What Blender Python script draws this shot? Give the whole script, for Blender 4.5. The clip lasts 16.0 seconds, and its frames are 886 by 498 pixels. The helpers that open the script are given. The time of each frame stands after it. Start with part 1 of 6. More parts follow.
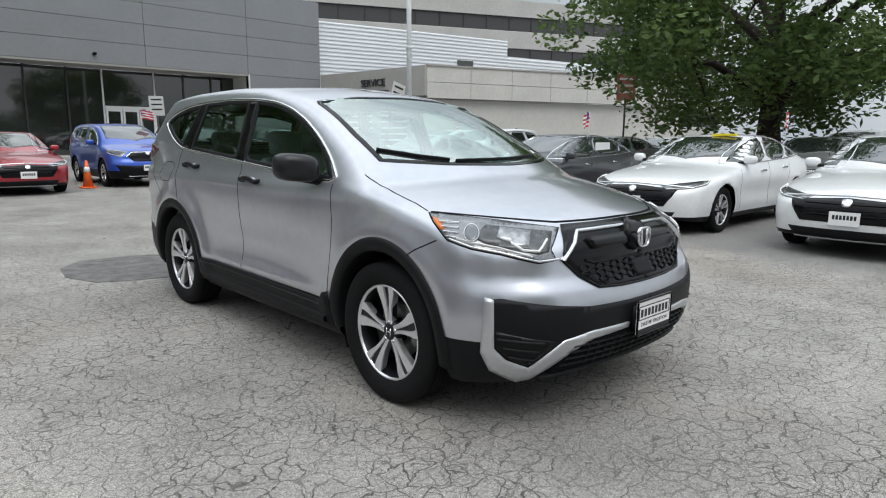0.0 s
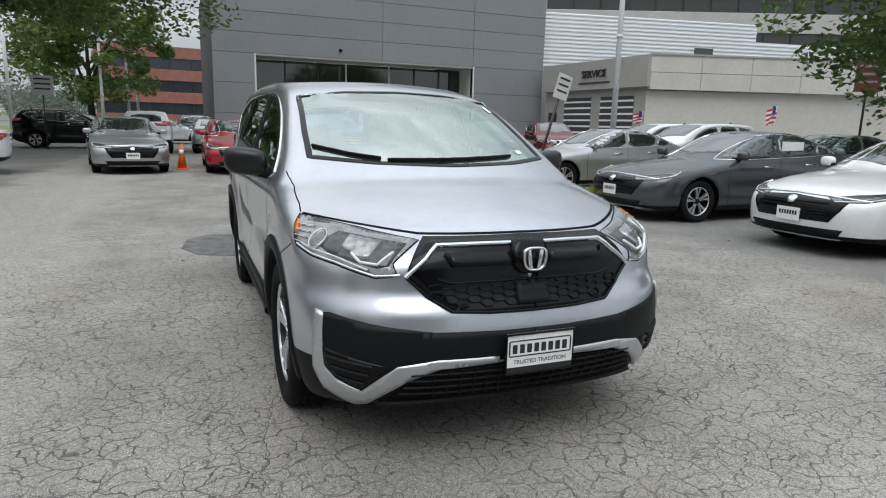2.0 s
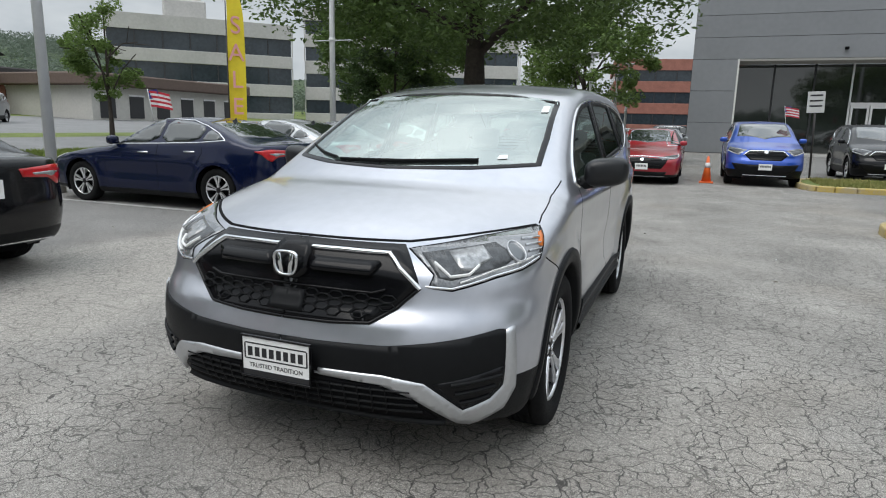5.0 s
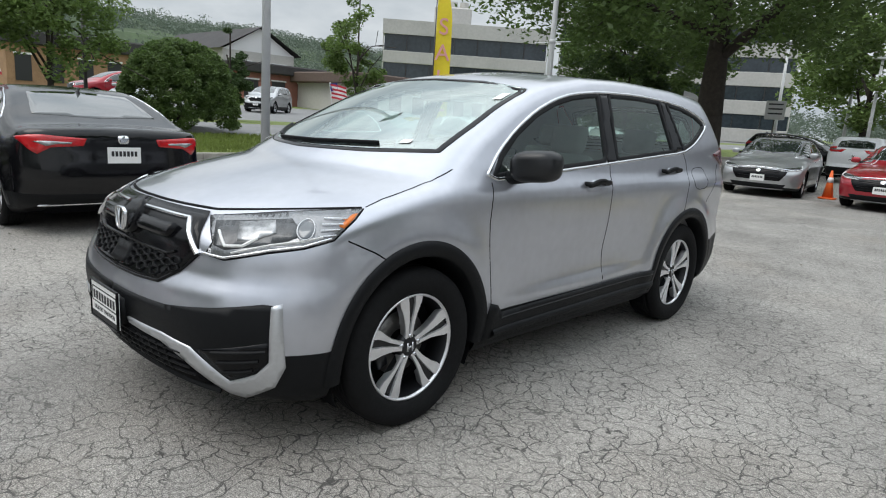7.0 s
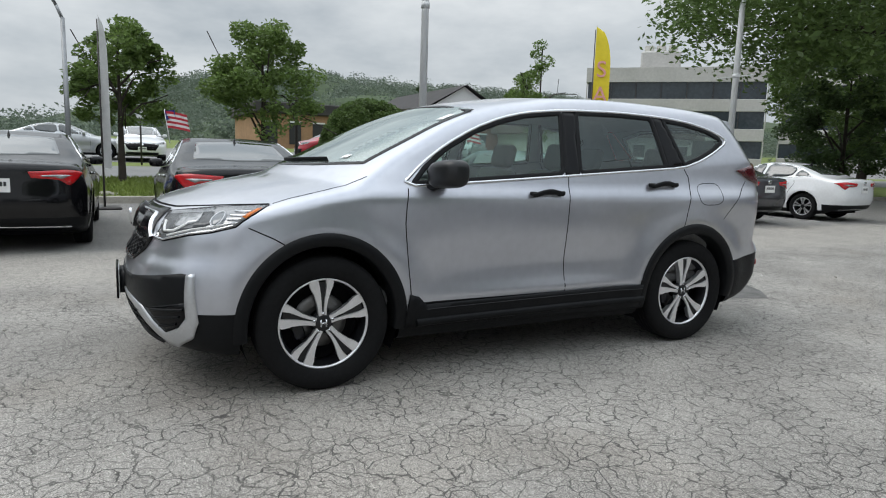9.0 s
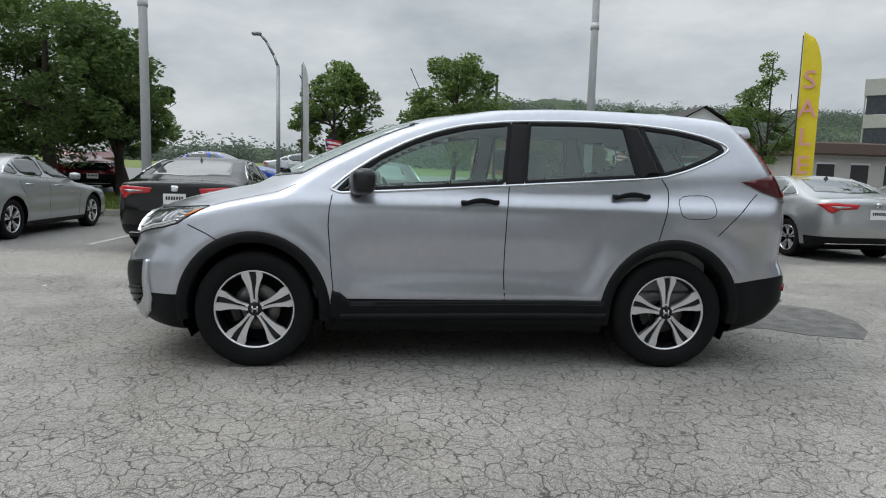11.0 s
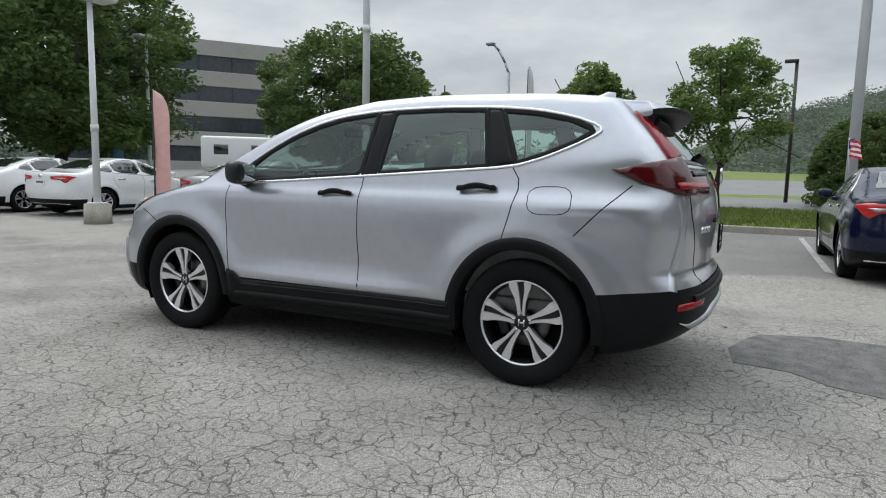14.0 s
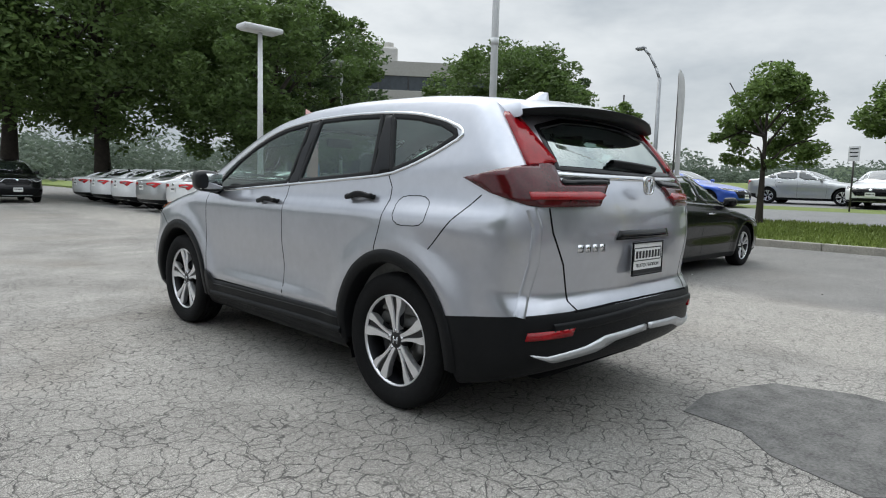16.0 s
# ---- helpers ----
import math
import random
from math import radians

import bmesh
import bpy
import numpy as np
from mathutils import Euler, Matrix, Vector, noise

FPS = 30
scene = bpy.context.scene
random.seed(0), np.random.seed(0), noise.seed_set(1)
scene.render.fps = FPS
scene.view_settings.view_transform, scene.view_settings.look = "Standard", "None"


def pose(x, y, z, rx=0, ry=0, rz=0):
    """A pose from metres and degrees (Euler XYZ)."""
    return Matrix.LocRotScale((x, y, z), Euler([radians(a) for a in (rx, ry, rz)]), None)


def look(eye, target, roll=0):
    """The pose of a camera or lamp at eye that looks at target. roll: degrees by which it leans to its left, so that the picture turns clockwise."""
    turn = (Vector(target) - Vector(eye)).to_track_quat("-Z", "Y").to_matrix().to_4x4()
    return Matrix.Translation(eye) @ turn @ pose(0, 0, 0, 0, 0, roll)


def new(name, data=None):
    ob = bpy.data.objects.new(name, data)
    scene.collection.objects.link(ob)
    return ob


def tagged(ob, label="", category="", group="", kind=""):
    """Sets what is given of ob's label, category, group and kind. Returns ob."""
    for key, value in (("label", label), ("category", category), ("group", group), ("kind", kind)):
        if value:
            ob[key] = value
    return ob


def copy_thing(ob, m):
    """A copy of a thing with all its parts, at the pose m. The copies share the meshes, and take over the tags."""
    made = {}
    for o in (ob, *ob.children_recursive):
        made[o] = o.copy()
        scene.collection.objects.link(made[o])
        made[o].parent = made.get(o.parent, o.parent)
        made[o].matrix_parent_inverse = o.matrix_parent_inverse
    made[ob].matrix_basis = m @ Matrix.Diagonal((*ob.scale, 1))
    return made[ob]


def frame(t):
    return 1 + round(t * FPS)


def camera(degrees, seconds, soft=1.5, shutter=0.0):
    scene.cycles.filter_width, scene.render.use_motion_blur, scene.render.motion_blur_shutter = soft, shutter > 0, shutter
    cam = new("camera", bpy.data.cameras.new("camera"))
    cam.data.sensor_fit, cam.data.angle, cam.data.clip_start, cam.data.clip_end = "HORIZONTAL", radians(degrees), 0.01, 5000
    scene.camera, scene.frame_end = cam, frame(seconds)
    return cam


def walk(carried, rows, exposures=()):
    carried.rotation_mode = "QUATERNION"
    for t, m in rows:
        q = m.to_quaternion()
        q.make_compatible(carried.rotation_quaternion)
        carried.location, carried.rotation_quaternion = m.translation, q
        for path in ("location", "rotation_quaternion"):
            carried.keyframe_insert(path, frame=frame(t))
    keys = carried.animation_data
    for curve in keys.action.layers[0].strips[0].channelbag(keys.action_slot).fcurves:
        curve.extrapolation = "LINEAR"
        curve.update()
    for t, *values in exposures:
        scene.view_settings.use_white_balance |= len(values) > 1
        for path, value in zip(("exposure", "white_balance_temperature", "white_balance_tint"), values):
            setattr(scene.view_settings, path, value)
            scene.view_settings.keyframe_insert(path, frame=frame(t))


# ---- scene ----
cam = camera(70.0, 16.0, soft=1.1)
PATH = [  # seconds, x, y, z, tilt, roll, heading
    (0.0, -2.791, -3.781, 1.34, 80.07, -0.37, -43.08),
    (0.5, -2.486, -3.948, 1.354, 79.83, -1.02, -38.74),
    (1.0, -2.129, -4.156, 1.362, 79.65, -1.6, -33.77),
    (1.5, -1.737, -4.243, 1.368, 79.35, -1.66, -28.18),
    (2.0, -1.31, -4.426, 1.398, 78.99, -1.44, -22.07),
    (2.5, -0.902, -4.539, 1.417, 78.61, -1.19, -15.4),
    (3.0, -0.427, -4.59, 1.424, 78.44, -1.11, -8.16),
    (3.5, 0.075, -4.609, 1.425, 78.57, -0.74, -0.43),
    (4.0, 0.58, -4.563, 1.434, 78.61, -0.96, 7.33),
    (4.5, 1.051, -4.431, 1.425, 78.76, -0.87, 14.87),
    (7.0, 2.805, -3.191, 1.378, 78.26, -3.8, 44.4),
    (7.5, 3.193, -2.916, 1.417, 77.95, -3.14, 50.5),
    (7.8, 3.27, -2.693, 1.392, 77.71, -2.9, 53.84),
    (8.0, 3.778, -3.099, 1.296, 81.52, -2.52, 52.51),
    (8.5, 4.027, -2.722, 1.298, 81.49, -2.16, 57.96),
    (9.0, 4.091, -2.267, 1.265, 81.77, -1.82, 63.29),
    (11.5, 4.908, -0.02, 1.215, 83.64, -1.52, 90.64),
    (12.0, 4.91, 0.47, 1.22, 83.66, -1.48, 95.81),
    (12.5, 4.8, 0.934, 1.214, 83.64, -1.65, 100.95),
    (13.0, 4.682, 1.475, 1.208, 83.6, -1.41, 106.11),
    (13.5, 4.442, 1.963, 1.184, 83.51, -1.37, 111.06),
    (14.0, 4.243, 2.466, 1.193, 83.31, -1.28, 116.11),
    (14.5, 3.947, 2.886, 1.177, 83.24, -1.52, 121.23),
    (15.0, 3.668, 3.285, 1.183, 83.45, -1.51, 126.32),
    (15.5, 3.35, 3.592, 1.184, 83.79, -1.54, 131.07),
    (16.0, 3.049, 3.843, 1.208, 84.07, -1.58, 135.07),
]
EXPOSURES = [(0.0, 0.42), (1.5, 0.32), (3.0, 0.18), (4.0, 0.23), (4.5, 0.28), (7.0, 0.42), (7.5, 0.44), (8.5, 0.36), (9.0, 0.33), (11.5, 0.18), (12.5, 0.15), (13.5, 0.24), (14.5, 0.36), (15.5, 0.41), (16.0, 0.43)]
walk(cam, [(t, pose(*r)) for t, *r in PATH], EXPOSURES)

# ---- light: an overcast midday sky ----
world = bpy.data.worlds.new("overcast_sky")
scene.world = world
world.use_nodes = True
SUN_UP, SUN_TURN = radians(58), radians(200)


def sky():
    nt = world.node_tree
    bg = nt.nodes["Background"]
    tex = nt.nodes.new("ShaderNodeTexSky")
    tex.sky_type, tex.sun_disc, tex.sun_elevation, tex.sun_rotation = "NISHITA", False, SUN_UP, SUN_TURN
    tex.dust_density, tex.air_density = 3.0, 1.0
    dim = nt.nodes.new("ShaderNodeMixRGB")
    dim.blend_type, dim.inputs[0].default_value, dim.inputs[2].default_value = "MULTIPLY", 1.0, (0.085, 0.085, 0.085, 1)
    co, stretch = nt.nodes.new("ShaderNodeTexCoord"), nt.nodes.new("ShaderNodeMapping")
    stretch.inputs["Scale"].default_value = (1.0, 1.0, 2.6)
    clouds = nt.nodes.new("ShaderNodeTexNoise")
    clouds.inputs["Scale"].default_value, clouds.inputs["Detail"].default_value, clouds.inputs["Roughness"].default_value = 2.0, 6, 0.58
    ramp = nt.nodes.new("ShaderNodeValToRGB")
    ramp.color_ramp.elements[0].position, ramp.color_ramp.elements[0].color = 0.36, (0.325, 0.367, 0.405, 1)
    ramp.color_ramp.elements[1].position, ramp.color_ramp.elements[1].color = 0.64, (0.60, 0.632, 0.652, 1)
    veil = nt.nodes.new("ShaderNodeMixRGB")
    veil.inputs[0].default_value = 0.95
    nt.links.new(tex.outputs[0], dim.inputs[1])
    nt.links.new(co.outputs["Generated"], stretch.inputs[0])
    nt.links.new(stretch.outputs[0], clouds.inputs["Vector"])
    nt.links.new(clouds.outputs[0], ramp.inputs[0])
    nt.links.new(dim.outputs[0], veil.inputs[1])
    nt.links.new(ramp.outputs[0], veil.inputs[2])
    # an overcast sky is brightest overhead
    split_z, up, lift = nt.nodes.new("ShaderNodeSeparateXYZ"), nt.nodes.new("ShaderNodeMapRange"), nt.nodes.new("ShaderNodeMixRGB")
    nt.links.new(co.outputs["Generated"], split_z.inputs[0])
    nt.links.new(split_z.outputs["Z"], up.inputs["Value"])
    up.inputs["From Min"].default_value = 0.28
    up.inputs["To Min"].default_value, up.inputs["To Max"].default_value = 1.0, 3.05
    lift.blend_type, lift.inputs[0].default_value = "MULTIPLY", 1.0
    nt.links.new(veil.outputs[0], lift.inputs[1])
    nt.links.new(up.outputs[0], lift.inputs[2])
    nt.links.new(lift.outputs[0], bg.inputs[0])
    bg.inputs[1].default_value = 1.0


sky()
sun = bpy.data.lights.new("sun", "SUN")
sun.energy, sun.angle, sun.color = 0.8, radians(40), (1.0, 0.97, 0.93)
lamp = new("sun", sun)
lamp.matrix_world = look((math.sin(SUN_TURN) * 30 * math.cos(SUN_UP), math.cos(SUN_TURN) * 30 * math.cos(SUN_UP), 30 * math.sin(SUN_UP)), (0, 0, 0))


# ---- materials ----
def material(name, color, rough=0.5, metal=0.0, vary=0.0, scale=8.0, bump=0.0, bump_scale=60.0, coat=0.0, second=None, rand=0.0, spec=0.5):
    """A surface of one or two colours, mottled at two scales, with fine relief."""
    m = bpy.data.materials.new(name)
    m.use_nodes = True
    nt = m.node_tree
    p = nt.nodes["Principled BSDF"]
    p.inputs["Base Color"].default_value, p.inputs["Roughness"].default_value, p.inputs["Metallic"].default_value = (*color, 1), rough, metal
    p.inputs["Specular IOR Level"].default_value = spec
    p.inputs["Coat Weight"].default_value, p.inputs["Coat Roughness"].default_value = coat, 0.03
    m.diffuse_color = (*color, 1)
    co = nt.nodes.new("ShaderNodeTexCoord")
    out = None
    if vary or second:
        a, b = nt.nodes.new("ShaderNodeTexNoise"), nt.nodes.new("ShaderNodeTexNoise")
        a.inputs["Scale"].default_value, b.inputs["Scale"].default_value = scale, scale * 9
        a.inputs["Detail"].default_value = b.inputs["Detail"].default_value = 4
        for n in (a, b):
            nt.links.new(co.outputs["Object"], n.inputs["Vector"])
        add = nt.nodes.new("ShaderNodeMath")
        add.operation = "ADD"
        nt.links.new(a.outputs[0], add.inputs[0])
        nt.links.new(b.outputs[0], add.inputs[1])
        ramp = nt.nodes.new("ShaderNodeMapRange")
        ramp.inputs["From Min"].default_value, ramp.inputs["From Max"].default_value = 0.7, 1.3
        nt.links.new(add.outputs[0], ramp.inputs["Value"])
        mix = nt.nodes.new("ShaderNodeMixRGB")
        lo = second or tuple(c * (1 - vary) for c in color)
        hi = color if second else tuple(min(1, c * (1 + vary)) for c in color)
        mix.inputs[1].default_value, mix.inputs[2].default_value = (*lo, 1), (*hi, 1)
        nt.links.new(ramp.outputs[0], mix.inputs[0])
        out = mix.outputs[0]
    if rand:
        info, hsv, rng = nt.nodes.new("ShaderNodeObjectInfo"), nt.nodes.new("ShaderNodeHueSaturation"), nt.nodes.new("ShaderNodeMapRange")
        rng.inputs["To Min"].default_value, rng.inputs["To Max"].default_value = 1 - rand, 1 + rand
        nt.links.new(info.outputs["Random"], rng.inputs["Value"])
        nt.links.new(rng.outputs[0], hsv.inputs["Value"])
        hsv.inputs["Color"].default_value = (*color, 1)
        if out:
            nt.links.new(out, hsv.inputs["Color"])
        out = hsv.outputs[0]
    if out:
        nt.links.new(out, p.inputs["Base Color"])
    if bump:
        n, b = nt.nodes.new("ShaderNodeTexNoise"), nt.nodes.new("ShaderNodeBump")
        n.inputs["Scale"].default_value, n.inputs["Detail"].default_value = bump_scale, 3
        b.inputs["Strength"].default_value, b.inputs["Distance"].default_value = bump, 0.01
        nt.links.new(co.outputs["Object"], n.inputs["Vector"])
        nt.links.new(n.outputs[0], b.inputs["Height"])
        nt.links.new(b.outputs[0], p.inputs["Normal"])
    return m


def paint(name, color, metal=0.55, rough=0.32):
    rough = rough if sum(color) > 0.3 else 0.14
    m = material(name, color, rough, metal, vary=0.05, scale=2.0, coat=1.0 if sum(color) > 0.3 else 0.3, spec=0.5 if sum(color) > 0.3 else 0.3)
    return m


def glass(name, tint=0.55, gloss=0.06, color=(0.8, 1.0, 0.92)):
    """A thin pane: tinted and clear head-on, mirror-like at a slant."""
    m = bpy.data.materials.new(name)
    m.use_nodes = True
    nt = m.node_tree
    nt.nodes.remove(nt.nodes["Principled BSDF"])
    clear, shine, mix, fr, slant, power, add = (nt.nodes.new("ShaderNode" + k) for k in ("BsdfTransparent", "BsdfGlossy", "MixShader", "LayerWeight", "MapRange", "Math", "Math"))
    clear.inputs[0].default_value = tuple(c * tint for c in color) + (1,)
    shine.inputs["Color"].default_value, shine.inputs["Roughness"].default_value = (0.92, 1.0, 0.97, 1), 0.01
    fr.inputs[0].default_value = 0.5
    power.operation, power.inputs[1].default_value = "POWER", 5.0
    slant.inputs["To Min"].default_value, slant.inputs["To Max"].default_value = gloss, 1.0
    nt.nodes.remove(add)
    nt.links.new(fr.outputs["Facing"], power.inputs[0])
    nt.links.new(power.outputs[0], slant.inputs["Value"])
    nt.links.new(slant.outputs[0], mix.inputs[0])
    nt.links.new(clear.outputs[0], mix.inputs[1])
    nt.links.new(shine.outputs[0], mix.inputs[2])
    nt.links.new(mix.outputs[0], nt.nodes["Material Output"].inputs[0])
    return m


def tarmac():
    """Old grey asphalt: crazed cracks, stone grain, tan and dark stretches."""
    m = bpy.data.materials.new("cracked_asphalt")
    m.use_nodes = True
    nt = m.node_tree
    N, L = nt.nodes.new, nt.links.new
    p = nt.nodes["Principled BSDF"]
    co = N("ShaderNodeTexCoord").outputs["Object"]

    def noise_of(scale, detail=4, rough=0.55):
        n = N("ShaderNodeTexNoise")
        n.inputs["Scale"].default_value, n.inputs["Detail"].default_value, n.inputs["Roughness"].default_value = scale, detail, rough
        L(co, n.inputs["Vector"])
        return n

    def ramp(value, lo, hi, a=0.0, b=1.0):
        r = N("ShaderNodeMapRange")
        for k, v in (("From Min", lo), ("From Max", hi), ("To Min", a), ("To Max", b)):
            r.inputs[k].default_value = v
        L(value, r.inputs["Value"])
        return r.outputs[0]

    def calc(op, a, b):
        n = N("ShaderNodeMath")
        n.operation = op
        for i, v in enumerate((a, b)):
            if isinstance(v, (int, float)):
                n.inputs[i].default_value = v
            else:
                L(v, n.inputs[i])
        return n.outputs[0]

    def blend(fac, a, b, kind="MIX"):
        n = N("ShaderNodeMixRGB")
        n.blend_type = kind
        for i, v in enumerate((fac, a, b)):
            if isinstance(v, tuple):
                n.inputs[i].default_value = (*v, 1)
            elif isinstance(v, float):
                n.inputs[i].default_value = v
            else:
                L(v, n.inputs[i])
        return n.outputs[0]

    wob = N("ShaderNodeVectorMath")
    wob.operation = "MULTIPLY_ADD"
    L(noise_of(5.0, 3).outputs["Color"], wob.inputs[0])
    wob.inputs[1].default_value = (0.22, 0.22, 0)
    L(co, wob.inputs[2])

    def cracks(scale, width, rnd=1.0):
        v = N("ShaderNodeTexVoronoi")
        v.feature, v.inputs["Scale"].default_value, v.inputs["Randomness"].default_value = "DISTANCE_TO_EDGE", scale, rnd
        v.voronoi_dimensions = "2D"
        L(wob.outputs[0], v.inputs["Vector"])
        return ramp(v.outputs["Distance"], width * 0.35, width, 1.0, 0.0)

    fine, coarse, hair = cracks(9.5, 0.045), cracks(2.3, 0.011), cracks(19.0, 0.055)
    worn = ramp(noise_of(0.55, 3).outputs[0], 0.25, 0.50, 0.45, 1.0)
    sep = N("ShaderNodeSeparateXYZ")
    L(co, sep.inputs[0])
    edge = calc("ADD", sep.outputs["X"], ramp(noise_of(0.5, 4).outputs[0], 0.0, 1.0, -0.9, 0.9))
    lane = ramp(edge, -5.0, -4.6, 1.0, 0.0)
    lane_far = ramp(edge, 4.4, 5.2)
    smooth = calc("MAXIMUM", lane, lane_far)
    tan = calc("MULTIPLY", ramp(edge, -4.7, -4.4), ramp(edge, -2.6, -2.2, 1.0, 0.0))
    fine = calc("MULTIPLY", fine, ramp(noise_of(3.2, 4, 0.6).outputs[0], 0.32, 0.52, 0.35, 1.0))
    hair = calc("MULTIPLY", hair, ramp(noise_of(2.1, 4, 0.6).outputs[0], 0.38, 0.58, 0.0, 0.8))
    fine = calc("MAXIMUM", fine, hair)
    crack = calc("MAXIMUM", calc("MULTIPLY", fine, worn), calc("MULTIPLY", coarse, ramp(noise_of(1.3, 3).outputs[0], 0.35, 0.6, 0.25, 1.0)))
    crack = calc("MULTIPLY", crack, ramp(smooth, 0.0, 1.0, 1.0, 0.5))
    crack = calc("MULTIPLY", crack, ramp(tan, 0.0, 1.0, 1.0, 0.8))
    base = blend(ramp(noise_of(0.9, 5).outputs[0], 0.3, 0.7), (0.208, 0.198, 0.183), (0.345, 0.328, 0.302))
    base = blend(ramp(noise_of(0.35, 3).outputs[0], 0.52, 0.72, 0.0, 0.6), base, (0.29, 0.255, 0.215))
    base = blend(calc("MULTIPLY", tan, 0.8), base, (0.34, 0.32, 0.29))
    base = blend(calc("MULTIPLY", smooth, 0.6), base, (0.15, 0.148, 0.146))
    grit = noise_of(170.0, 2, 0.7)
    base = blend(1.0, base, ramp(grit.outputs[0], 0.3, 0.72, 0.22, 1.85), "MULTIPLY")
    blot = ramp(noise_of(1.7, 6, 0.65).outputs[0], 0.60, 0.72, 0.0, 0.3)
    base = blend(blot, base, (0.13, 0.125, 0.117))
    base = blend(1.0, base, ramp(noise_of(55.0, 5, 0.75).outputs[0], 0.3, 0.7, 0.5, 1.5), "MULTIPLY")
    base = blend(calc("MULTIPLY", crack, 0.86), base, (0.035, 0.034, 0.032))
    L(base, p.inputs["Base Color"])
    p.inputs["Roughness"].default_value = 0.88
    h = calc("SUBTRACT", calc("MULTIPLY", grit.outputs[0], 0.35), calc("MULTIPLY", crack, 1.2))
    b = N("ShaderNodeBump")
    b.inputs["Strength"].default_value, b.inputs["Distance"].default_value = 0.55, 0.008
    L(h, b.inputs["Height"])
    L(b.outputs[0], p.inputs["Normal"])
    return m


SILVER = paint("silver_paint", (0.50, 0.512, 0.56), 0.78, 0.28)
BLACK_TRIM = material("black_textured_plastic", (0.007, 0.0075, 0.0085), 0.45, vary=0.15, scale=4, bump=0.12, bump_scale=500, spec=0.16)
DARK = material("dark_void", (0.005, 0.005, 0.006), 0.8, spec=0.1)
GLOSS_BLACK = material("gloss_black", (0.004, 0.004, 0.005), 0.14, spec=0.22)
RUBBER = material("tyre_rubber", (0.009, 0.009, 0.0095), 0.8, spec=0.15, vary=0.25, scale=5, bump=0.2, bump_scale=200)
MIRROR_CAP = material("satin_black_mirror_cap", (0.012, 0.0125, 0.014), 0.3, spec=0.4, vary=0.1)
CHROME = material("chrome", (0.72, 0.73, 0.75), 0.12, 1.0)
SATIN = material("satin_silver", (0.55, 0.56, 0.58), 0.34, 0.75, vary=0.06)
ALLOY = material("machined_alloy", (0.80, 0.80, 0.82), 0.28, 0.8, vary=0.08, scale=20)
BRAKE_STEEL = material("brake_steel", (0.16, 0.155, 0.15), 0.4, 0.7, vary=0.2, scale=30)
ALLOY_DARK = material("dark_alloy", (0.010, 0.010, 0.012), 0.35, 0.2)
WINDOW = glass("clear_glass", 0.90, 0.07)
SCREEN_GLASS = glass("screen_glass", 0.85, 0.42, (0.85, 1.0, 0.95))
PRIVACY = glass("privacy_glass", 0.72, 0.09)
LENS = glass("lamp_lens", 0.9, 0.04, (1, 1, 1))
RED_LENS = material("red_lens", (0.27, 0.004, 0.008), 0.16, spec=0.4, vary=0.25, scale=14, coat=0.15)
TAIL_RED = material("bright_red_lens", (0.48, 0.010, 0.014), 0.15, spec=0.4, vary=0.25, scale=10, coat=0.6)
DEEP_RED = material("deep_red_lens", (0.065, 0.002, 0.005), 0.12, spec=0.4, vary=0.3, scale=9, coat=0.35)
AMBER = material("amber_lens", (0.62, 0.15, 0.008), 0.3, coat=0.2)
SEAT = material("grey_cloth", (0.16, 0.16, 0.16), 0.9, vary=0.2, bump=0.2, bump_scale=300)
WHITE = material("white_plate", (0.78, 0.78, 0.77), 0.5, vary=0.04)
INK = material("black_ink", (0.015, 0.015, 0.017), 0.6)
CAR_GLASS = material("dark_car_glass", (0.018, 0.024, 0.023), 0.03, spec=0.9, coat=1.0)
HEADLAMP = material("headlamp_glass", (0.20, 0.205, 0.215), 0.14, 0.45, coat=1.0, vary=0.4, scale=14)
REFLECTOR = material("lamp_reflector", (0.34, 0.345, 0.35), 0.18, 0.6, vary=0.5, scale=40)
PROJECTOR = material("projector_glass", (0.10, 0.11, 0.12), 0.05, 0.2, coat=1.0)
LAMP_BOWL = material("lamp_bowl", (0.075, 0.078, 0.082), 0.22, 0.3, vary=0.5, scale=25)
TARMAC = tarmac()
PATCH = material("patched_asphalt", (0.125, 0.122, 0.117), 0.85, vary=0.5, scale=7, bump=0.5, bump_scale=160)
LAWN = material("lawn", (0.17, 0.21, 0.045), 0.9, second=(0.10, 0.14, 0.03), scale=1.2, bump=0.6, bump_scale=40)
KERB = material("kerb_concrete", (0.34, 0.32, 0.28), 0.85, vary=0.25, scale=3, bump=0.3)
KERB_YELLOW = material("worn_yellow_kerb", (0.50, 0.36, 0.07), 0.8, second=(0.36, 0.32, 0.24), scale=3, bump=0.3)


# ---- car skins ----
C45 = math.sqrt(0.5)


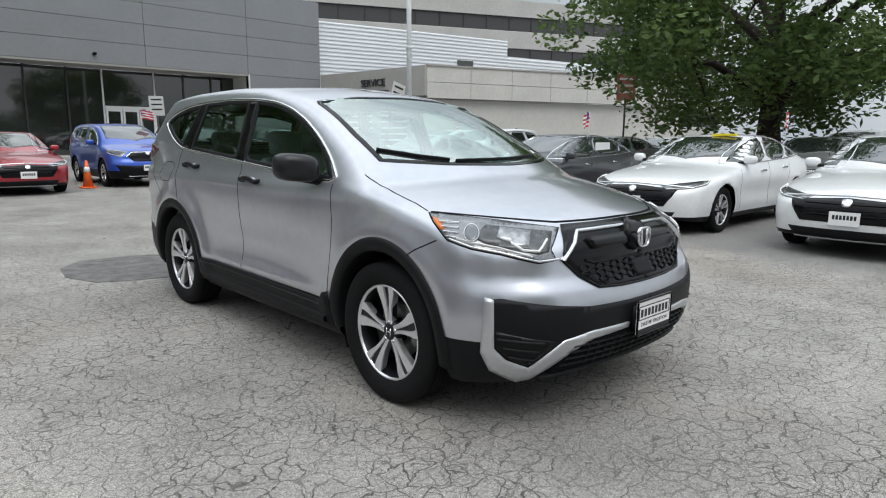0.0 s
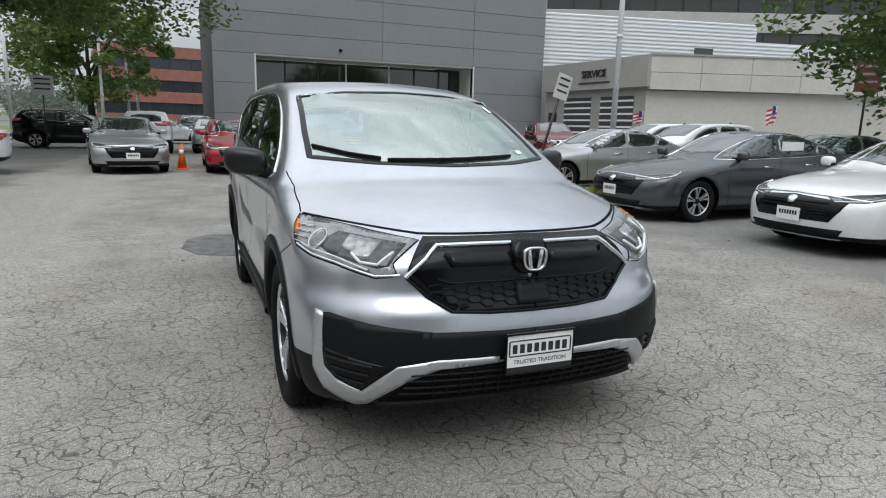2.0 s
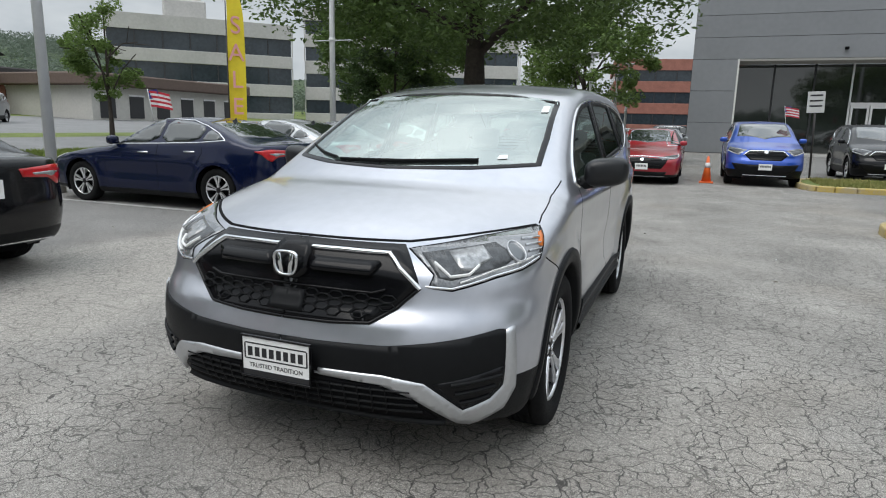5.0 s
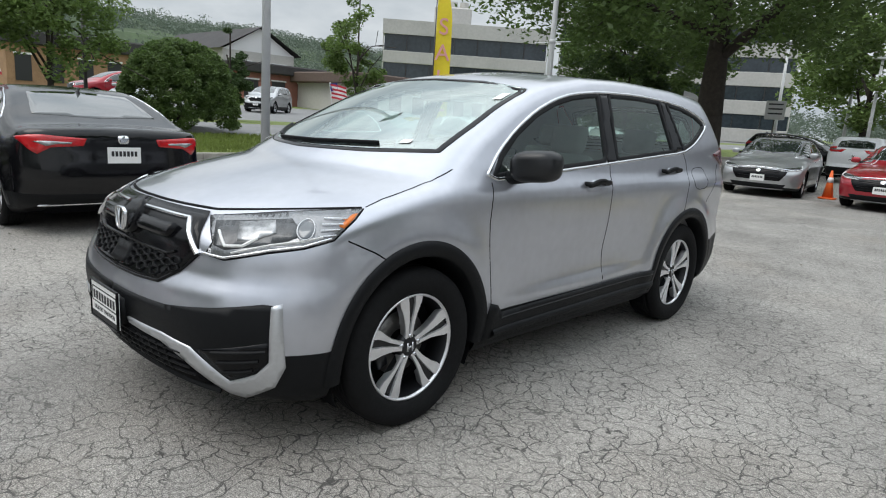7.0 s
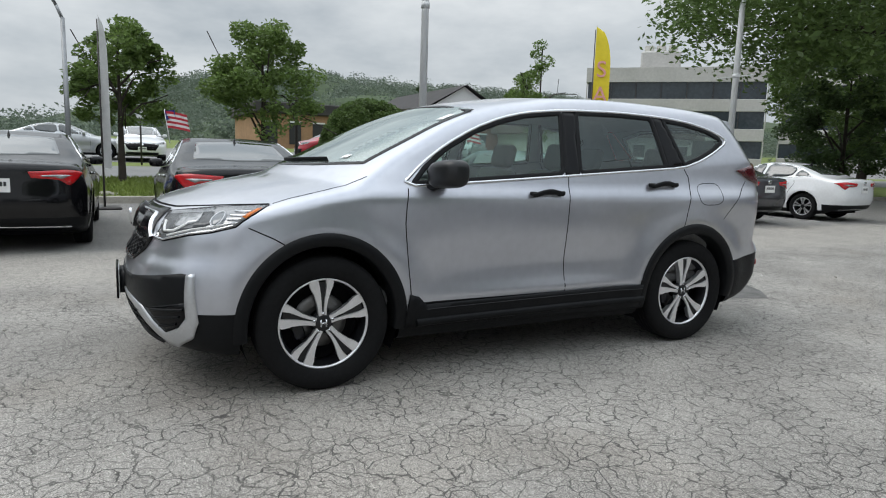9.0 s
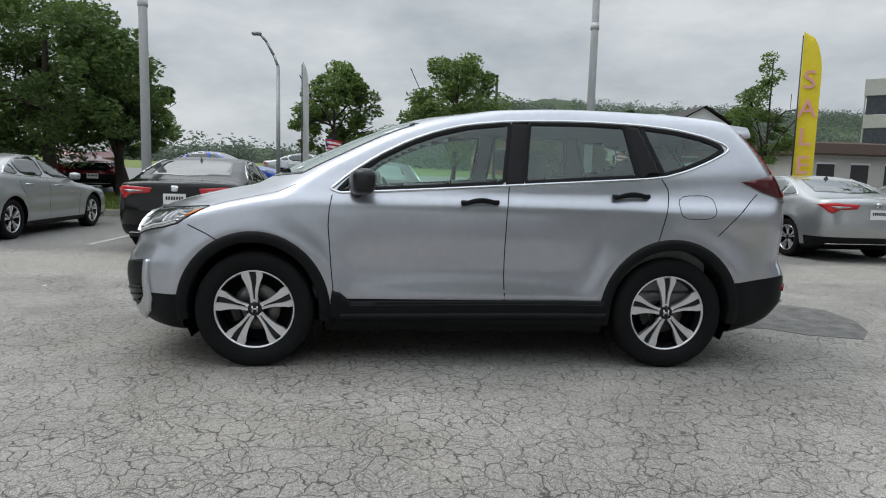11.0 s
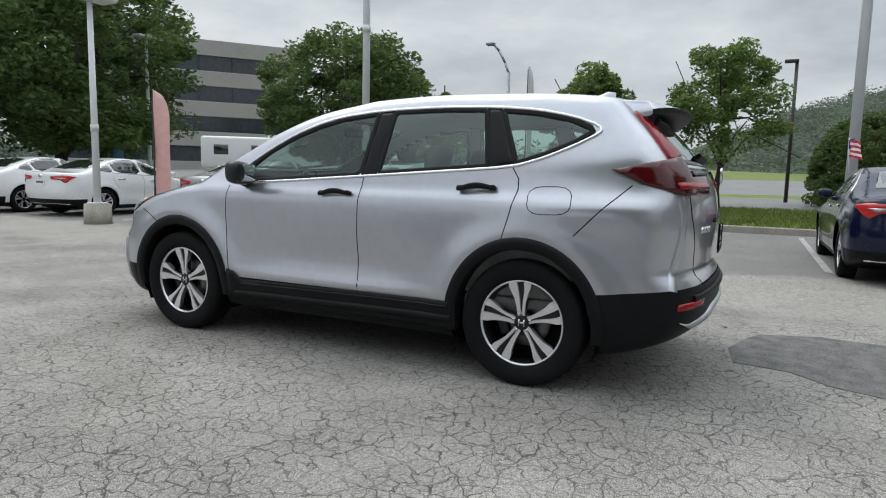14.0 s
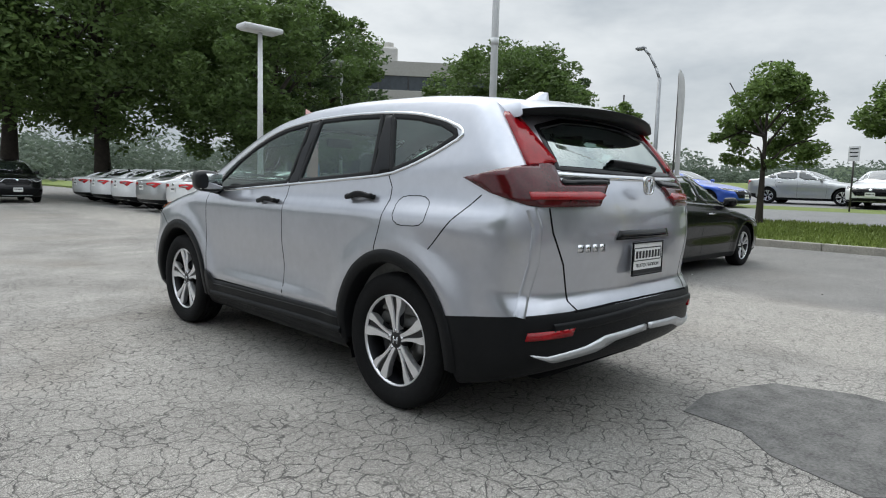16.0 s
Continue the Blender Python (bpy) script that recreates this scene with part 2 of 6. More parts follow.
def curve(*keys):
    """A smooth monotone curve through (x, y) keys."""
    xs, ys = np.array(keys, float).T
    h = np.diff(xs)
    d = np.diff(ys) / h
    m = np.zeros(len(xs))
    m[1:-1] = np.where(d[1:] * d[:-1] > 0, 2 * d[1:] * d[:-1] / np.where(d[1:] + d[:-1] == 0, 1, d[1:] + d[:-1]), 0)
    m[0], m[-1] = d[0], d[-1]

    def at(x):
        x = np.asarray(x, float)
        q = np.clip(x, xs[0], xs[-1])
        i = np.clip(np.searchsorted(xs, q) - 1, 0, len(xs) - 2)
        s = (q - xs[i]) / h[i]
        v = (ys[i] * (1 + 2 * s) * (1 - s) ** 2 + ys[i + 1] * s * s * (3 - 2 * s)
             + h[i] * s * (1 - s) * (m[i] * (1 - s) - m[i + 1] * s))
        return v + np.where(x < xs[0], (x - xs[0]) * d[0], 0) + np.where(x > xs[-1], (x - xs[-1]) * d[-1], 0)
    return at


class Shell:
    """A car's outer skin: everything inside its top, side, nose and tail surfaces, with rounded edges."""

    def __init__(self, top, nose, tail, plan, side, belt, lean=0.37, nose_bow=(0.16, 0.14), tail_bow=(0.07, 0.05),
                 crown=0.06, sweep=0.25, floor=0.22, k=0.02, extra=None, chin=0.14, spine=(-1.45, 1.55), mid=0.75):
        self.top, self.nose, self.tail, self.plan, self.side = curve(*top), curve(*nose), curve(*tail), curve(*plan), curve(*side)
        self.belt, self.lean, self.nb, self.tb = belt, lean, nose_bow, tail_bow
        self.crown, self.sweep, self.floor, self.k, self.extra = crown, sweep, floor, k, extra
        self.spine, self.mid, self.chin = spine, mid, chin

    def f(self, x, y, z):
        ax = np.abs(x)
        a = ax / 0.8
        back = np.clip((0.9 - y) / 0.9, 0, 1)
        ft = z - (self.top(y - self.sweep * back * a * a) - self.crown * ax * ax)
        up = z - (self.belt[0] + self.belt[1] * y)
        soft = 0.5 * (up + np.sqrt(up * up + 0.0009))
        w = self.plan(y) + self.side(z) - self.lean * soft
        if self.extra:
            w = w + self.extra(y, z)
        ff = self.nose(z) + self.nb[0] * a ** 2 + self.nb[1] * a ** 6 - y
        fr = y - (self.tail(z) - self.tb[0] * a ** 2 - self.tb[1] * a ** 8)
        s = np.stack([ft, ax - w, ff, fr, self.floor + self.chin * np.clip((np.abs(y) - 1.75) / 0.5, 0, 1) * np.where(y > 0, 1.0, 0.35) - z]) / self.k
        mx = s.max(0)
        return self.k * (mx + np.log(np.exp(np.maximum(s - mx, -40)).sum(0)))

    def cut(self, o, d, far=3.0):
        """Where rays from inside (o) along d leave the shell."""
        lo, hi = np.zeros(len(o)), np.full(len(o), far)
        for _ in range(26):
            m = (lo + hi) / 2
            p = o + d * m[:, None]
            inside = self.f(p[:, 0], p[:, 1], p[:, 2]) < 0
            lo, hi = np.where(inside, m, lo), np.where(inside, hi, m)
        return o + d * lo[:, None]

    def normal(self, p, e=2e-3):
        g = np.stack([self.f(*(p + e * v).T) - self.f(*(p - e * v).T) for v in np.eye(3)], 1)
        return g / np.linalg.norm(g, axis=1, keepdims=True)

    def put(self, uv, view):
        """Points of a view (side: y, z; front and rear: x, z; top: x, y) laid onto the shell."""
        uv = np.asarray(uv, float)
        a, b, n = uv[:, 0], uv[:, 1], np.zeros(len(uv))
        o, d = {"side": ((n, a, b), (1, 0, 0)), "front": ((a, n + self.spine[0] * 0.25, b), (0, -1, 0)),
                "rear": ((a, n + 1.2, b), (0, 1, 0)), "top": ((a, b, n + self.mid), (0, 0, 1)),
                "quarter": ((a * C45, a * C45, b), (C45, -C45, 0)), "rear_quarter": ((-a * C45, a * C45, b), (C45, C45, 0))}[view]
        p = self.cut(np.stack(o, 1), np.tile(np.array(d, float), (len(uv), 1)))
        return p, self.normal(p)


def flare(y, z):
    """Swells over the wheels, the scooped doors and the haunch of the silver car."""
    out = 0
    for c in (-1.33, 1.33):
        r = np.hypot(y - c, z - 0.365)
        out = out + 0.022 * np.exp(-((r - 0.50) / 0.09) ** 2) * np.clip((z - 0.2) / 0.3, 0, 1)
    door = np.exp(-((y - 0.0) / 0.75) ** 4)
    out = out - 0.022 * door * np.exp(-((z - 0.64) / 0.13) ** 2) + 0.012 * np.exp(-((z - 0.478) / 0.03) ** 2) * door
    return out + 0.018 * np.exp(-((y - 1.55) / 0.5) ** 2 - ((z - 1.02) / 0.12) ** 2)


HERO = Shell(
    top=((-2.16, 0.93), (-2.05, 0.99), (-1.8, 1.065), (-1.6, 1.11), (-1.46, 1.14), (-1.39, 1.175), (-1.17, 1.29), (-0.95, 1.395),
         (-0.73, 1.495), (-0.5, 1.578), (-0.3, 1.63), (-0.1, 1.662), (0.12, 1.69), (0.71, 1.71), (1.28, 1.70), (1.8, 1.66), (2.1, 1.62)),
    nose=((0.2, -2.10), (0.3, -2.20), (0.42, -2.255), (0.55, -2.275), (0.66, -2.255), (0.75, -2.205), (0.85, -2.185), (0.95, -2.15), (1.02, -2.08)),
    tail=((0.25, 2.14), (0.36, 2.25), (0.46, 2.31), (0.6, 2.315), (0.665, 2.285), (0.71, 2.255), (0.95, 2.275), (1.08, 2.265), (1.18, 2.235),
          (1.315, 2.15), (1.45, 2.035), (1.555, 1.93), (1.68, 1.80)),
    plan=((-2.3, 0.85), (-2.0, 0.89), (-1.7, 0.90), (-1.3, 0.905), (-0.8, 0.90), (0, 0.905), (0.8, 0.908), (1.35, 0.918), (1.8, 0.905), (2.1, 0.865), (2.35, 0.80)),
    side=((0.2, -0.06), (0.32, -0.022), (0.45, -0.004), (0.62, 0.0), (0.85, 0.001), (0.98, 0.002), (1.035, -0.001), (1.075, -0.017), (1.12, -0.036), (1.25, -0.05), (1.7, -0.05)),
    belt=(1.165, 0.065), nose_bow=(0.11, 0.12), tail_bow=(0.10, 0.05), extra=flare)


# ---- mesh tools ----
def link(name, bm, mat, parent=None, label="", smooth=True):
    me = bpy.data.meshes.new(name)
    bm.to_mesh(me)
    bm.free()
    if smooth:
        me.polygons.foreach_set("use_smooth", [True] * len(me.polygons))
    for m in (mat if isinstance(mat, (list, tuple)) else [mat]):
        me.materials.append(m)
    ob = new(name, me)
    ob.parent = parent
    if label:
        ob["label"] = label
    return ob


def part(name, bm, mat, parent, label="", smooth=True):
    return link(name, bm, mat, parent, label, smooth)


def thing(name, label, category, m=None, group="", kind=""):
    ob = new(name)
    ob.empty_display_size = 0.2
    if m is not None:
        ob.matrix_world = m
    return tagged(ob, label, category, group, kind)


def from_faces(verts, faces):
    bm = bmesh.new()
    vs = [bm.verts.new(v) for v in verts]
    for f in faces:
        try:
            bm.faces.new([vs[i] for i in f])
        except ValueError:
            pass
    return bm


def mirrored(bm):
    out = bm.copy()
    for v in out.verts:
        v.co.x = -v.co.x
    bmesh.ops.reverse_faces(out, faces=out.faces)
    return out


def join(*bms):
    out = bmesh.new()
    for b in bms:
        me = bpy.data.meshes.new("t")
        b.to_mesh(me)
        out.from_mesh(me)
        bpy.data.meshes.remove(me)
        b.free()
    return out


def block(x0, x1, y0, y1, z0, z1, bevel=0.0, seg=1):
    bm = bmesh.new()
    bmesh.ops.create_cube(bm, size=1)
    for v in bm.verts:
        v.co = ((x0 + x1) / 2 + v.co.x * (x1 - x0), (y0 + y1) / 2 + v.co.y * (y1 - y0), (z0 + z1) / 2 + v.co.z * (z1 - z0))
    if bevel:
        bmesh.ops.bevel(bm, geom=bm.edges[:], offset=bevel, segments=seg, affect="EDGES", profile=0.5)
    return bm


def rod(a, b, r0, r1=None, n=12, cap=True):
    a, b = Vector(a), Vector(b)
    bm = bmesh.new()
    bmesh.ops.create_cone(bm, cap_ends=cap, segments=n, radius1=r0, radius2=r0 if r1 is None else r1, depth=(b - a).length)
    m = Matrix.Translation((a + b) / 2) @ (b - a).to_track_quat("Z", "Y").to_matrix().to_4x4()
    bmesh.ops.transform(bm, matrix=m, verts=bm.verts)
    return bm


def spin(profile, n=40, axis="X", closed=False):
    """A profile of (along the axis, radius) turned round the axis."""
    verts, faces, k = [], [], len(profile)
    for i in range(n):
        c, s = math.cos(2 * math.pi * i / n), math.sin(2 * math.pi * i / n)
        for a, r in profile:
            verts.append((a, r * c, r * s) if axis == "X" else (r * c, r * s, a))
    for i in range(n):
        for j in range(k if closed else k - 1):
            a, b = i * k + j, i * k + (j + 1) % k
            c, d = ((i + 1) % n) * k + (j + 1) % k, ((i + 1) % n) * k + j
            faces.append((a, b, c, d))
    bm = from_faces(verts, faces)
    bmesh.ops.recalc_face_normals(bm, faces=bm.faces)
    return bm


def resample(pts, step, closed=True):
    """Even points along a line of corners."""
    p = np.array(pts, float)
    if closed:
        p = np.vstack([p, p[:1]])
    out = []
    for a, b in zip(p[:-1], p[1:]):
        k = max(1, int(round(np.linalg.norm(b - a) / step)))
        out += [a + (b - a) * i / k for i in range(k)]
    if not closed:
        out.append(p[-1])
    return np.array(out)


def rounded(pts, times=2, cut=0.2):
    """Corner cutting: softens a closed outline."""
    p = np.array(pts, float)
    for _ in range(times):
        q = np.roll(p, -1, 0)
        p = np.stack([p * (1 - cut) + q * cut, p * cut + q * (1 - cut)], 1).reshape(-1, 2)
    return p


def within(poly, pts):
    """Which points lie inside a closed outline."""
    poly, pts = np.asarray(poly, float), np.asarray(pts, float)
    x, y = pts[:, 0], pts[:, 1]
    inside = np.zeros(len(pts), bool)
    for a, b in zip(poly, np.roll(poly, -1, 0)):
        hit = (a[1] > y) != (b[1] > y)
        inside ^= hit & (x < (b[0] - a[0]) * (y - a[1]) / (b[1] - a[1] + 1e-12) + a[0])
    return inside


def shrink(poly, d):
    """An outline moved inwards by d."""
    p = np.asarray(poly, float)
    area = np.sum(p[:, 0] * np.roll(p[:, 1], -1) - np.roll(p[:, 0], -1) * p[:, 1])
    t = np.roll(p, -1, 0) - np.roll(p, 1, 0)
    t /= np.linalg.norm(t, axis=1, keepdims=True) + 1e-9
    n = np.stack([-t[:, 1], t[:, 0]], 1) * np.sign(area)
    return p + n * d


def panel(skin, outline, view, lift=0.003, depth=0.012, step=0.03):
    """A piece with that outline that lies on a car's skin, lift above it, with its rim turned down by depth."""
    rim = resample(outline, step)
    lo, hi = rim.min(0), rim.max(0)
    gx, gy = np.meshgrid(np.arange(lo[0] + step / 2, hi[0], step), np.arange(lo[1] + step / 2, hi[1], step))
    grid = np.stack([gx.ravel(), gy.ravel()], 1)
    if len(grid):
        grid = grid[within(rim, grid)]
        if len(grid):
            grid = grid[np.min(np.linalg.norm(grid[:, None] - rim[None], axis=2), axis=1) > step * 0.45]
    pts = np.vstack([rim, grid]) if len(grid) else rim
    k = len(rim)
    from mathutils.geometry import delaunay_2d_cdt
    co, _, tris, *_ = delaunay_2d_cdt([Vector(v) for v in pts], [(i, (i + 1) % k) for i in range(k)], [], 1, 1e-6)
    uv = np.array([tuple(v) for v in co])
    p, n = skin.put(uv, view)
    bm = bmesh.new()
    vs = [bm.verts.new(v) for v in p + n * lift]
    for t in tris:
        bm.faces.new([vs[i] for i in t])
    bm.normal_update()
    bm.verts.index_update()
    up = sum(f.normal.dot(Vector(n[f.verts[0].index])) for f in bm.faces)
    if up < 0:
        bmesh.ops.reverse_faces(bm, faces=bm.faces)
    if depth:
        rim_edges = [e for e in bm.edges if e.is_boundary]
        low = {}
        for e in rim_edges:
            for v in e.verts:
                if v not in low:
                    low[v] = None
        for v in low:
            low[v] = bm.verts.new(v.co - Vector(n[v.index]) * (lift + depth))
        for e in rim_edges:
            a, b = e.verts
            f = e.link_faces[0]
            loop = [l for l in f.loops if l.edge == e][0]
            a, b = loop.vert, loop.link_loop_next.vert
            bm.faces.new((b, a, low[a], low[b]))
    return bm


def bead(skin, line, view, width=0.012, height=0.006, step=0.02, closed=False, sink=0.004):
    """A strip that runs along a line on a car's skin."""
    uv = resample(line, step, closed)
    p, n = skin.put(uv, view)
    p, n = [Vector(v) for v in p], [Vector(v) for v in n]
    k = len(p)
    bm, rows = bmesh.new(), []
    for i in range(k):
        t = (p[(i + 1) % k] - p[i - 1]) if closed else (p[min(i + 1, k - 1)] - p[max(i - 1, 0)])
        s = t.cross(n[i]).normalized() * (width / 2)
        rows.append([bm.verts.new(v) for v in (p[i] - s - n[i] * sink, p[i] - s * 0.9 + n[i] * height * 0.6, p[i] - s * 0.45 + n[i] * height,
                                               p[i] + s * 0.45 + n[i] * height, p[i] + s * 0.9 + n[i] * height * 0.6, p[i] + s - n[i] * sink)])
    for i in range(k if closed else k - 1):
        a, b = rows[i], rows[(i + 1) % k]
        for j in range(5):
            bm.faces.new((a[j], a[j + 1], b[j + 1], b[j]))
    bmesh.ops.recalc_face_normals(bm, faces=bm.faces)
    return bm


def shell_mesh(skin, nu=150, ncap=34, nt=72):
    """The whole skin of a car as one grid."""
    y0, y1 = skin.spine
    th = np.radians(np.linspace(-90, 90, nt))
    us = [(y0, -math.pi / 2 * (1 - i / ncap)) for i in range(ncap)] + [(y0 + (y1 - y0) * i / nu, 0.0) for i in range(nu + 1)]
    us += [(y1, math.pi / 2 * (i + 1) / ncap) for i in range(ncap)]
    o, d = [], []
    for y, ph in us:
        for t in th:
            o.append((0, y, skin.mid))
            d.append((math.cos(ph) * math.cos(t), math.sin(ph), math.cos(ph) * math.sin(t)))
    p = skin.cut(np.array(o), np.array(d))
    q = p * np.array([-1, 1, 1])
    bm = bmesh.new()
    a = [bm.verts.new(v) for v in p]
    b = [bm.verts.new(v) for v in q]
    for i in range(len(us) - 1):
        for j in range(nt - 1):
            k = i * nt + j
            bm.faces.new((a[k], a[k + nt], a[k + nt + 1], a[k + 1]))
            bm.faces.new((b[k], b[k + 1], b[k + nt + 1], b[k + nt]))
    bmesh.ops.remove_doubles(bm, verts=bm.verts, dist=0.0005)
    bmesh.ops.recalc_face_normals(bm, faces=bm.faces)
    return bm


def split(bm, test):
    """Takes the faces for which test(centre) holds out into a mesh of their own."""
    out = bm.copy()
    bmesh.ops.delete(bm, geom=[f for f in bm.faces if test(f.calc_center_median())], context="FACES")
    bmesh.ops.delete(out, geom=[f for f in out.faces if not test(f.calc_center_median())], context="FACES")
    return out


def bar_text(words, size, name, mat, parent, m, depth=0.004):
    """Raised lettering in the built-in font."""
    cu = bpy.data.curves.new(name, "FONT")
    cu.body, cu.size, cu.extrude, cu.align_x, cu.align_y = words, size, depth, "CENTER", "CENTER"
    tmp = bpy.data.objects.new(name, cu)
    me = bpy.data.meshes.new_from_object(tmp)
    bpy.data.objects.remove(tmp)
    me.materials.append(mat)
    ob = new(name, me)
    ob.parent = parent
    ob.matrix_basis = m
    return ob


# ---- the silver SUV ----
AXLES, WHEEL_R = (-1.33, 1.33), 0.366


def make_wheel(parent, at, side, r=WHEEL_R, rim_r=0.247, width=0.225, spokes=5, detail=True, face=ALLOY):
    """A road wheel: tyre with rim, split spokes, hub cap and brake disc; side +1 faces +x."""
    w, q = width / 2, rim_r
    prof = [(-w * 0.75, q), (-w * 0.97, q + 0.03), (-w, (q + r) / 2), (-w * 0.95, r - 0.022), (-w * 0.84, r - 0.007), (-w * 0.6, r - 0.001)]
    for g in (-0.42, -0.14, 0.14, 0.42):
        prof += [(w * (g - 0.035), r), (w * (g - 0.03), r - 0.007), (w * (g + 0.03), r - 0.007), (w * (g + 0.035), r)]
    prof += [(w * 0.6, r - 0.001), (w * 0.84, r - 0.007), (w * 0.95, r - 0.022), (w * 0.985, r - 0.04), (w, (q + r) / 2 + 0.01), (w * 0.985, q + 0.042),
             (w * 0.97, q + 0.038), (w * 0.965, q + 0.022), (w * 0.82, q + 0.006), (w * 0.74, q - 0.004)]
    tyre = part("wheel", spin(prof, 64 if detail else 28), RUBBER, parent)
    n = 56 if detail else 24
    part("rim", spin([(w * 0.76, q), (w * 0.80, q - 0.006), (w * 0.66, q - 0.013), (w * 0.3, q - 0.026), (-w * 0.7, q - 0.026), (-w * 0.75, q)], n), ALLOY_DARK, tyre)
    part("rim_lip", spin([(w * 0.72, q + 0.003), (w * 0.81, q - 0.001), (w * 0.80, q - 0.008), (w * 0.70, q - 0.012)], n), face, tyre)
    part("brake_backing", spin([(-0.03, 0.0), (-0.03, q - 0.026)], 32), DARK, tyre)
    if detail:
        part("brake_disc", spin([(-0.005, 0.06), (0.002, 0.065), (0.002, 0.148), (-0.005, 0.15)], 36), BRAKE_STEEL, tyre, "worn steel brake disc")
        caliper = block(-0.012, 0.03, -0.05, 0.05, 0.10, 0.165, 0.012, 2)
        bmesh.ops.transform(caliper, matrix=Matrix.Rotation(1.9, 4, "X"), verts=caliper.verts)
        part("brake_caliper", caliper, ALLOY_DARK, tyre)
    g = q / 0.247
    for i in range(spokes):
        turn = Matrix.Rotation(2 * math.pi * i / spokes + 0.05, 4, "X")
        # two machined blades that part towards the rim, one broad and one slim, over a dark web
        for blade in ([(0.040, -0.013, 0.010), (0.085, -0.016, 0.0105), (0.125, -0.021, 0.014), (0.165, -0.029, 0.019), (0.200, -0.040, 0.0255), (0.240, -0.047, 0.0255)],
                      [(0.040, 0.011, 0.007), (0.085, 0.014, 0.0075), (0.125, 0.020, 0.009), (0.165, 0.031, 0.012), (0.200, 0.041, 0.0175), (0.240, 0.043, 0.0225)]):
            v, f = [], []
            for rr, o, half in blade:
                x = w * (0.60 + 0.16 * rr / 0.24)
                v += [(x, (o - half) * g, rr * g), (x, (o + half) * g, rr * g), (x - 0.008, (o + half) * g + 0.002, rr * g), (x - 0.04, (o + half * 0.8) * g, rr * g),
                      (x - 0.04, (o - half * 0.8) * g, rr * g), (x - 0.008, (o - half) * g - 0.002, rr * g)]
            for k in range(len(blade) - 1):
                f += [(k * 6 + c, k * 6 + (c + 1) % 6, k * 6 + 6 + (c + 1) % 6, k * 6 + 6 + c) for c in range(6)]
            f += [tuple(range(6)), tuple(range(len(v) - 6, len(v)))]
            b = from_faces(v, f)
            bmesh.ops.recalc_face_normals(b, faces=b.faces)
            bmesh.ops.transform(b, matrix=turn, verts=b.verts)
            part("spoke", b, face, tyre, smooth=False)
        web = block(w * 0.28, w * 0.56, -0.02 * g, 0.02 * g, 0.04, q - 0.02)
        for c in web.verts:
            c.co.y *= 0.7 if c.co.z < 0.1 else 2.6
            c.co.x += w * 0.10 if c.co.z > 0.1 else 0
        bmesh.ops.transform(web, matrix=turn, verts=web.verts)
        part("spoke_web", web, ALLOY_DARK, tyre, smooth=False)
    part("hub_cap", spin([(w * 0.3, 0.06), (w * 0.56, 0.058), (w * 0.62, 0.046), (w * 0.66, 0.036), (w * 0.66, 0.0)], 24), ALLOY_DARK, tyre)
    if detail:
        for i in range(5):
            a = 2 * math.pi * i / 5 + 0.35
            part("wheel_nut", rod((w * 0.5, 0.052 * math.cos(a), 0.052 * math.sin(a)), (w * 0.68, 0.052 * math.cos(a), 0.052 * math.sin(a)), 0.009, n=6), CHROME, tyre)
        part("badge", join(block(w * 0.65, w * 0.69, -0.019, -0.011, -0.02, 0.02), block(w * 0.65, w * 0.69, 0.011, 0.019, -0.02, 0.02), block(w * 0.65, w * 0.69, -0.011, 0.011, -0.004, 0.004)), CHROME, tyre)
    tyre.matrix_basis = Matrix.Translation(at) @ Matrix.Rotation(0 if side > 0 else math.pi, 4, "Z")
    return tyre


def number_plate(parent, at, facing, name="licence_plate", frame_mat=GLOSS_BLACK, size=(0.305, 0.155)):
    """A dealer plate in its frame: rows of plain bars; facing -1 to the front, +1 to the rear."""
    w, h = size[0] / 2, size[1] / 2
    y = lambda a: (min(facing * a[0], facing * a[1]), max(facing * a[0], facing * a[1]))
    f = [block(-w - 0.006, w + 0.006, *y((0.0, 0.012)), z0, z1, 0.002) for z0, z1 in ((h, h + 0.009), (-h - 0.009, -h))]
    f += [block(x0, x1, *y((0.0, 0.012)), -h, h, 0.003) for x0, x1 in ((-w - 0.006, -w), (w, w + 0.006))]
    base = part(name, block(-w, w, *y((-0.004, 0.006)), -h, h), WHITE, parent, "white dealer plate with black bars", False)
    part("plate_frame", join(*f), frame_mat, base, smooth=False)
    ink = [block(-w * 0.84 + i * w * 0.216, -w * 0.84 + i * w * 0.216 + w * 0.14, *y((0.006, 0.0072)), h * 0.02, h * 0.5) for i in range(8)]
    ink += [block(-w * 0.92, w * 0.92, *y((0.006, 0.0072)), z, z + 0.005) for z in (h * 0.66, -h * 0.16)]
    ink += [block(sx * w * 0.93 - 0.003, sx * w * 0.93 + 0.003, *y((0.006, 0.0072)), -h * 0.12, h * 0.66) for sx in (-1, 1)]
    ink.append(block(-w, w, *y((0.006, 0.007)), -h, -h * 0.72))
    part("print", join(*ink), INK, base, smooth=False)
    turn = Matrix.Rotation(0 if facing < 0 else math.pi, 4, "Z") @ Matrix.Rotation(math.pi / 2, 4, "X")
    bar_text("TRUSTED TRADITION", 0.025, "plate_letters", INK, base, Matrix.Translation((0, facing * 0.0066, -h * 0.46)) @ turn, 0.0006)
    base.location = at
    return base


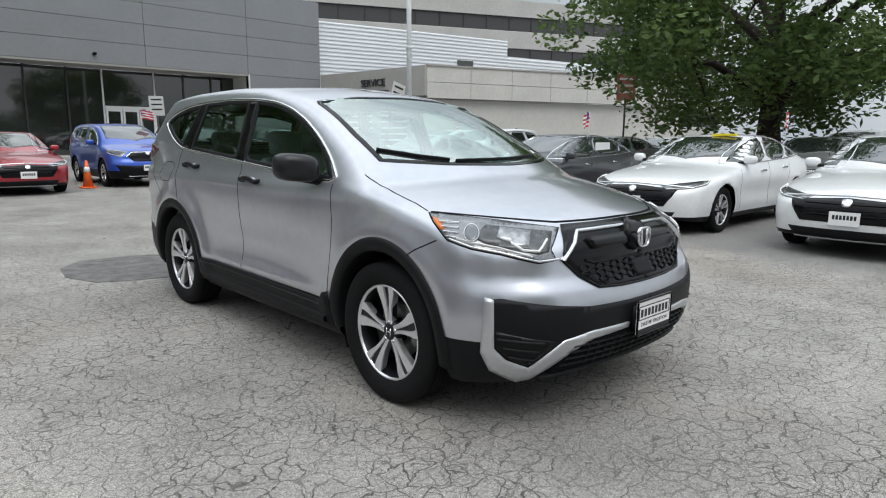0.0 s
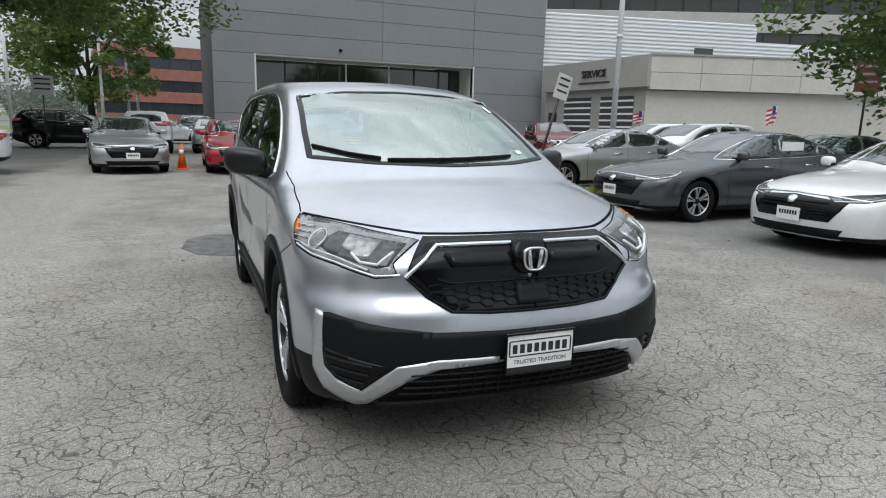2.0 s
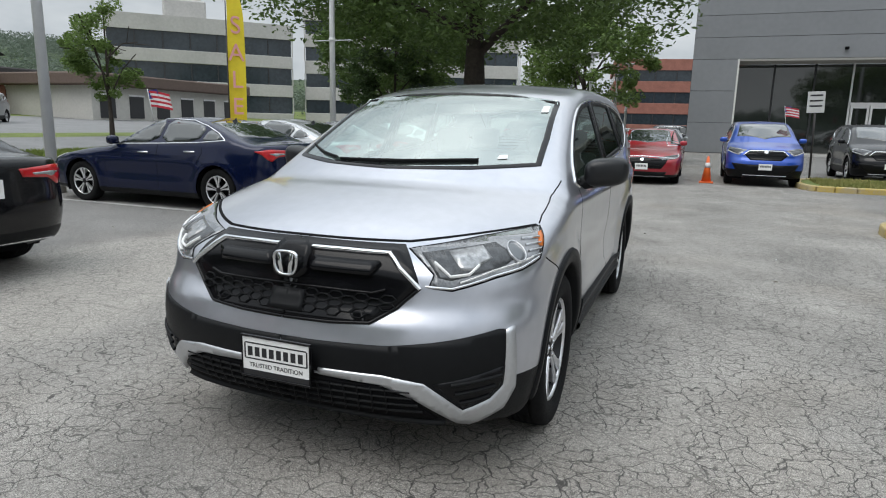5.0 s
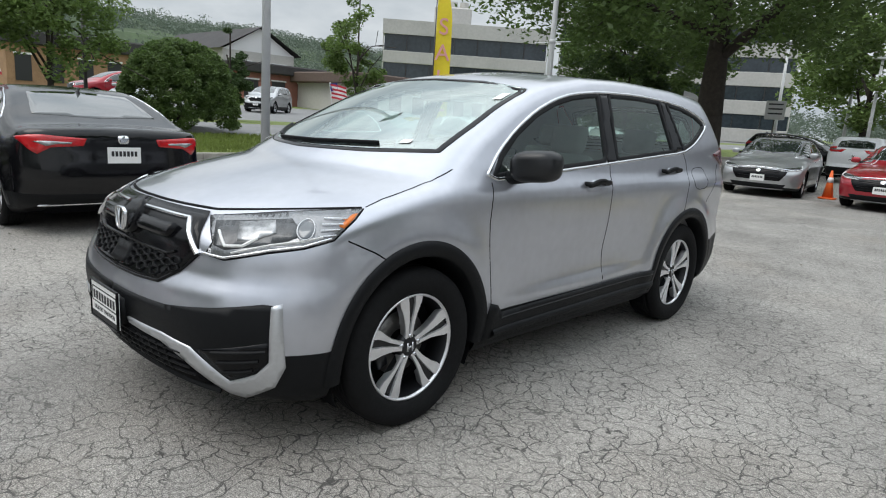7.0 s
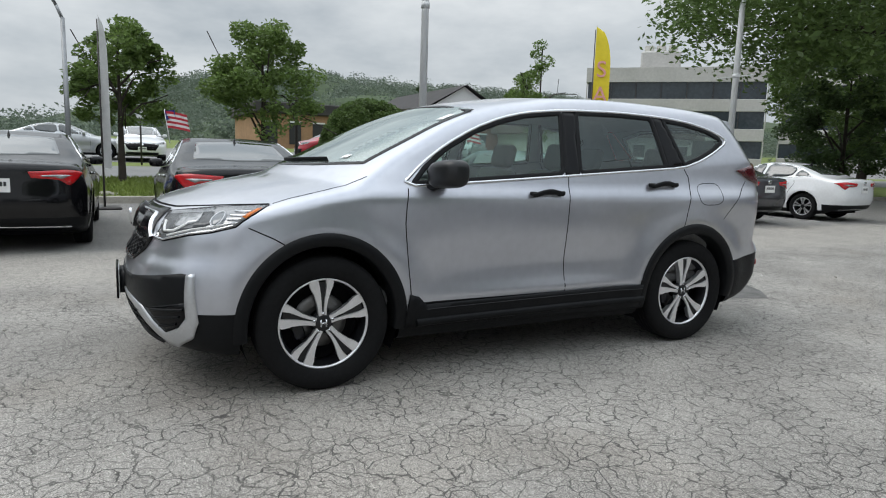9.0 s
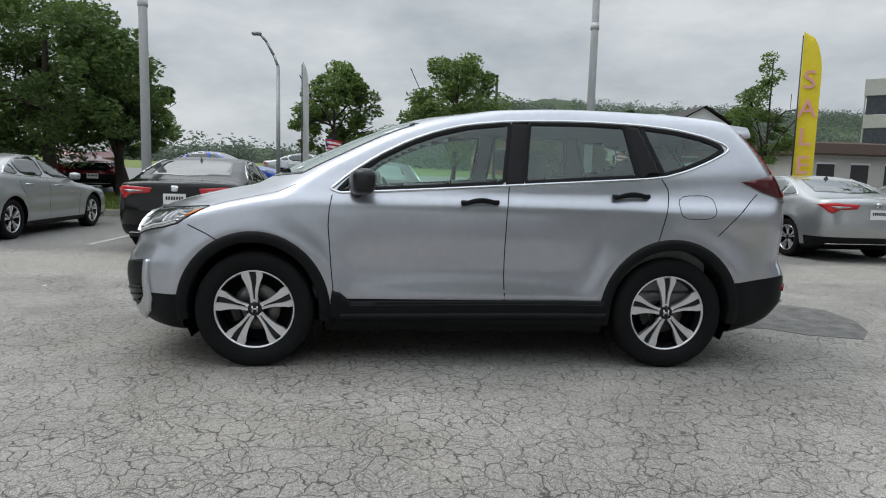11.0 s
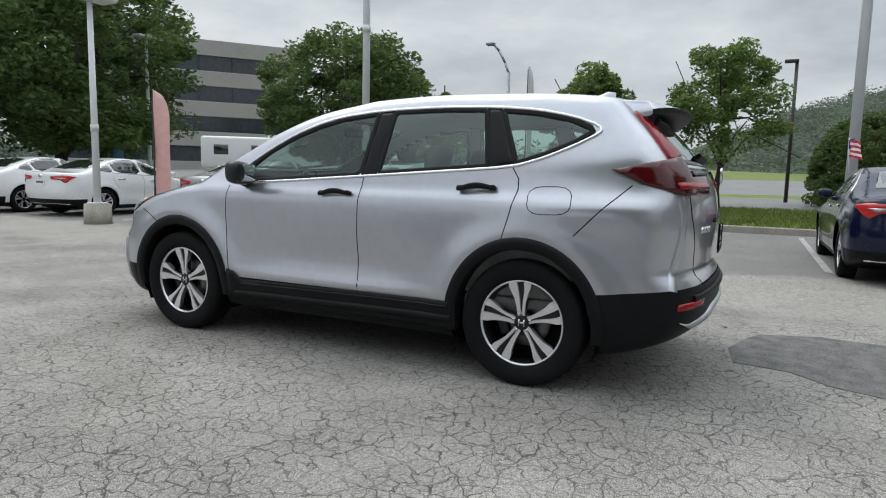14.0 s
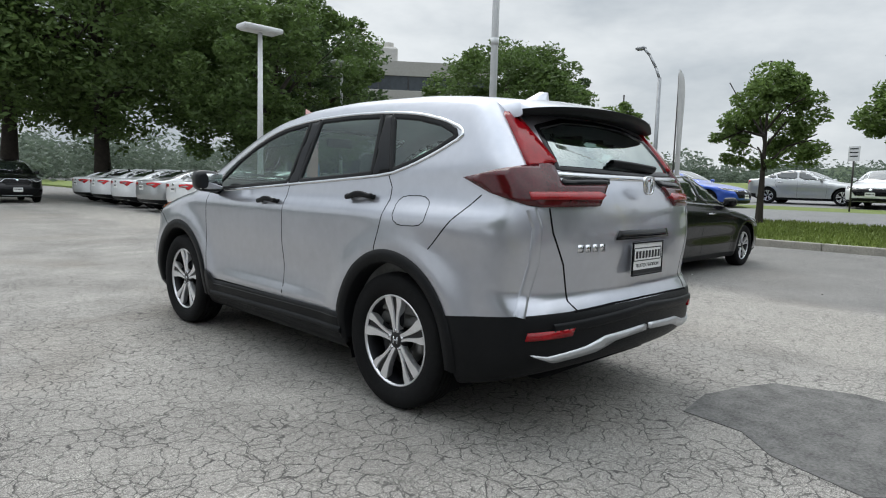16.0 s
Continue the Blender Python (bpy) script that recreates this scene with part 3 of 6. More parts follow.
DLO_LOW = [(-0.90, 1.098), (-0.44, 1.125), (0.23, 1.172), (0.79, 1.212), (1.24, 1.245), (1.42, 1.297), (1.57, 1.36), (1.715, 1.435)]
DLO_TOP = [(1.70, 1.475), (1.555, 1.527), (1.354, 1.568), (1.10, 1.592), (0.733, 1.603), (0.3, 1.592), (0.0, 1.56), (-0.19, 1.515), (-0.38, 1.445),
           (-0.58, 1.342), (-0.74, 1.235)]
FRONT_PANE = [(-0.83, 1.112), (-0.44, 1.137), (0.225, 1.184), (0.277, 1.578), (0.0, 1.546), (-0.19, 1.50), (-0.38, 1.43), (-0.58, 1.326), (-0.74, 1.205)]
REAR_PANE = [(0.345, 1.192), (0.79, 1.224), (1.095, 1.247), (1.03, 1.582), (0.733, 1.59), (0.39, 1.584)]
QUARTER_PANE = [(1.255, 1.262), (1.41, 1.31), (1.56, 1.372), (1.675, 1.437), (1.655, 1.468), (1.54, 1.515), (1.35, 1.554), (1.125, 1.577)]
SCREEN = [(-0.70, 1.215), (-0.4, 1.195), (0, 1.187), (0.4, 1.195), (0.70, 1.215), (0.685, 1.35), (0.635, 1.565), (0.35, 1.602), (0, 1.612), (-0.35, 1.602), (-0.635, 1.565), (-0.685, 1.35)]
REAR_SCREEN = [(-0.57, 1.285), (0, 1.275), (0.57, 1.285), (0.56, 1.40), (0.53, 1.50), (0.3, 1.55), (0, 1.56), (-0.3, 1.55), (-0.53, 1.50), (-0.56, 1.40)]


def front_to_quarter(pts):
    """Front-view points (x, z) seen from the front corner."""
    p, _ = HERO.put(np.array(pts, float), "front")
    return np.stack([(p[:, 0] + p[:, 1]) * C45, p[:, 2]], 1)


def emblem(parent, at, facing, s=1.0):
    """A rounded frame with two bars, in chrome, on black."""
    bits = []
    ring = rounded([(-0.055, 0.045), (0.055, 0.045), (0.042, -0.045), (-0.042, -0.045)], 3) * s
    inner = ring * 0.84
    v, f, k = [], [], len(ring)
    for loop, yy in ((ring, 0.0), (ring, 0.012), (inner, 0.012), (inner, 0.0)):
        v += [(x, facing * yy, z) for x, z in loop]
    for j in range(3):
        f += [(j * k + i, j * k + (i + 1) % k, j * k + k + (i + 1) % k, j * k + k + i) for i in range(k)]
    b = from_faces(v, f)
    for sx in (-1, 1):
        c = block(-0.0075 * s, 0.0075 * s, min(0, facing * 0.011), max(0, facing * 0.011), -0.037 * s, 0.037 * s, 0.002)
        bmesh.ops.transform(c, matrix=Matrix.Translation((sx * 0.022 * s, 0, 0)) @ Matrix.Rotation(sx * 0.16, 4, "Y"), verts=c.verts)
        bits.append(c)
    b = join(b, *bits)
    bmesh.ops.recalc_face_normals(b, faces=b.faces)
    ob = part("emblem", b, CHROME, parent, "chrome emblem")
    ob.location = at
    return ob


def seat(parent, x, y, wide=0.25):
    base = block(-wide, wide, -0.27, 0.25, 0.52, 0.66, 0.05, 3)
    back = block(-wide * 0.96, wide * 0.96, -0.06, 0.06, 0.0, 0.60, 0.05, 3)
    bmesh.ops.transform(back, matrix=Matrix.Translation((0, 0.26, 0.62)) @ Matrix.Rotation(-0.3, 4, "X"), verts=back.verts)
    ob = part("seat", join(base, back), SEAT, parent, "dark grey cloth seat")
    ob.location = (x, y, 0)
    for hx in ((0,) if wide < 0.4 else (-0.4, 0.4)):
        h = block(-0.13, 0.13, -0.05, 0.05, 0.0, 0.19, 0.045, 3)
        bmesh.ops.transform(h, matrix=Matrix.Translation((hx, 0.46, 1.20)) @ Matrix.Rotation(-0.25, 4, "X"), verts=h.verts)
        part("headrest", h, SEAT, ob)


def side_pair(name, bm, mat, parent, label="", smooth=True):
    other = mirrored(bm)
    return part(name, bm, mat, parent, label, smooth), part(name, other, mat, parent, label, smooth)


def silver_suv():
    car = thing("silver_suv", "silver compact SUV with black lower cladding, parked on cracked asphalt", "car")
    body = shell_mesh(HERO, 210, 56, 110)
    for co, no in (((0, 0, 0.445), (0, 0, 1)), ((0, 1.8, 0.585), (0, -0.12, 1)), ((0, 0, 0.30), (0, 0, 1)), ((0, 0, 0.462), (0, 0, 1))):
        bmesh.ops.bisect_plane(body, geom=body.verts[:] + body.edges[:] + body.faces[:], plane_co=co, plane_no=Vector(no).normalized())

    for y in (-0.86, 0.95):
        zone = [f for f in body.faces if f.calc_center_median().z < 0.47]
        geom = list({v for f in zone for v in f.verts}) + list({e for f in zone for e in f.edges}) + zone
        bmesh.ops.bisect_plane(body, geom=geom, plane_co=(0, y, 0), plane_no=(0, 1, 0))

    panes = [shrink(rounded(p, 1, 0.06), 0.003) for p in (FRONT_PANE, REAR_PANE, QUARTER_PANE)]
    screens = (shrink(SCREEN, 0.006), shrink(REAR_SCREEN, 0.006))
    gone = []
    for f in body.faces:
        c = f.calc_center_median()
        if any((c.y - a) ** 2 + (c.z - 0.365) ** 2 < 0.45 ** 2 for a in AXLES) and abs(c.x) > 0.5:
            gone.append(f)
        elif c.z > 1.1 and abs(c.x) > 0.55 and abs(f.normal.x) > 0.55 and any(within(p, [(c.y, c.z)])[0] for p in panes):
            gone.append(f)
        elif c.z > 1.15 and c.y < 0.2 and abs(f.normal.x) < 0.75 and within(screens[0], [(c.x, c.z)])[0]:
            gone.append(f)
        elif c.z > 1.2 and c.y > 1.7 and f.normal.y > 0.3 and within(screens[1], [(c.x, c.z)])[0]:
            gone.append(f)
    bmesh.ops.delete(body, geom=gone, context="FACES")

    def low(c):
        return c.z < 0.30 or (-0.86 < c.y < 0.95 and c.z < 0.445) or (c.y > 1.0 and c.z < 0.585 + 0.12 * (c.y - 1.8)) or (c.y < -1.6 and c.z < 0.462)
    cladding = split(body, low)
    part("body", body, SILVER, car, "silver metallic painted body")
    part("lower_cladding", cladding, BLACK_TRIM, car, "black textured plastic cladding")
    part("underbody", block(-0.55, 0.55, -2.0, 2.05, 0.24, 0.42, 0.05, 2), DARK, car)

    # panes, their black rims and the chrome line round them
    for poly, mat, name in ((FRONT_PANE, WINDOW, "side_window"), (REAR_PANE, PRIVACY, "side_window"), (QUARTER_PANE, PRIVACY, "quarter_window")):
        line = rounded(poly, 1, 0.06)
        for o in side_pair(name, panel(HERO, line, "side", -0.004, 0, 0.035), mat, car):
            o.visible_shadow = False
        side_pair("window_seal", bead(HERO, shrink(line, 0.004), "side", 0.034, 0.003, 0.02, True, 0.012), BLACK_TRIM, car)
    dlo = rounded(DLO_LOW + DLO_TOP, 1)
    side_pair("window_trim", bead(HERO, dlo, "side", 0.019, 0.008, 0.015, True), CHROME, car, "chrome window surround")
    for a, b, c, d in (((0.228, 1.18), (0.345, 1.187), (0.392, 1.588), (0.28, 1.586)), ((1.095, 1.24), (1.252, 1.255), (1.122, 1.583), (1.03, 1.588))):
        side_pair("pillar_cover", panel(HERO, [a, b, c, d], "side", 0.002, 0.008, 0.03), GLOSS_BLACK, car, "gloss black pillar cover")
    for poly, view, name in ((SCREEN, "front", "windscreen"), (REAR_SCREEN, "rear", "rear_window")):
        pane = part(name, panel(HERO, poly, view, -0.003, 0, 0.035), SCREEN_GLASS, car)
        pane.visible_shadow = False
        part("window_seal", bead(HERO, shrink(poly, 0.008), view, 0.036, 0.002, 0.02, True, 0.012), GLOSS_BLACK, car)
    for line in ([(-0.665, 1.275), (-0.5, 1.24), (-0.36, 1.222)], [(-0.33, 1.216), (0.05, 1.222), (0.42, 1.236)]):
        part("wiper", bead(HERO, line, "front", 0.013, 0.014, 0.03), BLACK_TRIM, car)
    part("sticker", panel(HERO, [(0.58, 1.49), (0.617, 1.492), (0.607, 1.53), (0.572, 1.528)], "front", 0.001, 0, 0.03), WHITE, car, "white windscreen sticker")
    part("sticker", panel(HERO, [(0.50, 1.245), (0.545, 1.248), (0.54, 1.266), (0.50, 1.264)], "front", 0.001, 0, 0.03), WHITE, car)

    # seams
    gap = 0.007
    for line in ([(-0.856, 1.09), (-0.872, 1.0), (-0.878, 0.9), (-0.858, 0.65), (-0.838, 0.45)], [(0.252, 1.165), (0.236, 1.0), (0.23, 0.8), (0.232, 0.6), (0.244, 0.30)],
                 [(1.245, 1.24), (1.285, 1.18), (1.288, 1.12), (1.254, 0.98), (1.215, 0.84)], [(-1.59, 1.006), (-1.5, 1.032), (-1.35, 1.066), (-1.2, 1.10), (-1.08, 1.15)],
                 [(1.90, 1.16), (1.76, 1.03), (1.62, 0.885)], [(-1.72, 0.89), (-1.60, 0.835), (-1.50, 0.775)]):
        side_pair("panel_gap", bead(HERO, line, "side", gap, 0.0008, 0.03), DARK, car)
    side_pair("fuel_flap", bead(HERO, rounded([(1.348, 1.138), (1.59, 1.145), (1.60, 0.995), (1.36, 0.988)], 2), "side", 0.005, 0.0008, 0.015, True), DARK, car)
    part("panel_gap", bead(HERO, [(-0.83, 1.004), (-0.7, 0.99), (-0.43, 0.962), (0, 0.966), (0.43, 0.962), (0.7, 0.99), (0.83, 1.004)], "front", 0.016, 0.001, 0.03), DARK, car)
    side_pair("panel_gap", bead(HERO, [(1.04, 1.11), (1.06, 1.0), (1.12, 0.85), (1.15, 0.68), (1.20, 0.635)], "rear_quarter", 0.01, 0.001, 0.03), DARK, car)
    part("panel_gap", bead(HERO, [(-0.58, 0.635), (-0.3, 0.648), (0, 0.652), (0.3, 0.648), (0.58, 0.635)], "rear", 0.012, 0.001, 0.03), DARK, car)

    # black wheel-arch mouldings and liners
    for a in AXLES:
        ang = np.radians(np.linspace(-8, 188, 60))
        loops = []
        for r, lift in ((0.412, 0.006), (0.42, 0.017), (0.45, 0.016), (0.478, 0.012), (0.486, -0.008)):
            rr = r + 0.012 * np.cos(ang * 2) * -1
            uv = np.stack([a + rr * np.cos(ang), np.maximum(0.365 + rr * np.sin(ang), 0.27)], 1)
            p, n = HERO.put(uv, "side")
            loops.append(p + n * lift)
        inner = loops[0].copy()
        inner[:, 0] -= 0.16
        loops.insert(0, inner)
        v = np.vstack(loops)
        k = len(ang)
        bm = from_faces(v.tolist(), [(j * k + i, j * k + i + 1, j * k + k + i + 1, j * k + k + i) for j in range(len(loops) - 1) for i in range(k - 1)])
        bmesh.ops.recalc_face_normals(bm, faces=bm.faces)
        side_pair("wheel_arch", bm, BLACK_TRIM, car, "black plastic wheel arch moulding")
        v, ln = [], np.radians(np.linspace(-25, 205, 30))
        for x in (0.42, 0.86):
            v += [(x, a + 0.43 * math.cos(t), 0.365 + 0.43 * math.sin(t)) for t in ln]
        v.append((0.42, a, 0.365))
        f = [(i, i + 1, 31 + i, 30 + i) for i in range(29)] + [(i, i + 1, 60) for i in range(29)]
        side_pair("wheel_well", from_faces(v, f), DARK, car)
        for s in (1, -1):
            make_wheel(car, (s * 0.795, a, WHEEL_R), s)
    sill = [(-0.87, 0.30), (-0.85, 0.50), (-0.80, 0.485), (-0.74, 0.43), (0.24, 0.445), (0.93, 0.452), (0.93, 0.28)]
    side_pair("sill_cladding", panel(HERO, sill, "side", 0.014, 0.02, 0.04), BLACK_TRIM, car)
    side_pair("sill_line", bead(HERO, [(-0.74, 0.405), (0.24, 0.42), (0.88, 0.425)], "side", 0.006, 0.018, 0.04), ALLOY_DARK, car)
    side_pair("sill_ridge", bead(HERO, [(-0.80, 0.33), (0.24, 0.345), (0.90, 0.35)], "side", 0.05, 0.03, 0.04), BLACK_TRIM, car)

    # nose
    Q = front_to_quarter
    side_pair("bumper_panel", panel(HERO, Q([(0.001, 0.598), (0.16, 0.598), (0.43, 0.605), (0.66, 0.635), (0.80, 0.662), (0.835, 0.655), (0.845, 0.43), (0.80, 0.37),
              (0.69, 0.32), (0.55, 0.43), (0.40, 0.475), (0.001, 0.475)]), "quarter", 0.005, 0.01, 0.03), BLACK_TRIM, car, "black textured bumper panel")
    side_pair("bumper_surround", panel(HERO, Q([(0.842, 0.665), (0.85, 0.42), (0.812, 0.335), (0.70, 0.272), (0.66, 0.285), (0.53, 0.405), (0.41, 0.455), (0.165, 0.468),
              (0.165, 0.492), (0.42, 0.492), (0.57, 0.468), (0.635, 0.41), (0.69, 0.345), (0.78, 0.388), (0.818, 0.44), (0.82, 0.655)]), "quarter", 0.013, 0.018, 0.02), SATIN, car, "satin silver bumper surround")
    side_pair("fog_recess", panel(HERO, Q([(0.825, 0.52), (0.826, 0.445), (0.78, 0.395), (0.695, 0.355), (0.645, 0.405), (0.60, 0.465)]), "quarter", 0.008, 0.01, 0.03), GLOSS_BLACK, car)
    for z in (0.475, 0.435, 0.395):
        side_pair("fog_slat", bead(HERO, Q([(0.66 + (0.475 - z) * 0.3, z - 0.01), (0.74, z), (0.815 - (0.475 - z) * 0.5, z + 0.01)]), "quarter", 0.014, 0.018, 0.02), BLACK_TRIM, car)
    side_pair("lower_grille", panel(HERO, Q([(0.001, 0.452), (0.39, 0.448), (0.51, 0.395), (0.60, 0.305), (0.001, 0.318)]), "quarter", 0.007, 0.01, 0.03), DARK, car)
    rows = [bead(HERO, Q([(0.002, z), (0.25, z), (0.52 - (0.43 - z) * -0.4, z)]), "quarter", 0.008, 0.016, 0.03) for z in (0.345, 0.375, 0.405, 0.432)]
    rows += [bead(HERO, Q([(x, 0.325), (x + 0.012, 0.44)]), "quarter", 0.006, 0.016, 0.03) for x in np.arange(0.03, 0.46, 0.055)]
    side_pair("lower_mesh", join(*rows), BLACK_TRIM, car)
    side_pair("bumper_lip", bead(HERO, Q([(0.002, 0.305), (0.4, 0.298), (0.62, 0.285)]), "quarter", 0.012, 0.02, 0.03), BLACK_TRIM, car)
    side_pair("grille", panel(HERO, Q([(0.001, 0.958), (0.42, 0.95), (0.485, 0.885), (0.522, 0.815), (0.445, 0.735), (0.36, 0.682), (0.2, 0.672), (0.001, 0.670)]), "quarter", 0.006, 0.01, 0.03), GLOSS_BLACK, car, "gloss black grille")
    side_pair("grille_rim", bead(HERO, Q([(0.002, 0.668), (0.2, 0.670), (0.36, 0.680), (0.448, 0.735), (0.525, 0.812)]), "quarter", 0.014, 0.010, 0.02), GLOSS_BLACK, car)
    side_pair("grille_chrome", bead(HERO, Q([(0.075, 0.925), (0.2, 0.924), (0.385, 0.918), (0.44, 0.875), (0.525, 0.808)]), "quarter", 0.021, 0.02, 0.02), CHROME, car, "chrome grille bar")
    side_pair("grille_blade", panel(HERO, Q([(0.085, 0.897), (0.365, 0.89), (0.335, 0.845), (0.085, 0.848)]), "quarter", 0.026, 0.02, 0.03), GLOSS_BLACK, car)
    side_pair("grille_divider", bead(HERO, Q([(0.002, 0.788), (0.35, 0.784), (0.40, 0.80)]), "quarter", 0.012, 0.014, 0.03), GLOSS_BLACK, car)
    cells = []
    for i, x in enumerate(np.arange(0.10, 0.42, 0.052)):
        for z in (0.705, 0.735, 0.765):
            zz = z + (0.015 if i % 2 else 0)
            if zz < 0.775 and (x < 0.34 or zz > 0.72):
                cells.append(bead(HERO, Q([(x + 0.031 * math.cos(t), zz + 0.0155 * math.sin(t)) for t in np.radians([0, 60, 120, 180, 240, 300])]), "quarter", 0.006, 0.014, 0.02, True))
    side_pair("grille_mesh", join(*cells), BLACK_TRIM, car)
    part("radar_cover", panel(HERO, [(-0.075, 0.69), (0.075, 0.69), (0.07, 0.77), (-0.07, 0.77)], "front", 0.02, 0.02, 0.03), BLACK_TRIM, car)
    part("emblem_base", panel(HERO, rounded([(-0.072, 0.81), (0.072, 0.81), (0.08, 0.94), (-0.08, 0.94)], 2), "front", 0.03, 0.03, 0.03), GLOSS_BLACK, car)
    emblem(car, (0, -2.225, 0.875), -1, 1.1)
    number_plate(car, (0, -2.305, 0.507), -1)
    part("plate_bracket", block(-0.14, 0.14, -2.30, -2.24, 0.45, 0.56), BLACK_TRIM, car)

    # headlights
    lamp_line = [(-1.135, 0.94), (-0.85, 0.975), (-0.68, 0.99), (-0.54, 1.0), (-0.56, 0.97), (-0.63, 0.895), (-0.735, 0.865), (-0.86, 0.845), (-1.03, 0.805), (-1.11, 0.815), (-1.085, 0.86)]
    for sgn in (1, -1):
        flip = (lambda b: b) if sgn > 0 else mirrored
        lamp_ob = part("headlight", flip(panel(HERO, lamp_line, "quarter", 0.003, 0.012, 0.025)), HEADLAMP, car, "clear headlight with amber corner")
        part("lamp_bowl", flip(panel(HERO, [(-1.10, 0.925), (-0.80, 0.955), (-0.74, 0.91), (-0.80, 0.885), (-0.90, 0.865), (-1.03, 0.84), (-1.075, 0.85)], "quarter", 0.006, 0.004, 0.025)), LAMP_BOWL, lamp_ob)
        u, z, r = -0.735, 0.922, 0.033
        ring = [(u + r * math.cos(t), z + r * 0.95 * math.sin(t)) for t in np.linspace(0, 2 * math.pi, 22)[:-1]]
        part("projector", flip(panel(HERO, ring, "quarter", 0.012, 0.006, 0.02)), PROJECTOR, lamp_ob, "dark round projector lens")
        part("projector_ring", flip(bead(HERO, ring, "quarter", 0.006, 0.015, 0.015, True)), SATIN, lamp_ob)
        part("reflector", flip(panel(HERO, [(-1.0, 0.928), (-0.86, 0.945), (-0.845, 0.905), (-0.90, 0.888), (-0.93, 0.872), (-0.985, 0.87)], "quarter", 0.010, 0.004, 0.025)), REFLECTOR, lamp_ob)
        for k in range(4):
            part("lamp_rib", flip(bead(HERO, [(-0.68, 0.905 + 0.019 * k), (-0.625 + 0.011 * k, 0.913 + 0.017 * k)], "quarter", 0.006, 0.012, 0.02)), CHROME, lamp_ob)
        part("running_light", flip(bead(HERO, [(-1.0, 0.833), (-0.86, 0.868), (-0.74, 0.888), (-0.67, 0.905)], "quarter", 0.007, 0.012, 0.02)), WHITE, lamp_ob, "slim white running light")
        part("lamp_strip", flip(bead(HERO, [(-1.07, 0.895), (-1.03, 0.852), (-0.96, 0.858), (-0.91, 0.885)], "quarter", 0.012, 0.014, 0.015)), WHITE, lamp_ob)
        part("lamp_chrome", flip(bead(HERO, [(-1.12, 0.818), (-1.03, 0.812), (-0.86, 0.852), (-0.735, 0.872), (-0.64, 0.902)], "quarter", 0.011, 0.010, 0.02)), CHROME, lamp_ob)
        part("lamp_rim", flip(bead(HERO, lamp_line, "quarter", 0.008, 0.003, 0.02, True)), DARK, lamp_ob)
        part("corner_reflector", flip(panel(HERO, [(-0.557, 0.984), (-0.566, 0.968), (-0.597, 0.936), (-0.616, 0.942), (-0.578, 0.979)], "quarter", 0.006, 0.004, 0.02)), AMBER, lamp_ob, "amber corner reflector")

    # mirrors and handles
    for sgn in (1, -1):
        bm = bmesh.new()
        bmesh.ops.create_uvsphere(bm, u_segments=24, v_segments=14, radius=1)
        for v in bm.verts:
            c = [math.copysign(abs(t) ** 0.62, t) for t in v.co]
            v.co = (sgn * (0.985 + 0.115 * c[0]), -0.655 + 0.075 * c[1] * (1.15 if c[1] < 0 else 0.7) + 0.03 * c[0], 1.175 + 0.078 * c[2] + 0.01 * c[0])
        mir = part("wing_mirror", bm, MIRROR_CAP, car, "black wing mirror")
        part("mirror_stalk", rod((sgn * 0.84, -0.72, 1.105), (sgn * 0.96, -0.67, 1.125), 0.035, 0.03), BLACK_TRIM, mir)
        part("mirror_glass", block(sgn * 0.985 - 0.085, sgn * 0.985 + 0.085, -0.603, -0.598, 1.12, 1.23, 0.002), CHROME, mir)
        for y, z in ((0.063, 1.064), (1.038, 1.124)):
            p, n = HERO.put([(y, z)], "side")
            h = block(-0.010, 0.012, -0.12, 0.12, -0.014, 0.014, 0.009, 3)
            bmesh.ops.subdivide_edges(h, edges=[e for e in h.edges if abs(e.verts[0].co.y - e.verts[1].co.y) > 0.1], cuts=9)
            for v in h.verts:
                bow = max(0.0, 1 - (v.co.y / 0.085) ** 2)
                v.co.z += 0.011 * bow + (0.006 * bow if v.co.z > 0 else 0.0)
                v.co.x += sgn * 0.006 * bow
            bmesh.ops.transform(h, matrix=Matrix.Translation((sgn * (p[0][0] + 0.028), y, z)) @ Matrix.Rotation(0.05, 4, "X"), verts=h.verts)
            door_handle = part("door_handle", h, BLACK_TRIM, car, "black door handle")
            cup = bmesh.new()
            bmesh.ops.create_uvsphere(cup, u_segments=16, v_segments=8, radius=1)
            for v in cup.verts:
                v.co = (sgn * (p[0][0] - 0.006 + 0.012 * v.co.x), y + 0.06 * v.co.y, z - 0.012 + 0.034 * v.co.z)
            part("handle_cup", cup, SILVER, door_handle)
            part("handle_mount", join(*[block(sgn * p[0][0] - 0.03, sgn * p[0][0] + 0.03, y + k - 0.02, y + k + 0.02, z - 0.013, z + 0.013, 0.006) for k in (-0.1, 0.1)]), BLACK_TRIM, door_handle)

    # tail
    side_pair("fender_ridge", bead(HERO, [(0.955, 1.105), (0.985, 1.02), (0.975, 0.86), (0.935, 0.70), (0.915, 0.62)], "rear_quarter", 0.055, 0.007, 0.02), SILVER, car, "sharp silver ridge below the tail light")
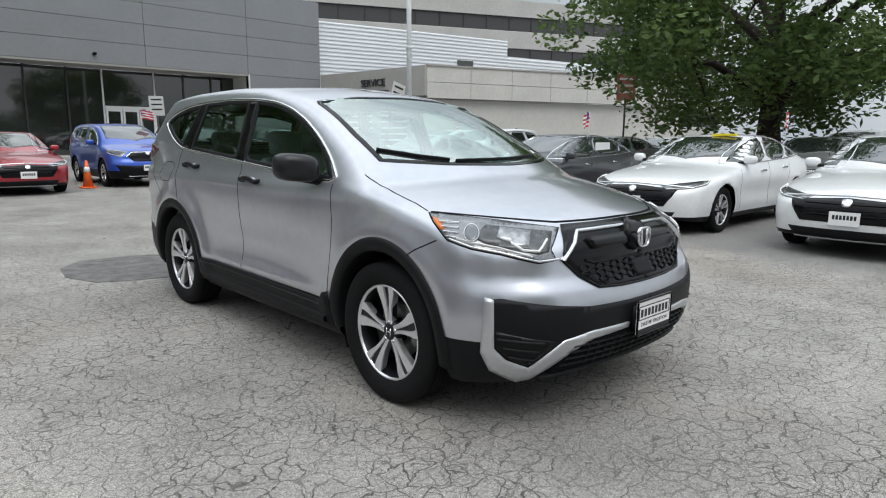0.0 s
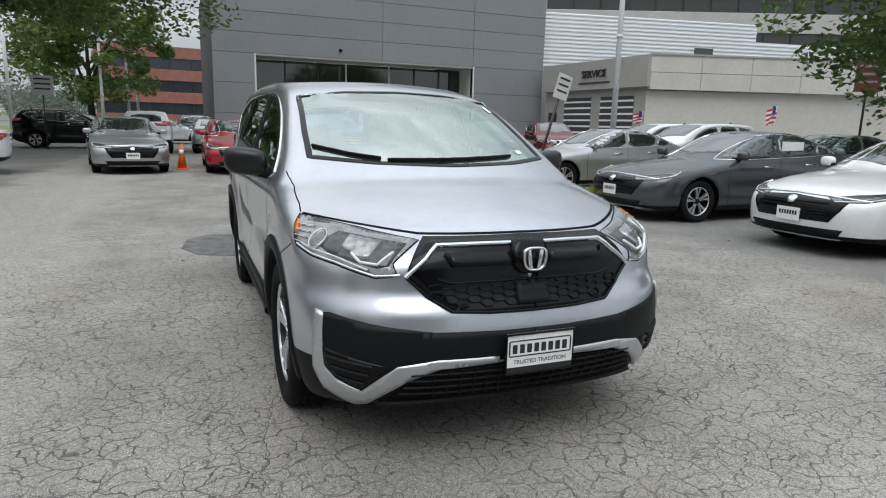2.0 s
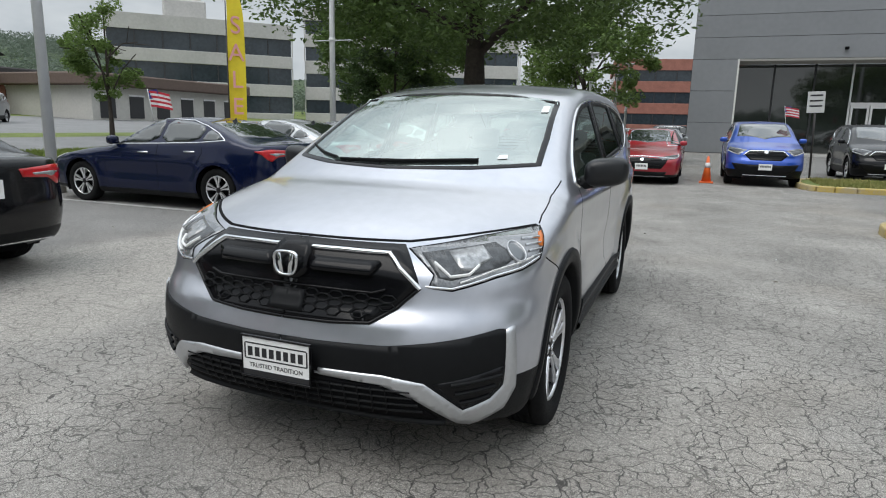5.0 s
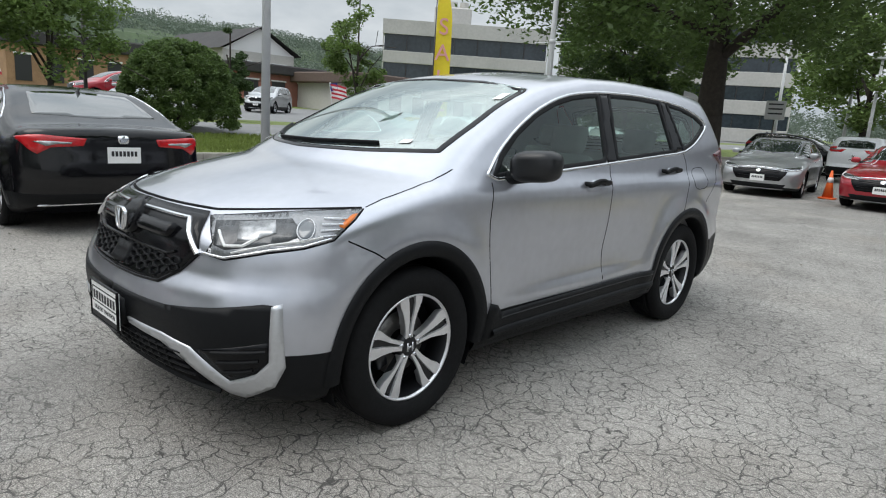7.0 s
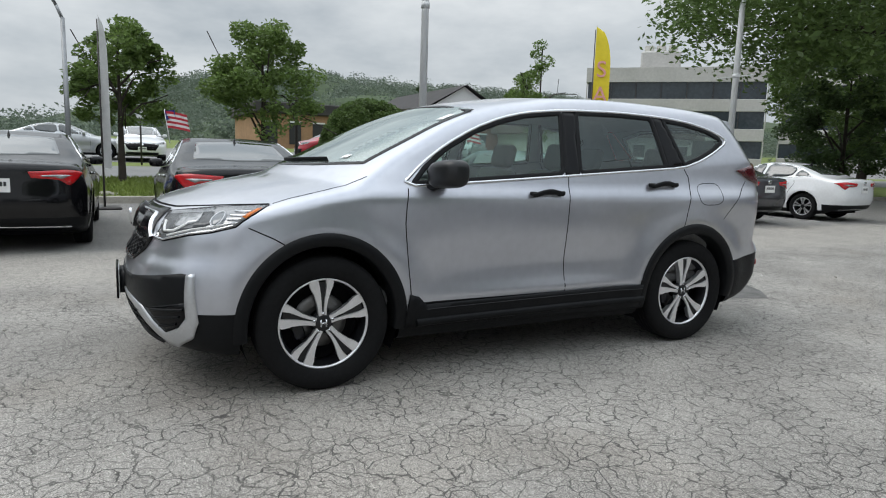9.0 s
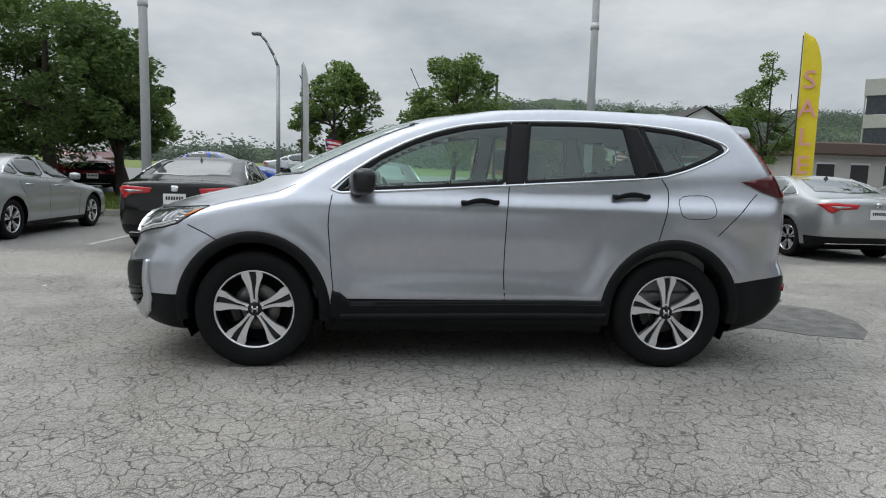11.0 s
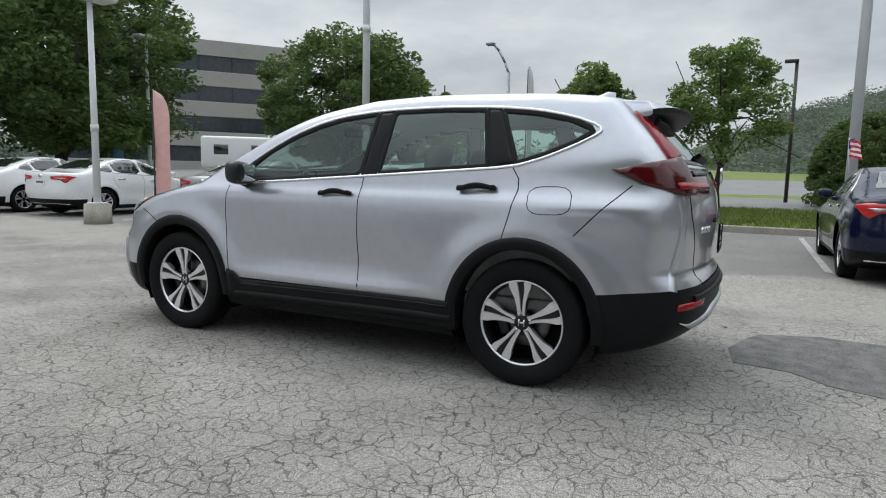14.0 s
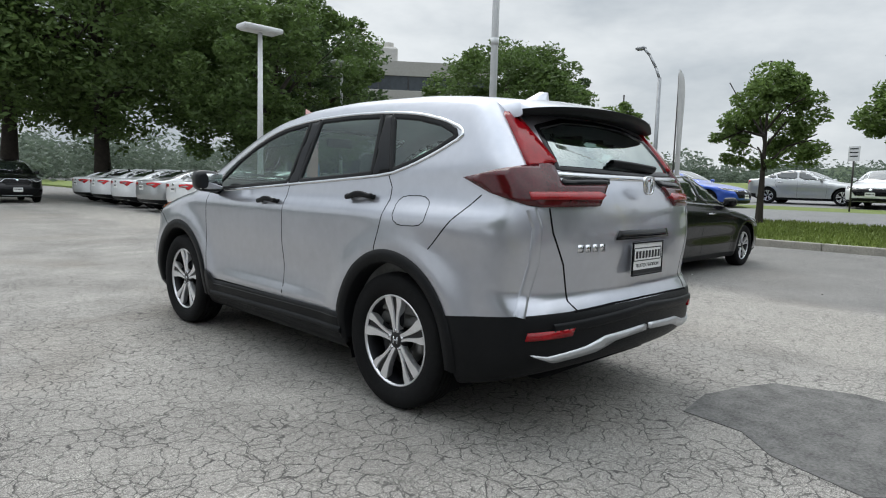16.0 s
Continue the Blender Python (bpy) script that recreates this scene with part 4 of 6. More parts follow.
    for sgn in (1, -1):
        flip = (lambda b: b) if sgn > 0 else mirrored
        tl = part("tail_light", flip(panel(HERO, [(0.66, 1.238), (0.80, 1.275), (0.93, 1.295), (1.06, 1.312), (1.085, 1.25), (1.10, 1.212), (1.36, 1.222), (1.30, 1.118), (1.0, 1.112), (0.93, 1.122), (0.78, 1.168)],
                   "rear_quarter", 0.014, 0.02, 0.025)), DEEP_RED, car, "dark red L-shaped tail light")
        part("light_blade", flip(panel(HERO, [(0.84, 1.552), (0.893, 1.556), (1.085, 1.318), (1.0, 1.296), (0.94, 1.296)], "rear_quarter", 0.012, 0.02, 0.025)), RED_LENS, tl)
        part("light_bar", flip(panel(HERO, [(0.94, 1.175), (1.30, 1.182), (1.335, 1.165), (1.31, 1.145), (0.95, 1.142)], "rear_quarter", 0.02, 0.01, 0.025)), RED_LENS, tl)
        part("light_insert", flip(panel(HERO, [(1.105, 1.238), (1.37, 1.245), (1.365, 1.218), (1.11, 1.208)], "rear_quarter", 0.016, 0.01, 0.025)), GLOSS_BLACK, tl)
        part("rear_reflector", flip(panel(HERO, [(0.945, 0.515), (0.955, 0.55), (1.18, 0.565), (1.165, 0.528)], "rear_quarter", 0.012, 0.012, 0.03)), RED_LENS, car, "red bumper reflector")
        part("skid_plate", flip(panel(HERO, [(0.97, 0.45), (1.05, 0.435), (1.25, 0.465), (1.36, 0.50), (1.62, 0.515), (1.62, 0.485), (1.42, 0.47), (1.30, 0.435), (1.08, 0.41)][::-1], "rear_quarter", 0.014, 0.015, 0.03)), SATIN, car, "satin silver rear skid strip")
    part("tailgate_chrome", bead(HERO, [(-0.60, 1.262), (-0.3, 1.258), (0.3, 1.258), (0.60, 1.262)], "rear", 0.032, 0.012, 0.03), CHROME, car, "chrome tailgate strip")
    emblem(car, (0, 2.275, 1.225), 1, 1.05)
    part("plate_recess", panel(HERO, [(-0.27, 0.955), (0.27, 0.955), (0.24, 1.0), (-0.24, 1.0)], "rear", 0.012, 0.012, 0.03), GLOSS_BLACK, car)
    number_plate(car, (0, 2.292, 0.855), 1)
    part("model_badge", join(*[panel(HERO, [(x, 0.905), (x + 0.032, 0.905), (x + 0.032, 0.94), (x, 0.94)], "rear", 0.006, 0.008, 0.03) for x in (0.36, 0.41, 0.46, 0.51)]), CHROME, car, "chrome badge of plain bars")
    part("rear_wiper", bead(HERO, [(-0.28, 1.305), (0.0, 1.32), (0.16, 1.325)], "rear", 0.03, 0.035, 0.03), BLACK_TRIM, car)
    part("bumper_crease", bead(HERO, [(-0.7, 0.565), (0, 0.60), (0.7, 0.565)], "rear", 0.05, 0.012, 0.04), BLACK_TRIM, car)
    nx, v, f = 25, [], []
    for i in range(nx):
        x = -0.64 + 1.28 * i / (nx - 1)
        e = (x / 0.64) ** 2
        back = 2.075 - 0.10 * e - 0.03 * e * e
        zt = HERO.put([(x, 1.78)], "top")[0][0][2]
        v += [(x, 1.76, zt + 0.002), (x, 1.92, zt - 0.012), (x, back, zt - 0.05), (x, back + 0.004, zt - 0.075), (x, 1.93, zt - 0.085), (x, 1.80, zt - 0.10)]
    for i in range(nx - 1):
        f += [(i * 6 + j, i * 6 + j + 1, i * 6 + 7 + j, i * 6 + 6 + j) for j in range(5)]
    f += [tuple(range(5, -1, -1)), tuple(range((nx - 1) * 6, nx * 6))]
    sp = from_faces(v, f)
    bmesh.ops.recalc_face_normals(sp, faces=sp.faces)
    under = split(sp, lambda c: c.z < HERO.put([(c.x, 1.78)], "top")[0][0][2] - 0.055)
    part("spoiler", sp, SILVER, car, "silver roof spoiler")
    part("spoiler_underside", under, BLACK_TRIM, car)
    fin = from_faces([(-0.03, 1.40, 1.68), (0.03, 1.40, 1.68), (0.03, 1.62, 1.66), (-0.03, 1.62, 1.66), (-0.006, 1.57, 1.752), (0.006, 1.57, 1.752), (0.008, 1.62, 1.745), (-0.008, 1.62, 1.745)],
                     [(0, 1, 5, 4), (1, 2, 6, 5), (2, 3, 7, 6), (3, 0, 4, 7), (4, 5, 6, 7)])
    part("antenna_fin", fin, SILVER, car)

    # cabin
    part("cabin_floor", block(-0.80, 0.80, -1.1, 2.05, 0.42, 0.5, 0.02), SEAT, car)
    dash = block(-0.76, 0.76, -1.15, -0.62, 0.75, 1.10, 0.08, 3)
    part("dashboard", dash, BLACK_TRIM, car)
    for x in (-0.37, 0.37):
        seat(car, x, 0.05)
    seat(car, 0.0, 0.98, 0.66)
    ring = [spin([(0.012 * math.cos(t), 0.185 + 0.012 * math.sin(t)) for t in np.linspace(0, 2 * math.pi, 9)[:-1]], 28, closed=True)]
    ring.append(rod((0, -0.18, 0), (0, 0.18, 0), 0.016))
    ring.append(rod((0, 0, -0.18), (0, 0, 0.02), 0.016))
    wheel = join(*ring)
    bmesh.ops.transform(wheel, matrix=Matrix.Translation((0.37, -0.47, 1.03)) @ Matrix.Rotation(0.45, 4, "X") @ Matrix.Rotation(math.pi / 2, 4, "Z"), verts=wheel.verts)
    part("steering_wheel", wheel, BLACK_TRIM, car)
    part("rear_view_mirror", block(-0.12, 0.12, -0.42, -0.39, 1.47, 1.54, 0.01), BLACK_TRIM, car)
    for s in (1, -1):
        part("door_lining", block(s * 0.80 - 0.03, s * 0.80 + 0.03, -0.85, 1.6, 0.5, 1.08, 0.02), SEAT, car)
    return car


silver_suv()


# ---- parked cars ----
SEDAN = Shell(
    top=((-2.42, 0.66), (-2.25, 0.76), (-1.8, 0.87), (-1.3, 0.94), (-1.02, 0.975), (-0.94, 1.0), (-0.5, 1.20), (-0.1, 1.36), (0.25, 1.43), (0.6, 1.44), (0.95, 1.40),
         (1.4, 1.265), (1.8, 1.12), (2.0, 1.075), (2.3, 1.06), (2.45, 1.05)),
    nose=((0.15, -2.32), (0.25, -2.40), (0.5, -2.44), (0.62, -2.42), (0.72, -2.34), (0.82, -2.2)),
    tail=((0.2, 2.25), (0.4, 2.38), (0.6, 2.43), (0.85, 2.41), (1.03, 2.40), (1.08, 2.34), (1.3, 2.2)),
    plan=((-2.5, 0.80), (-2.1, 0.875), (-1.4, 0.92), (0, 0.92), (1.4, 0.925), (2.1, 0.89), (2.5, 0.83)),
    side=((0.15, -0.08), (0.28, -0.03), (0.45, -0.004), (0.7, 0.004), (0.85, -0.012), (0.98, -0.04), (1.1, -0.055), (1.5, -0.06)),
    belt=(0.98, 0.035), lean=0.52, nose_bow=(0.14, 0.12), tail_bow=(0.09, 0.08), sweep=0.2, floor=0.17, spine=(-1.6, 1.6), mid=0.6,
    extra=lambda y, z: 0.018 * np.exp(-((np.hypot(np.abs(y) - 1.415, z - 0.33) - 0.42) / 0.08) ** 2) - 0.02 * np.exp(-((y - 0.0) / 1.0) ** 4 - ((z - 0.55) / 0.12) ** 2))
KINDS = {
    "sedan": dict(
        skin=SEDAN, axle=1.415, r=0.335, arch=0.385, rim=0.225,
        panes=[[(-0.80, 0.985), (0.22, 1.025), (0.30, 1.385), (0.05, 1.35), (-0.22, 1.255), (-0.5, 1.13)], [(0.29, 1.028), (1.03, 1.06), (1.16, 1.275), (0.85, 1.365), (0.37, 1.388)],
               [(1.10, 1.065), (1.50, 1.10), (1.42, 1.175), (1.22, 1.255)]],
        trim=[(-0.86, 0.975), (0.22, 1.012), (1.05, 1.048), (1.56, 1.092), (1.40, 1.20), (1.15, 1.30), (0.85, 1.382), (0.33, 1.404), (0.05, 1.368), (-0.22, 1.272), (-0.52, 1.145)],
        screen=[(-0.62, -0.60), (0, -0.84), (0.62, -0.60), (0.50, 0.10), (0, 0.02), (-0.50, 0.10)], back=[(-0.50, 1.08), (0, 1.04), (0.50, 1.08), (0.60, 1.66), (0, 1.78), (-0.60, 1.66)],
        lamp=[(-1.36, 0.70), (-1.10, 0.735), (-0.80, 0.765), (-0.66, 0.775), (-0.74, 0.72), (-1.0, 0.665), (-1.30, 0.645)],
        tail=[(0.88, 0.945), (1.05, 0.975), (1.16, 0.98), (1.46, 0.955), (1.44, 0.885), (1.22, 0.865), (1.12, 0.80), (1.06, 0.83), (0.98, 0.90)],
        grille=[(-0.62, 0.66), (0, 0.70), (0.62, 0.66), (0.58, 0.56), (0.48, 0.42), (-0.48, 0.42), (-0.58, 0.56)], chrome=[(-0.78, 0.68), (-0.4, 0.71), (0, 0.725), (0.4, 0.71), (0.78, 0.68)],
        intake=[(-0.62, 0.34), (0.62, 0.34), (0.56, 0.25), (-0.56, 0.25)], plate=(0.47, 0.80), sill=0.27, mirror=(0.93, -0.63, 1.045), handles=((-0.02, 0.87), (0.92, 0.905)), diffuser=0.42, seams=[[(0.26, 1.0), (0.25, 0.7), (0.26, 0.3)], [(-0.82, 0.96), (-0.86, 0.7), (-0.82, 0.3)], [(1.12, 1.04), (1.16, 0.9), (1.02, 0.66)]]),
    "suv": dict(
        skin=HERO, axle=1.33, r=0.366, arch=0.425, rim=0.235,
        panes=[FRONT_PANE, REAR_PANE, QUARTER_PANE], trim=DLO_LOW + DLO_TOP,
        screen=[(-0.66, -0.98), (0, -1.32), (0.66, -0.98), (0.58, -0.18), (0, -0.36), (-0.58, -0.18)], back=None,
        lamp=[(-1.135, 0.94), (-0.85, 0.975), (-0.54, 1.0), (-0.63, 0.895), (-0.86, 0.845), (-1.03, 0.805), (-1.085, 0.86)],
        tail=[(0.66, 1.238), (0.93, 1.295), (1.06, 1.312), (1.10, 1.212), (1.36, 1.222), (1.30, 1.118), (1.0, 1.112), (0.78, 1.168)],
        grille=[(-0.50, 0.82), (-0.40, 0.945), (0.40, 0.945), (0.50, 0.82), (0.36, 0.685), (-0.36, 0.685)], chrome=[(-0.52, 0.81), (-0.39, 0.92), (0, 0.928), (0.39, 0.92), (0.52, 0.81)],
        intake=[(-0.70, 0.45), (-0.78, 0.60), (-0.4, 0.575), (0.4, 0.575), (0.78, 0.60), (0.70, 0.45), (0.5, 0.33), (-0.5, 0.33)], plate=(0.52, 0.85), sill=0.445, mirror=(0.985, -0.655, 1.175),
        handles=((0.063, 1.064), (1.038, 1.124)), diffuser=0.585, seams=[[(0.252, 1.16), (0.23, 0.8), (0.244, 0.46)], [(-0.856, 1.09), (-0.878, 0.9), (-0.838, 0.45)], [(1.245, 1.24), (1.288, 1.12), (1.215, 0.84)]]),
}


def pattern_car(kind):
    """One plain parked car of a kind at the origin, nose to -y; its paint sits in a slot of the object."""
    k = KINDS[kind]
    skin = k["skin"]
    car = thing("parked_car", "", "")
    body = shell_mesh(skin, 88, 26, 54)
    for z in (k["sill"], k["diffuser"]):
        bmesh.ops.bisect_plane(body, geom=body.verts[:] + body.edges[:] + body.faces[:], plane_co=(0, 0, z), plane_no=(0, 0, 1))
    for s in (-1, 1):
        ring = [f for f in body.faces if (f.calc_center_median().y - s * k["axle"]) ** 2 + (f.calc_center_median().z - k["r"]) ** 2 < (k["arch"] + 0.1) ** 2 and abs(f.calc_center_median().x) > 0.5]
        bmesh.ops.subdivide_edges(body, edges=list({e for f in ring for e in f.edges}), cuts=2, use_grid_fill=True)
    gone = [f for f in body.faces if abs(f.calc_center_median().x) > 0.45 and (abs(f.calc_center_median().y) - k["axle"]) ** 2 + (f.calc_center_median().z - k["r"]) ** 2 < k["arch"] ** 2]
    bmesh.ops.delete(body, geom=gone, context="FACES")
    low = split(body, lambda c: c.z < k["sill"] or (c.y > 1.9 and c.z < k["diffuser"]))
    part("body", body, SILVER, car)
    part("sill", low, BLACK_TRIM, car)
    for i, p in enumerate(k["panes"]):
        side_pair("side_window", panel(skin, rounded(p, 1), "side", 0.004, 0.008, 0.06), CAR_GLASS, car)
    side_pair("window_trim", bead(skin, k["trim"], "side", 0.02, 0.008, 0.05, True), CHROME, car)
    for line in k["seams"]:
        side_pair("panel_gap", bead(skin, line, "side", 0.008, 0.001, 0.06), DARK, car)
    part("windscreen", panel(skin, k["screen"], "top", 0.004, 0.008, 0.07), CAR_GLASS, car)
    if k["back"]:
        part("rear_window", panel(skin, k["back"], "top", 0.004, 0.008, 0.07), CAR_GLASS, car)
    else:
        part("rear_window", panel(skin, REAR_SCREEN, "rear", 0.004, 0.008, 0.07), CAR_GLASS, car)
    a, b = side_pair("headlight", panel(skin, k["lamp"], "quarter", 0.006, 0.012, 0.04), HEADLAMP, car)
    side_pair("tail_light", panel(skin, k["tail"], "rear_quarter", 0.01, 0.014, 0.04), TAIL_RED, car)
    tail, lamp_pts = np.array(k["tail"]), np.array(k["lamp"])
    side_pair("reversing_light", panel(skin, shrink(tail.mean(0) + (tail - tail.mean(0)) * (0.5, 0.28) + (0.06, 0.0), 0.001), "rear_quarter", 0.014, 0.01, 0.04), REFLECTOR, car)
    side_pair("lamp_bowl", panel(skin, lamp_pts.mean(0) + (lamp_pts - lamp_pts.mean(0)) * 0.7, "quarter", 0.009, 0.006, 0.04), LAMP_BOWL, car)
    side_pair("lamp_strip", bead(skin, lamp_pts[len(lamp_pts) // 2:] + (0.0, 0.012), "quarter", 0.014, 0.012, 0.04), WHITE, car)
    part("antenna_fin", from_faces([(-0.03, 0.95, 1.33), (0.03, 0.95, 1.33), (0.03, 1.12, 1.30), (-0.03, 1.12, 1.30), (0, 1.10, 1.44)] if skin is SEDAN else [(-0.03, 1.4, 1.68), (0.03, 1.4, 1.68), (0.03, 1.6, 1.66), (-0.03, 1.6, 1.66), (0, 1.58, 1.75)],
                                   [(0, 1, 4), (1, 2, 4), (2, 3, 4), (3, 0, 4)]), GLOSS_BLACK, car)
    part("bumper_trim", bead(skin, [(-0.72, 0.30), (0, 0.31), (0.72, 0.30)], "rear", 0.02, 0.012, 0.06), CHROME, car)
    for view, z in (("front", k["grille"][1][1] - 0.06), ("rear", k["plate"][1] + 0.15)):
        part("emblem", panel(skin, rounded([(-0.055, z + 0.04), (0.055, z + 0.04), (0.045, z - 0.04), (-0.045, z - 0.04)], 2), view, 0.02, 0.014, 0.03), CHROME, car)
    part("grille", panel(skin, k["grille"], "front", 0.006, 0.01, 0.05), GLOSS_BLACK, car)
    for i in range(3):
        z = np.mean([q[1] for q in k["grille"]]) + (i - 1) * 0.06
        part("grille_bar", bead(skin, [(-0.44, z), (0, z), (0.44, z)], "front", 0.014, 0.016, 0.06), BLACK_TRIM, car)
    part("grille_chrome", bead(skin, k["chrome"], "front", 0.03, 0.014, 0.04), CHROME, car)
    part("intake", panel(skin, k["intake"], "front", 0.005, 0.01, 0.05), BLACK_TRIM, car)
    part("front_lip", bead(skin, [(q[0], q[1] - 0.03) for q in (k["intake"][-1], k["intake"][-2])], "front", 0.02, 0.014, 0.05), SATIN, car)
    for z, f, view in ((k["plate"][0], -1, "front"), (k["plate"][1], 1, "rear")):
        y = skin.put([(0, z)], view)[0][0][1]
        plate = part("licence_plate", block(-0.155, 0.155, y + f * 0.012 - 0.006, y + f * 0.012 + 0.006, z - 0.078, z + 0.078), WHITE, car, smooth=False)
        part("print", join(*[block(-0.12 + i * 0.036, -0.095 + i * 0.036, y + f * 0.0185 - 0.001, y + f * 0.0185 + 0.001, z - 0.01, z + 0.04) for i in range(7)]), INK, plate, smooth=False)
    mx, my, mz = k["mirror"]
    for s in (1, -1):
        bm = bmesh.new()
        bmesh.ops.create_uvsphere(bm, u_segments=14, v_segments=8, radius=1)
        for v in bm.verts:
            c = [math.copysign(abs(t) ** 0.65, t) for t in v.co]
            v.co = (s * (mx + 0.10 * c[0]), my + 0.065 * c[1], mz + 0.068 * c[2])
        part("wing_mirror", bm, SILVER, car)
        part("mirror_stalk", rod((s * (mx - 0.16), my - 0.04, mz - 0.05), (s * mx, my, mz - 0.03), 0.025, n=8), BLACK_TRIM, car)
        for y, z in k["handles"]:
            x = skin.put([(y, z)], "side")[0][0][0] + 0.012
            part("door_handle", block(s * x - 0.012, s * x + 0.012, y - 0.11, y + 0.11, z - 0.015, z + 0.015, 0.008, 1), CHROME, car)
        for ax in (-k["axle"], k["axle"]):
            make_wheel(car, (s * 0.80, ax, k["r"]), s, k["r"], k["rim"], 0.21, 5, False)
            v = [(s * x, ax + (k["arch"] + 0.01) * math.cos(t), k["r"] + (k["arch"] + 0.01) * math.sin(t)) for x in (0.5, 0.885) for t in np.radians(np.linspace(-25, 205, 20))]
            v.append((s * 0.5, ax, k["r"]))
            part("wheel_well", from_faces(v, [(i, i + 1, 21 + i, 20 + i) for i in range(19)] + [(i, i + 1, 40) for i in range(19)]), DARK, car)
    part("underbody", block(-0.6, 0.6, -2.0, 2.0, skin.floor + 0.02, 0.4), DARK, car)
    return car


PAINTS = {n: paint(n + "_car_paint", c, m) for n, c, m in (
    ("white", (0.74, 0.75, 0.76), 0.0), ("silver", (0.42, 0.43, 0.44), 0.7), ("grey", (0.09, 0.092, 0.10), 0.5), ("black", (0.005, 0.005, 0.006), 0.05),
    ("navy", (0.004, 0.008, 0.034), 0.2), ("blue", (0.015, 0.075, 0.42), 0.4), ("red", (0.33, 0.008, 0.02), 0.3), ("maroon", (0.13, 0.012, 0.02), 0.3), ("green_grey", (0.20, 0.25, 0.24), 0.4))}
PATTERN = {k: pattern_car(k) for k in KINDS}


def parked(kind, colour, x, y, turn, label, z=0.0, size=1.0, group="cars parked in the lot"):
    src = PATTERN[kind]
    car = copy_thing(src, pose(x, y, z, 0, 0, turn) @ Matrix.Scale(size, 4))
    car.scale = (size, size, size)
    car.name = "parked_" + ("suv" if kind == "suv" else "sedan")
    for o in car.children:
        if o.name.startswith(("body", "wing_mirror")):
            o.material_slots[0].link = "OBJECT"
            o.material_slots[0].material = PAINTS[colour]
    return tagged(car, label, "car", group)


for kind, colour, x, y, turn, label in (
        # tails to the driving lane
        ("sedan", "navy", -6.75, 4.4, -90, "navy blue sedan parked with its tail to the lane"),
        ("sedan", "silver", -7.2, 7.4, -90, "silver sedan parked between navy and grey sedans"),
        ("sedan", "grey", -7.6, 10.5, -90, "dark grey sedan parked beside a white one"),
        ("sedan", "white", -7.6, 13.8, -84, "white sedan with slim red tail lights near the big tree"),
        ("sedan", "black", -6.3, -0.85, -90, "black sedan with a small flag on its window"),
        ("sedan", "black", -6.9, -3.55, -90, "black sedan with chrome-tipped bumper beside the grass"),
        ("sedan", "silver", -7.6, -7.6, -90, "silver sedan with dark sporty wheels by the kerb"),
        ("sedan", "white", -7.5, -12.8, -88, "white sedan at the end of the row"),
        ("sedan", "white", -7.0, -15.2, -88, "white sedan in the row under the trees"),
        ("sedan", "silver", -7.1, -18.0, -88, "silver sedan in the row under the trees"),
        ("sedan", "white", -7.2, -20.8, -88, "white sedan in the row under the trees"),
        ("sedan", "white", -7.3, -23.6, -88, "white sedan in the row under the trees"),
        ("sedan", "white", -7.4, -26.4, -88, "white sedan in the row under the trees"),
        # noses to the driving lane
        ("sedan", "white", 7.8, -1.7, -90, "white sedan with a wide black slatted grille"),
        ("sedan", "white", 7.9, 1.05, -90, "white sedan with a yellow sticker on its windscreen"),
        ("sedan", "grey", 7.55, 4.1, -90, "dark grey sedan with a white paper in its window"),
        ("sedan", "silver", 8.0, 8.6, -90, "silver sedan parked behind the grassy island"),
        ("sedan", "green_grey", 13.2, 6.6, -90, "grey-green sedan in the second row"),
        ("suv", "white", 14.2, 12.0, -90, "white SUV in the second row"),
        ("suv", "white", 15.0, 15.0, -90, "white SUV in front of the service building"),
        ("sedan", "red", 15.6, 4.2, -90, "red sedan in the second row"),
        ("sedan", "silver", 14.5, 1.4, -90, "silver sedan in the second row"),
        ("suv", "black", 14.5, -4.2, -90, "black SUV in the second row"),
        ("sedan", "white", 20.5, 9.0, -90, "white sedan near the service building"),
        ("sedan", "silver", 20.6, 5.8, -90, "silver sedan near the service building"),
        ("suv", "white", 21.0, 2.2, -90, "white SUV near the big tree"),
        ("sedan", "grey", 21.2, -1.0, -90, "grey sedan near the big tree"),
        # the row before the showroom
        ("sedan", "silver", -2.8, 15.6, 8, "silver sedan facing the lane beside a traffic cone"),
        ("sedan", "red", 0.15, 15.3, 0, "red sedan facing the lane"),
        ("suv", "blue", 3.1, 16.2, 0, "bright blue SUV facing the lane beside the kerb island"),
        ("suv", "black", 6.5, 19.1, 0, "black SUV behind the grassy kerb island"),
        ("suv", "black", 9.9, 18.6, 0, "black SUV parked before the showroom"),
        ("suv", "maroon", 14.0, 20.5, -20, "dark red SUV parked before the showroom"),
        ("suv", "white", -2.6, 25.5, 180, "white SUV seen from behind"),
        ("sedan", "silver", 0.0, 26.0, 180, "silver sedan seen from behind"),
        ("suv", "black", -5.9, 29.0, 90, "black SUV under the big tree"),
        ("sedan", "white", -2.0, 36.0, 90, "white sedan far back in the lot"),
        ("suv", "grey", 0.5, 42.0, 90, "grey SUV far back in the lot"),
        ("suv", "black", -2.6, -27.0, 180, "black SUV at the far end of the lot")):
    parked(kind, colour, x, y, turn, label)
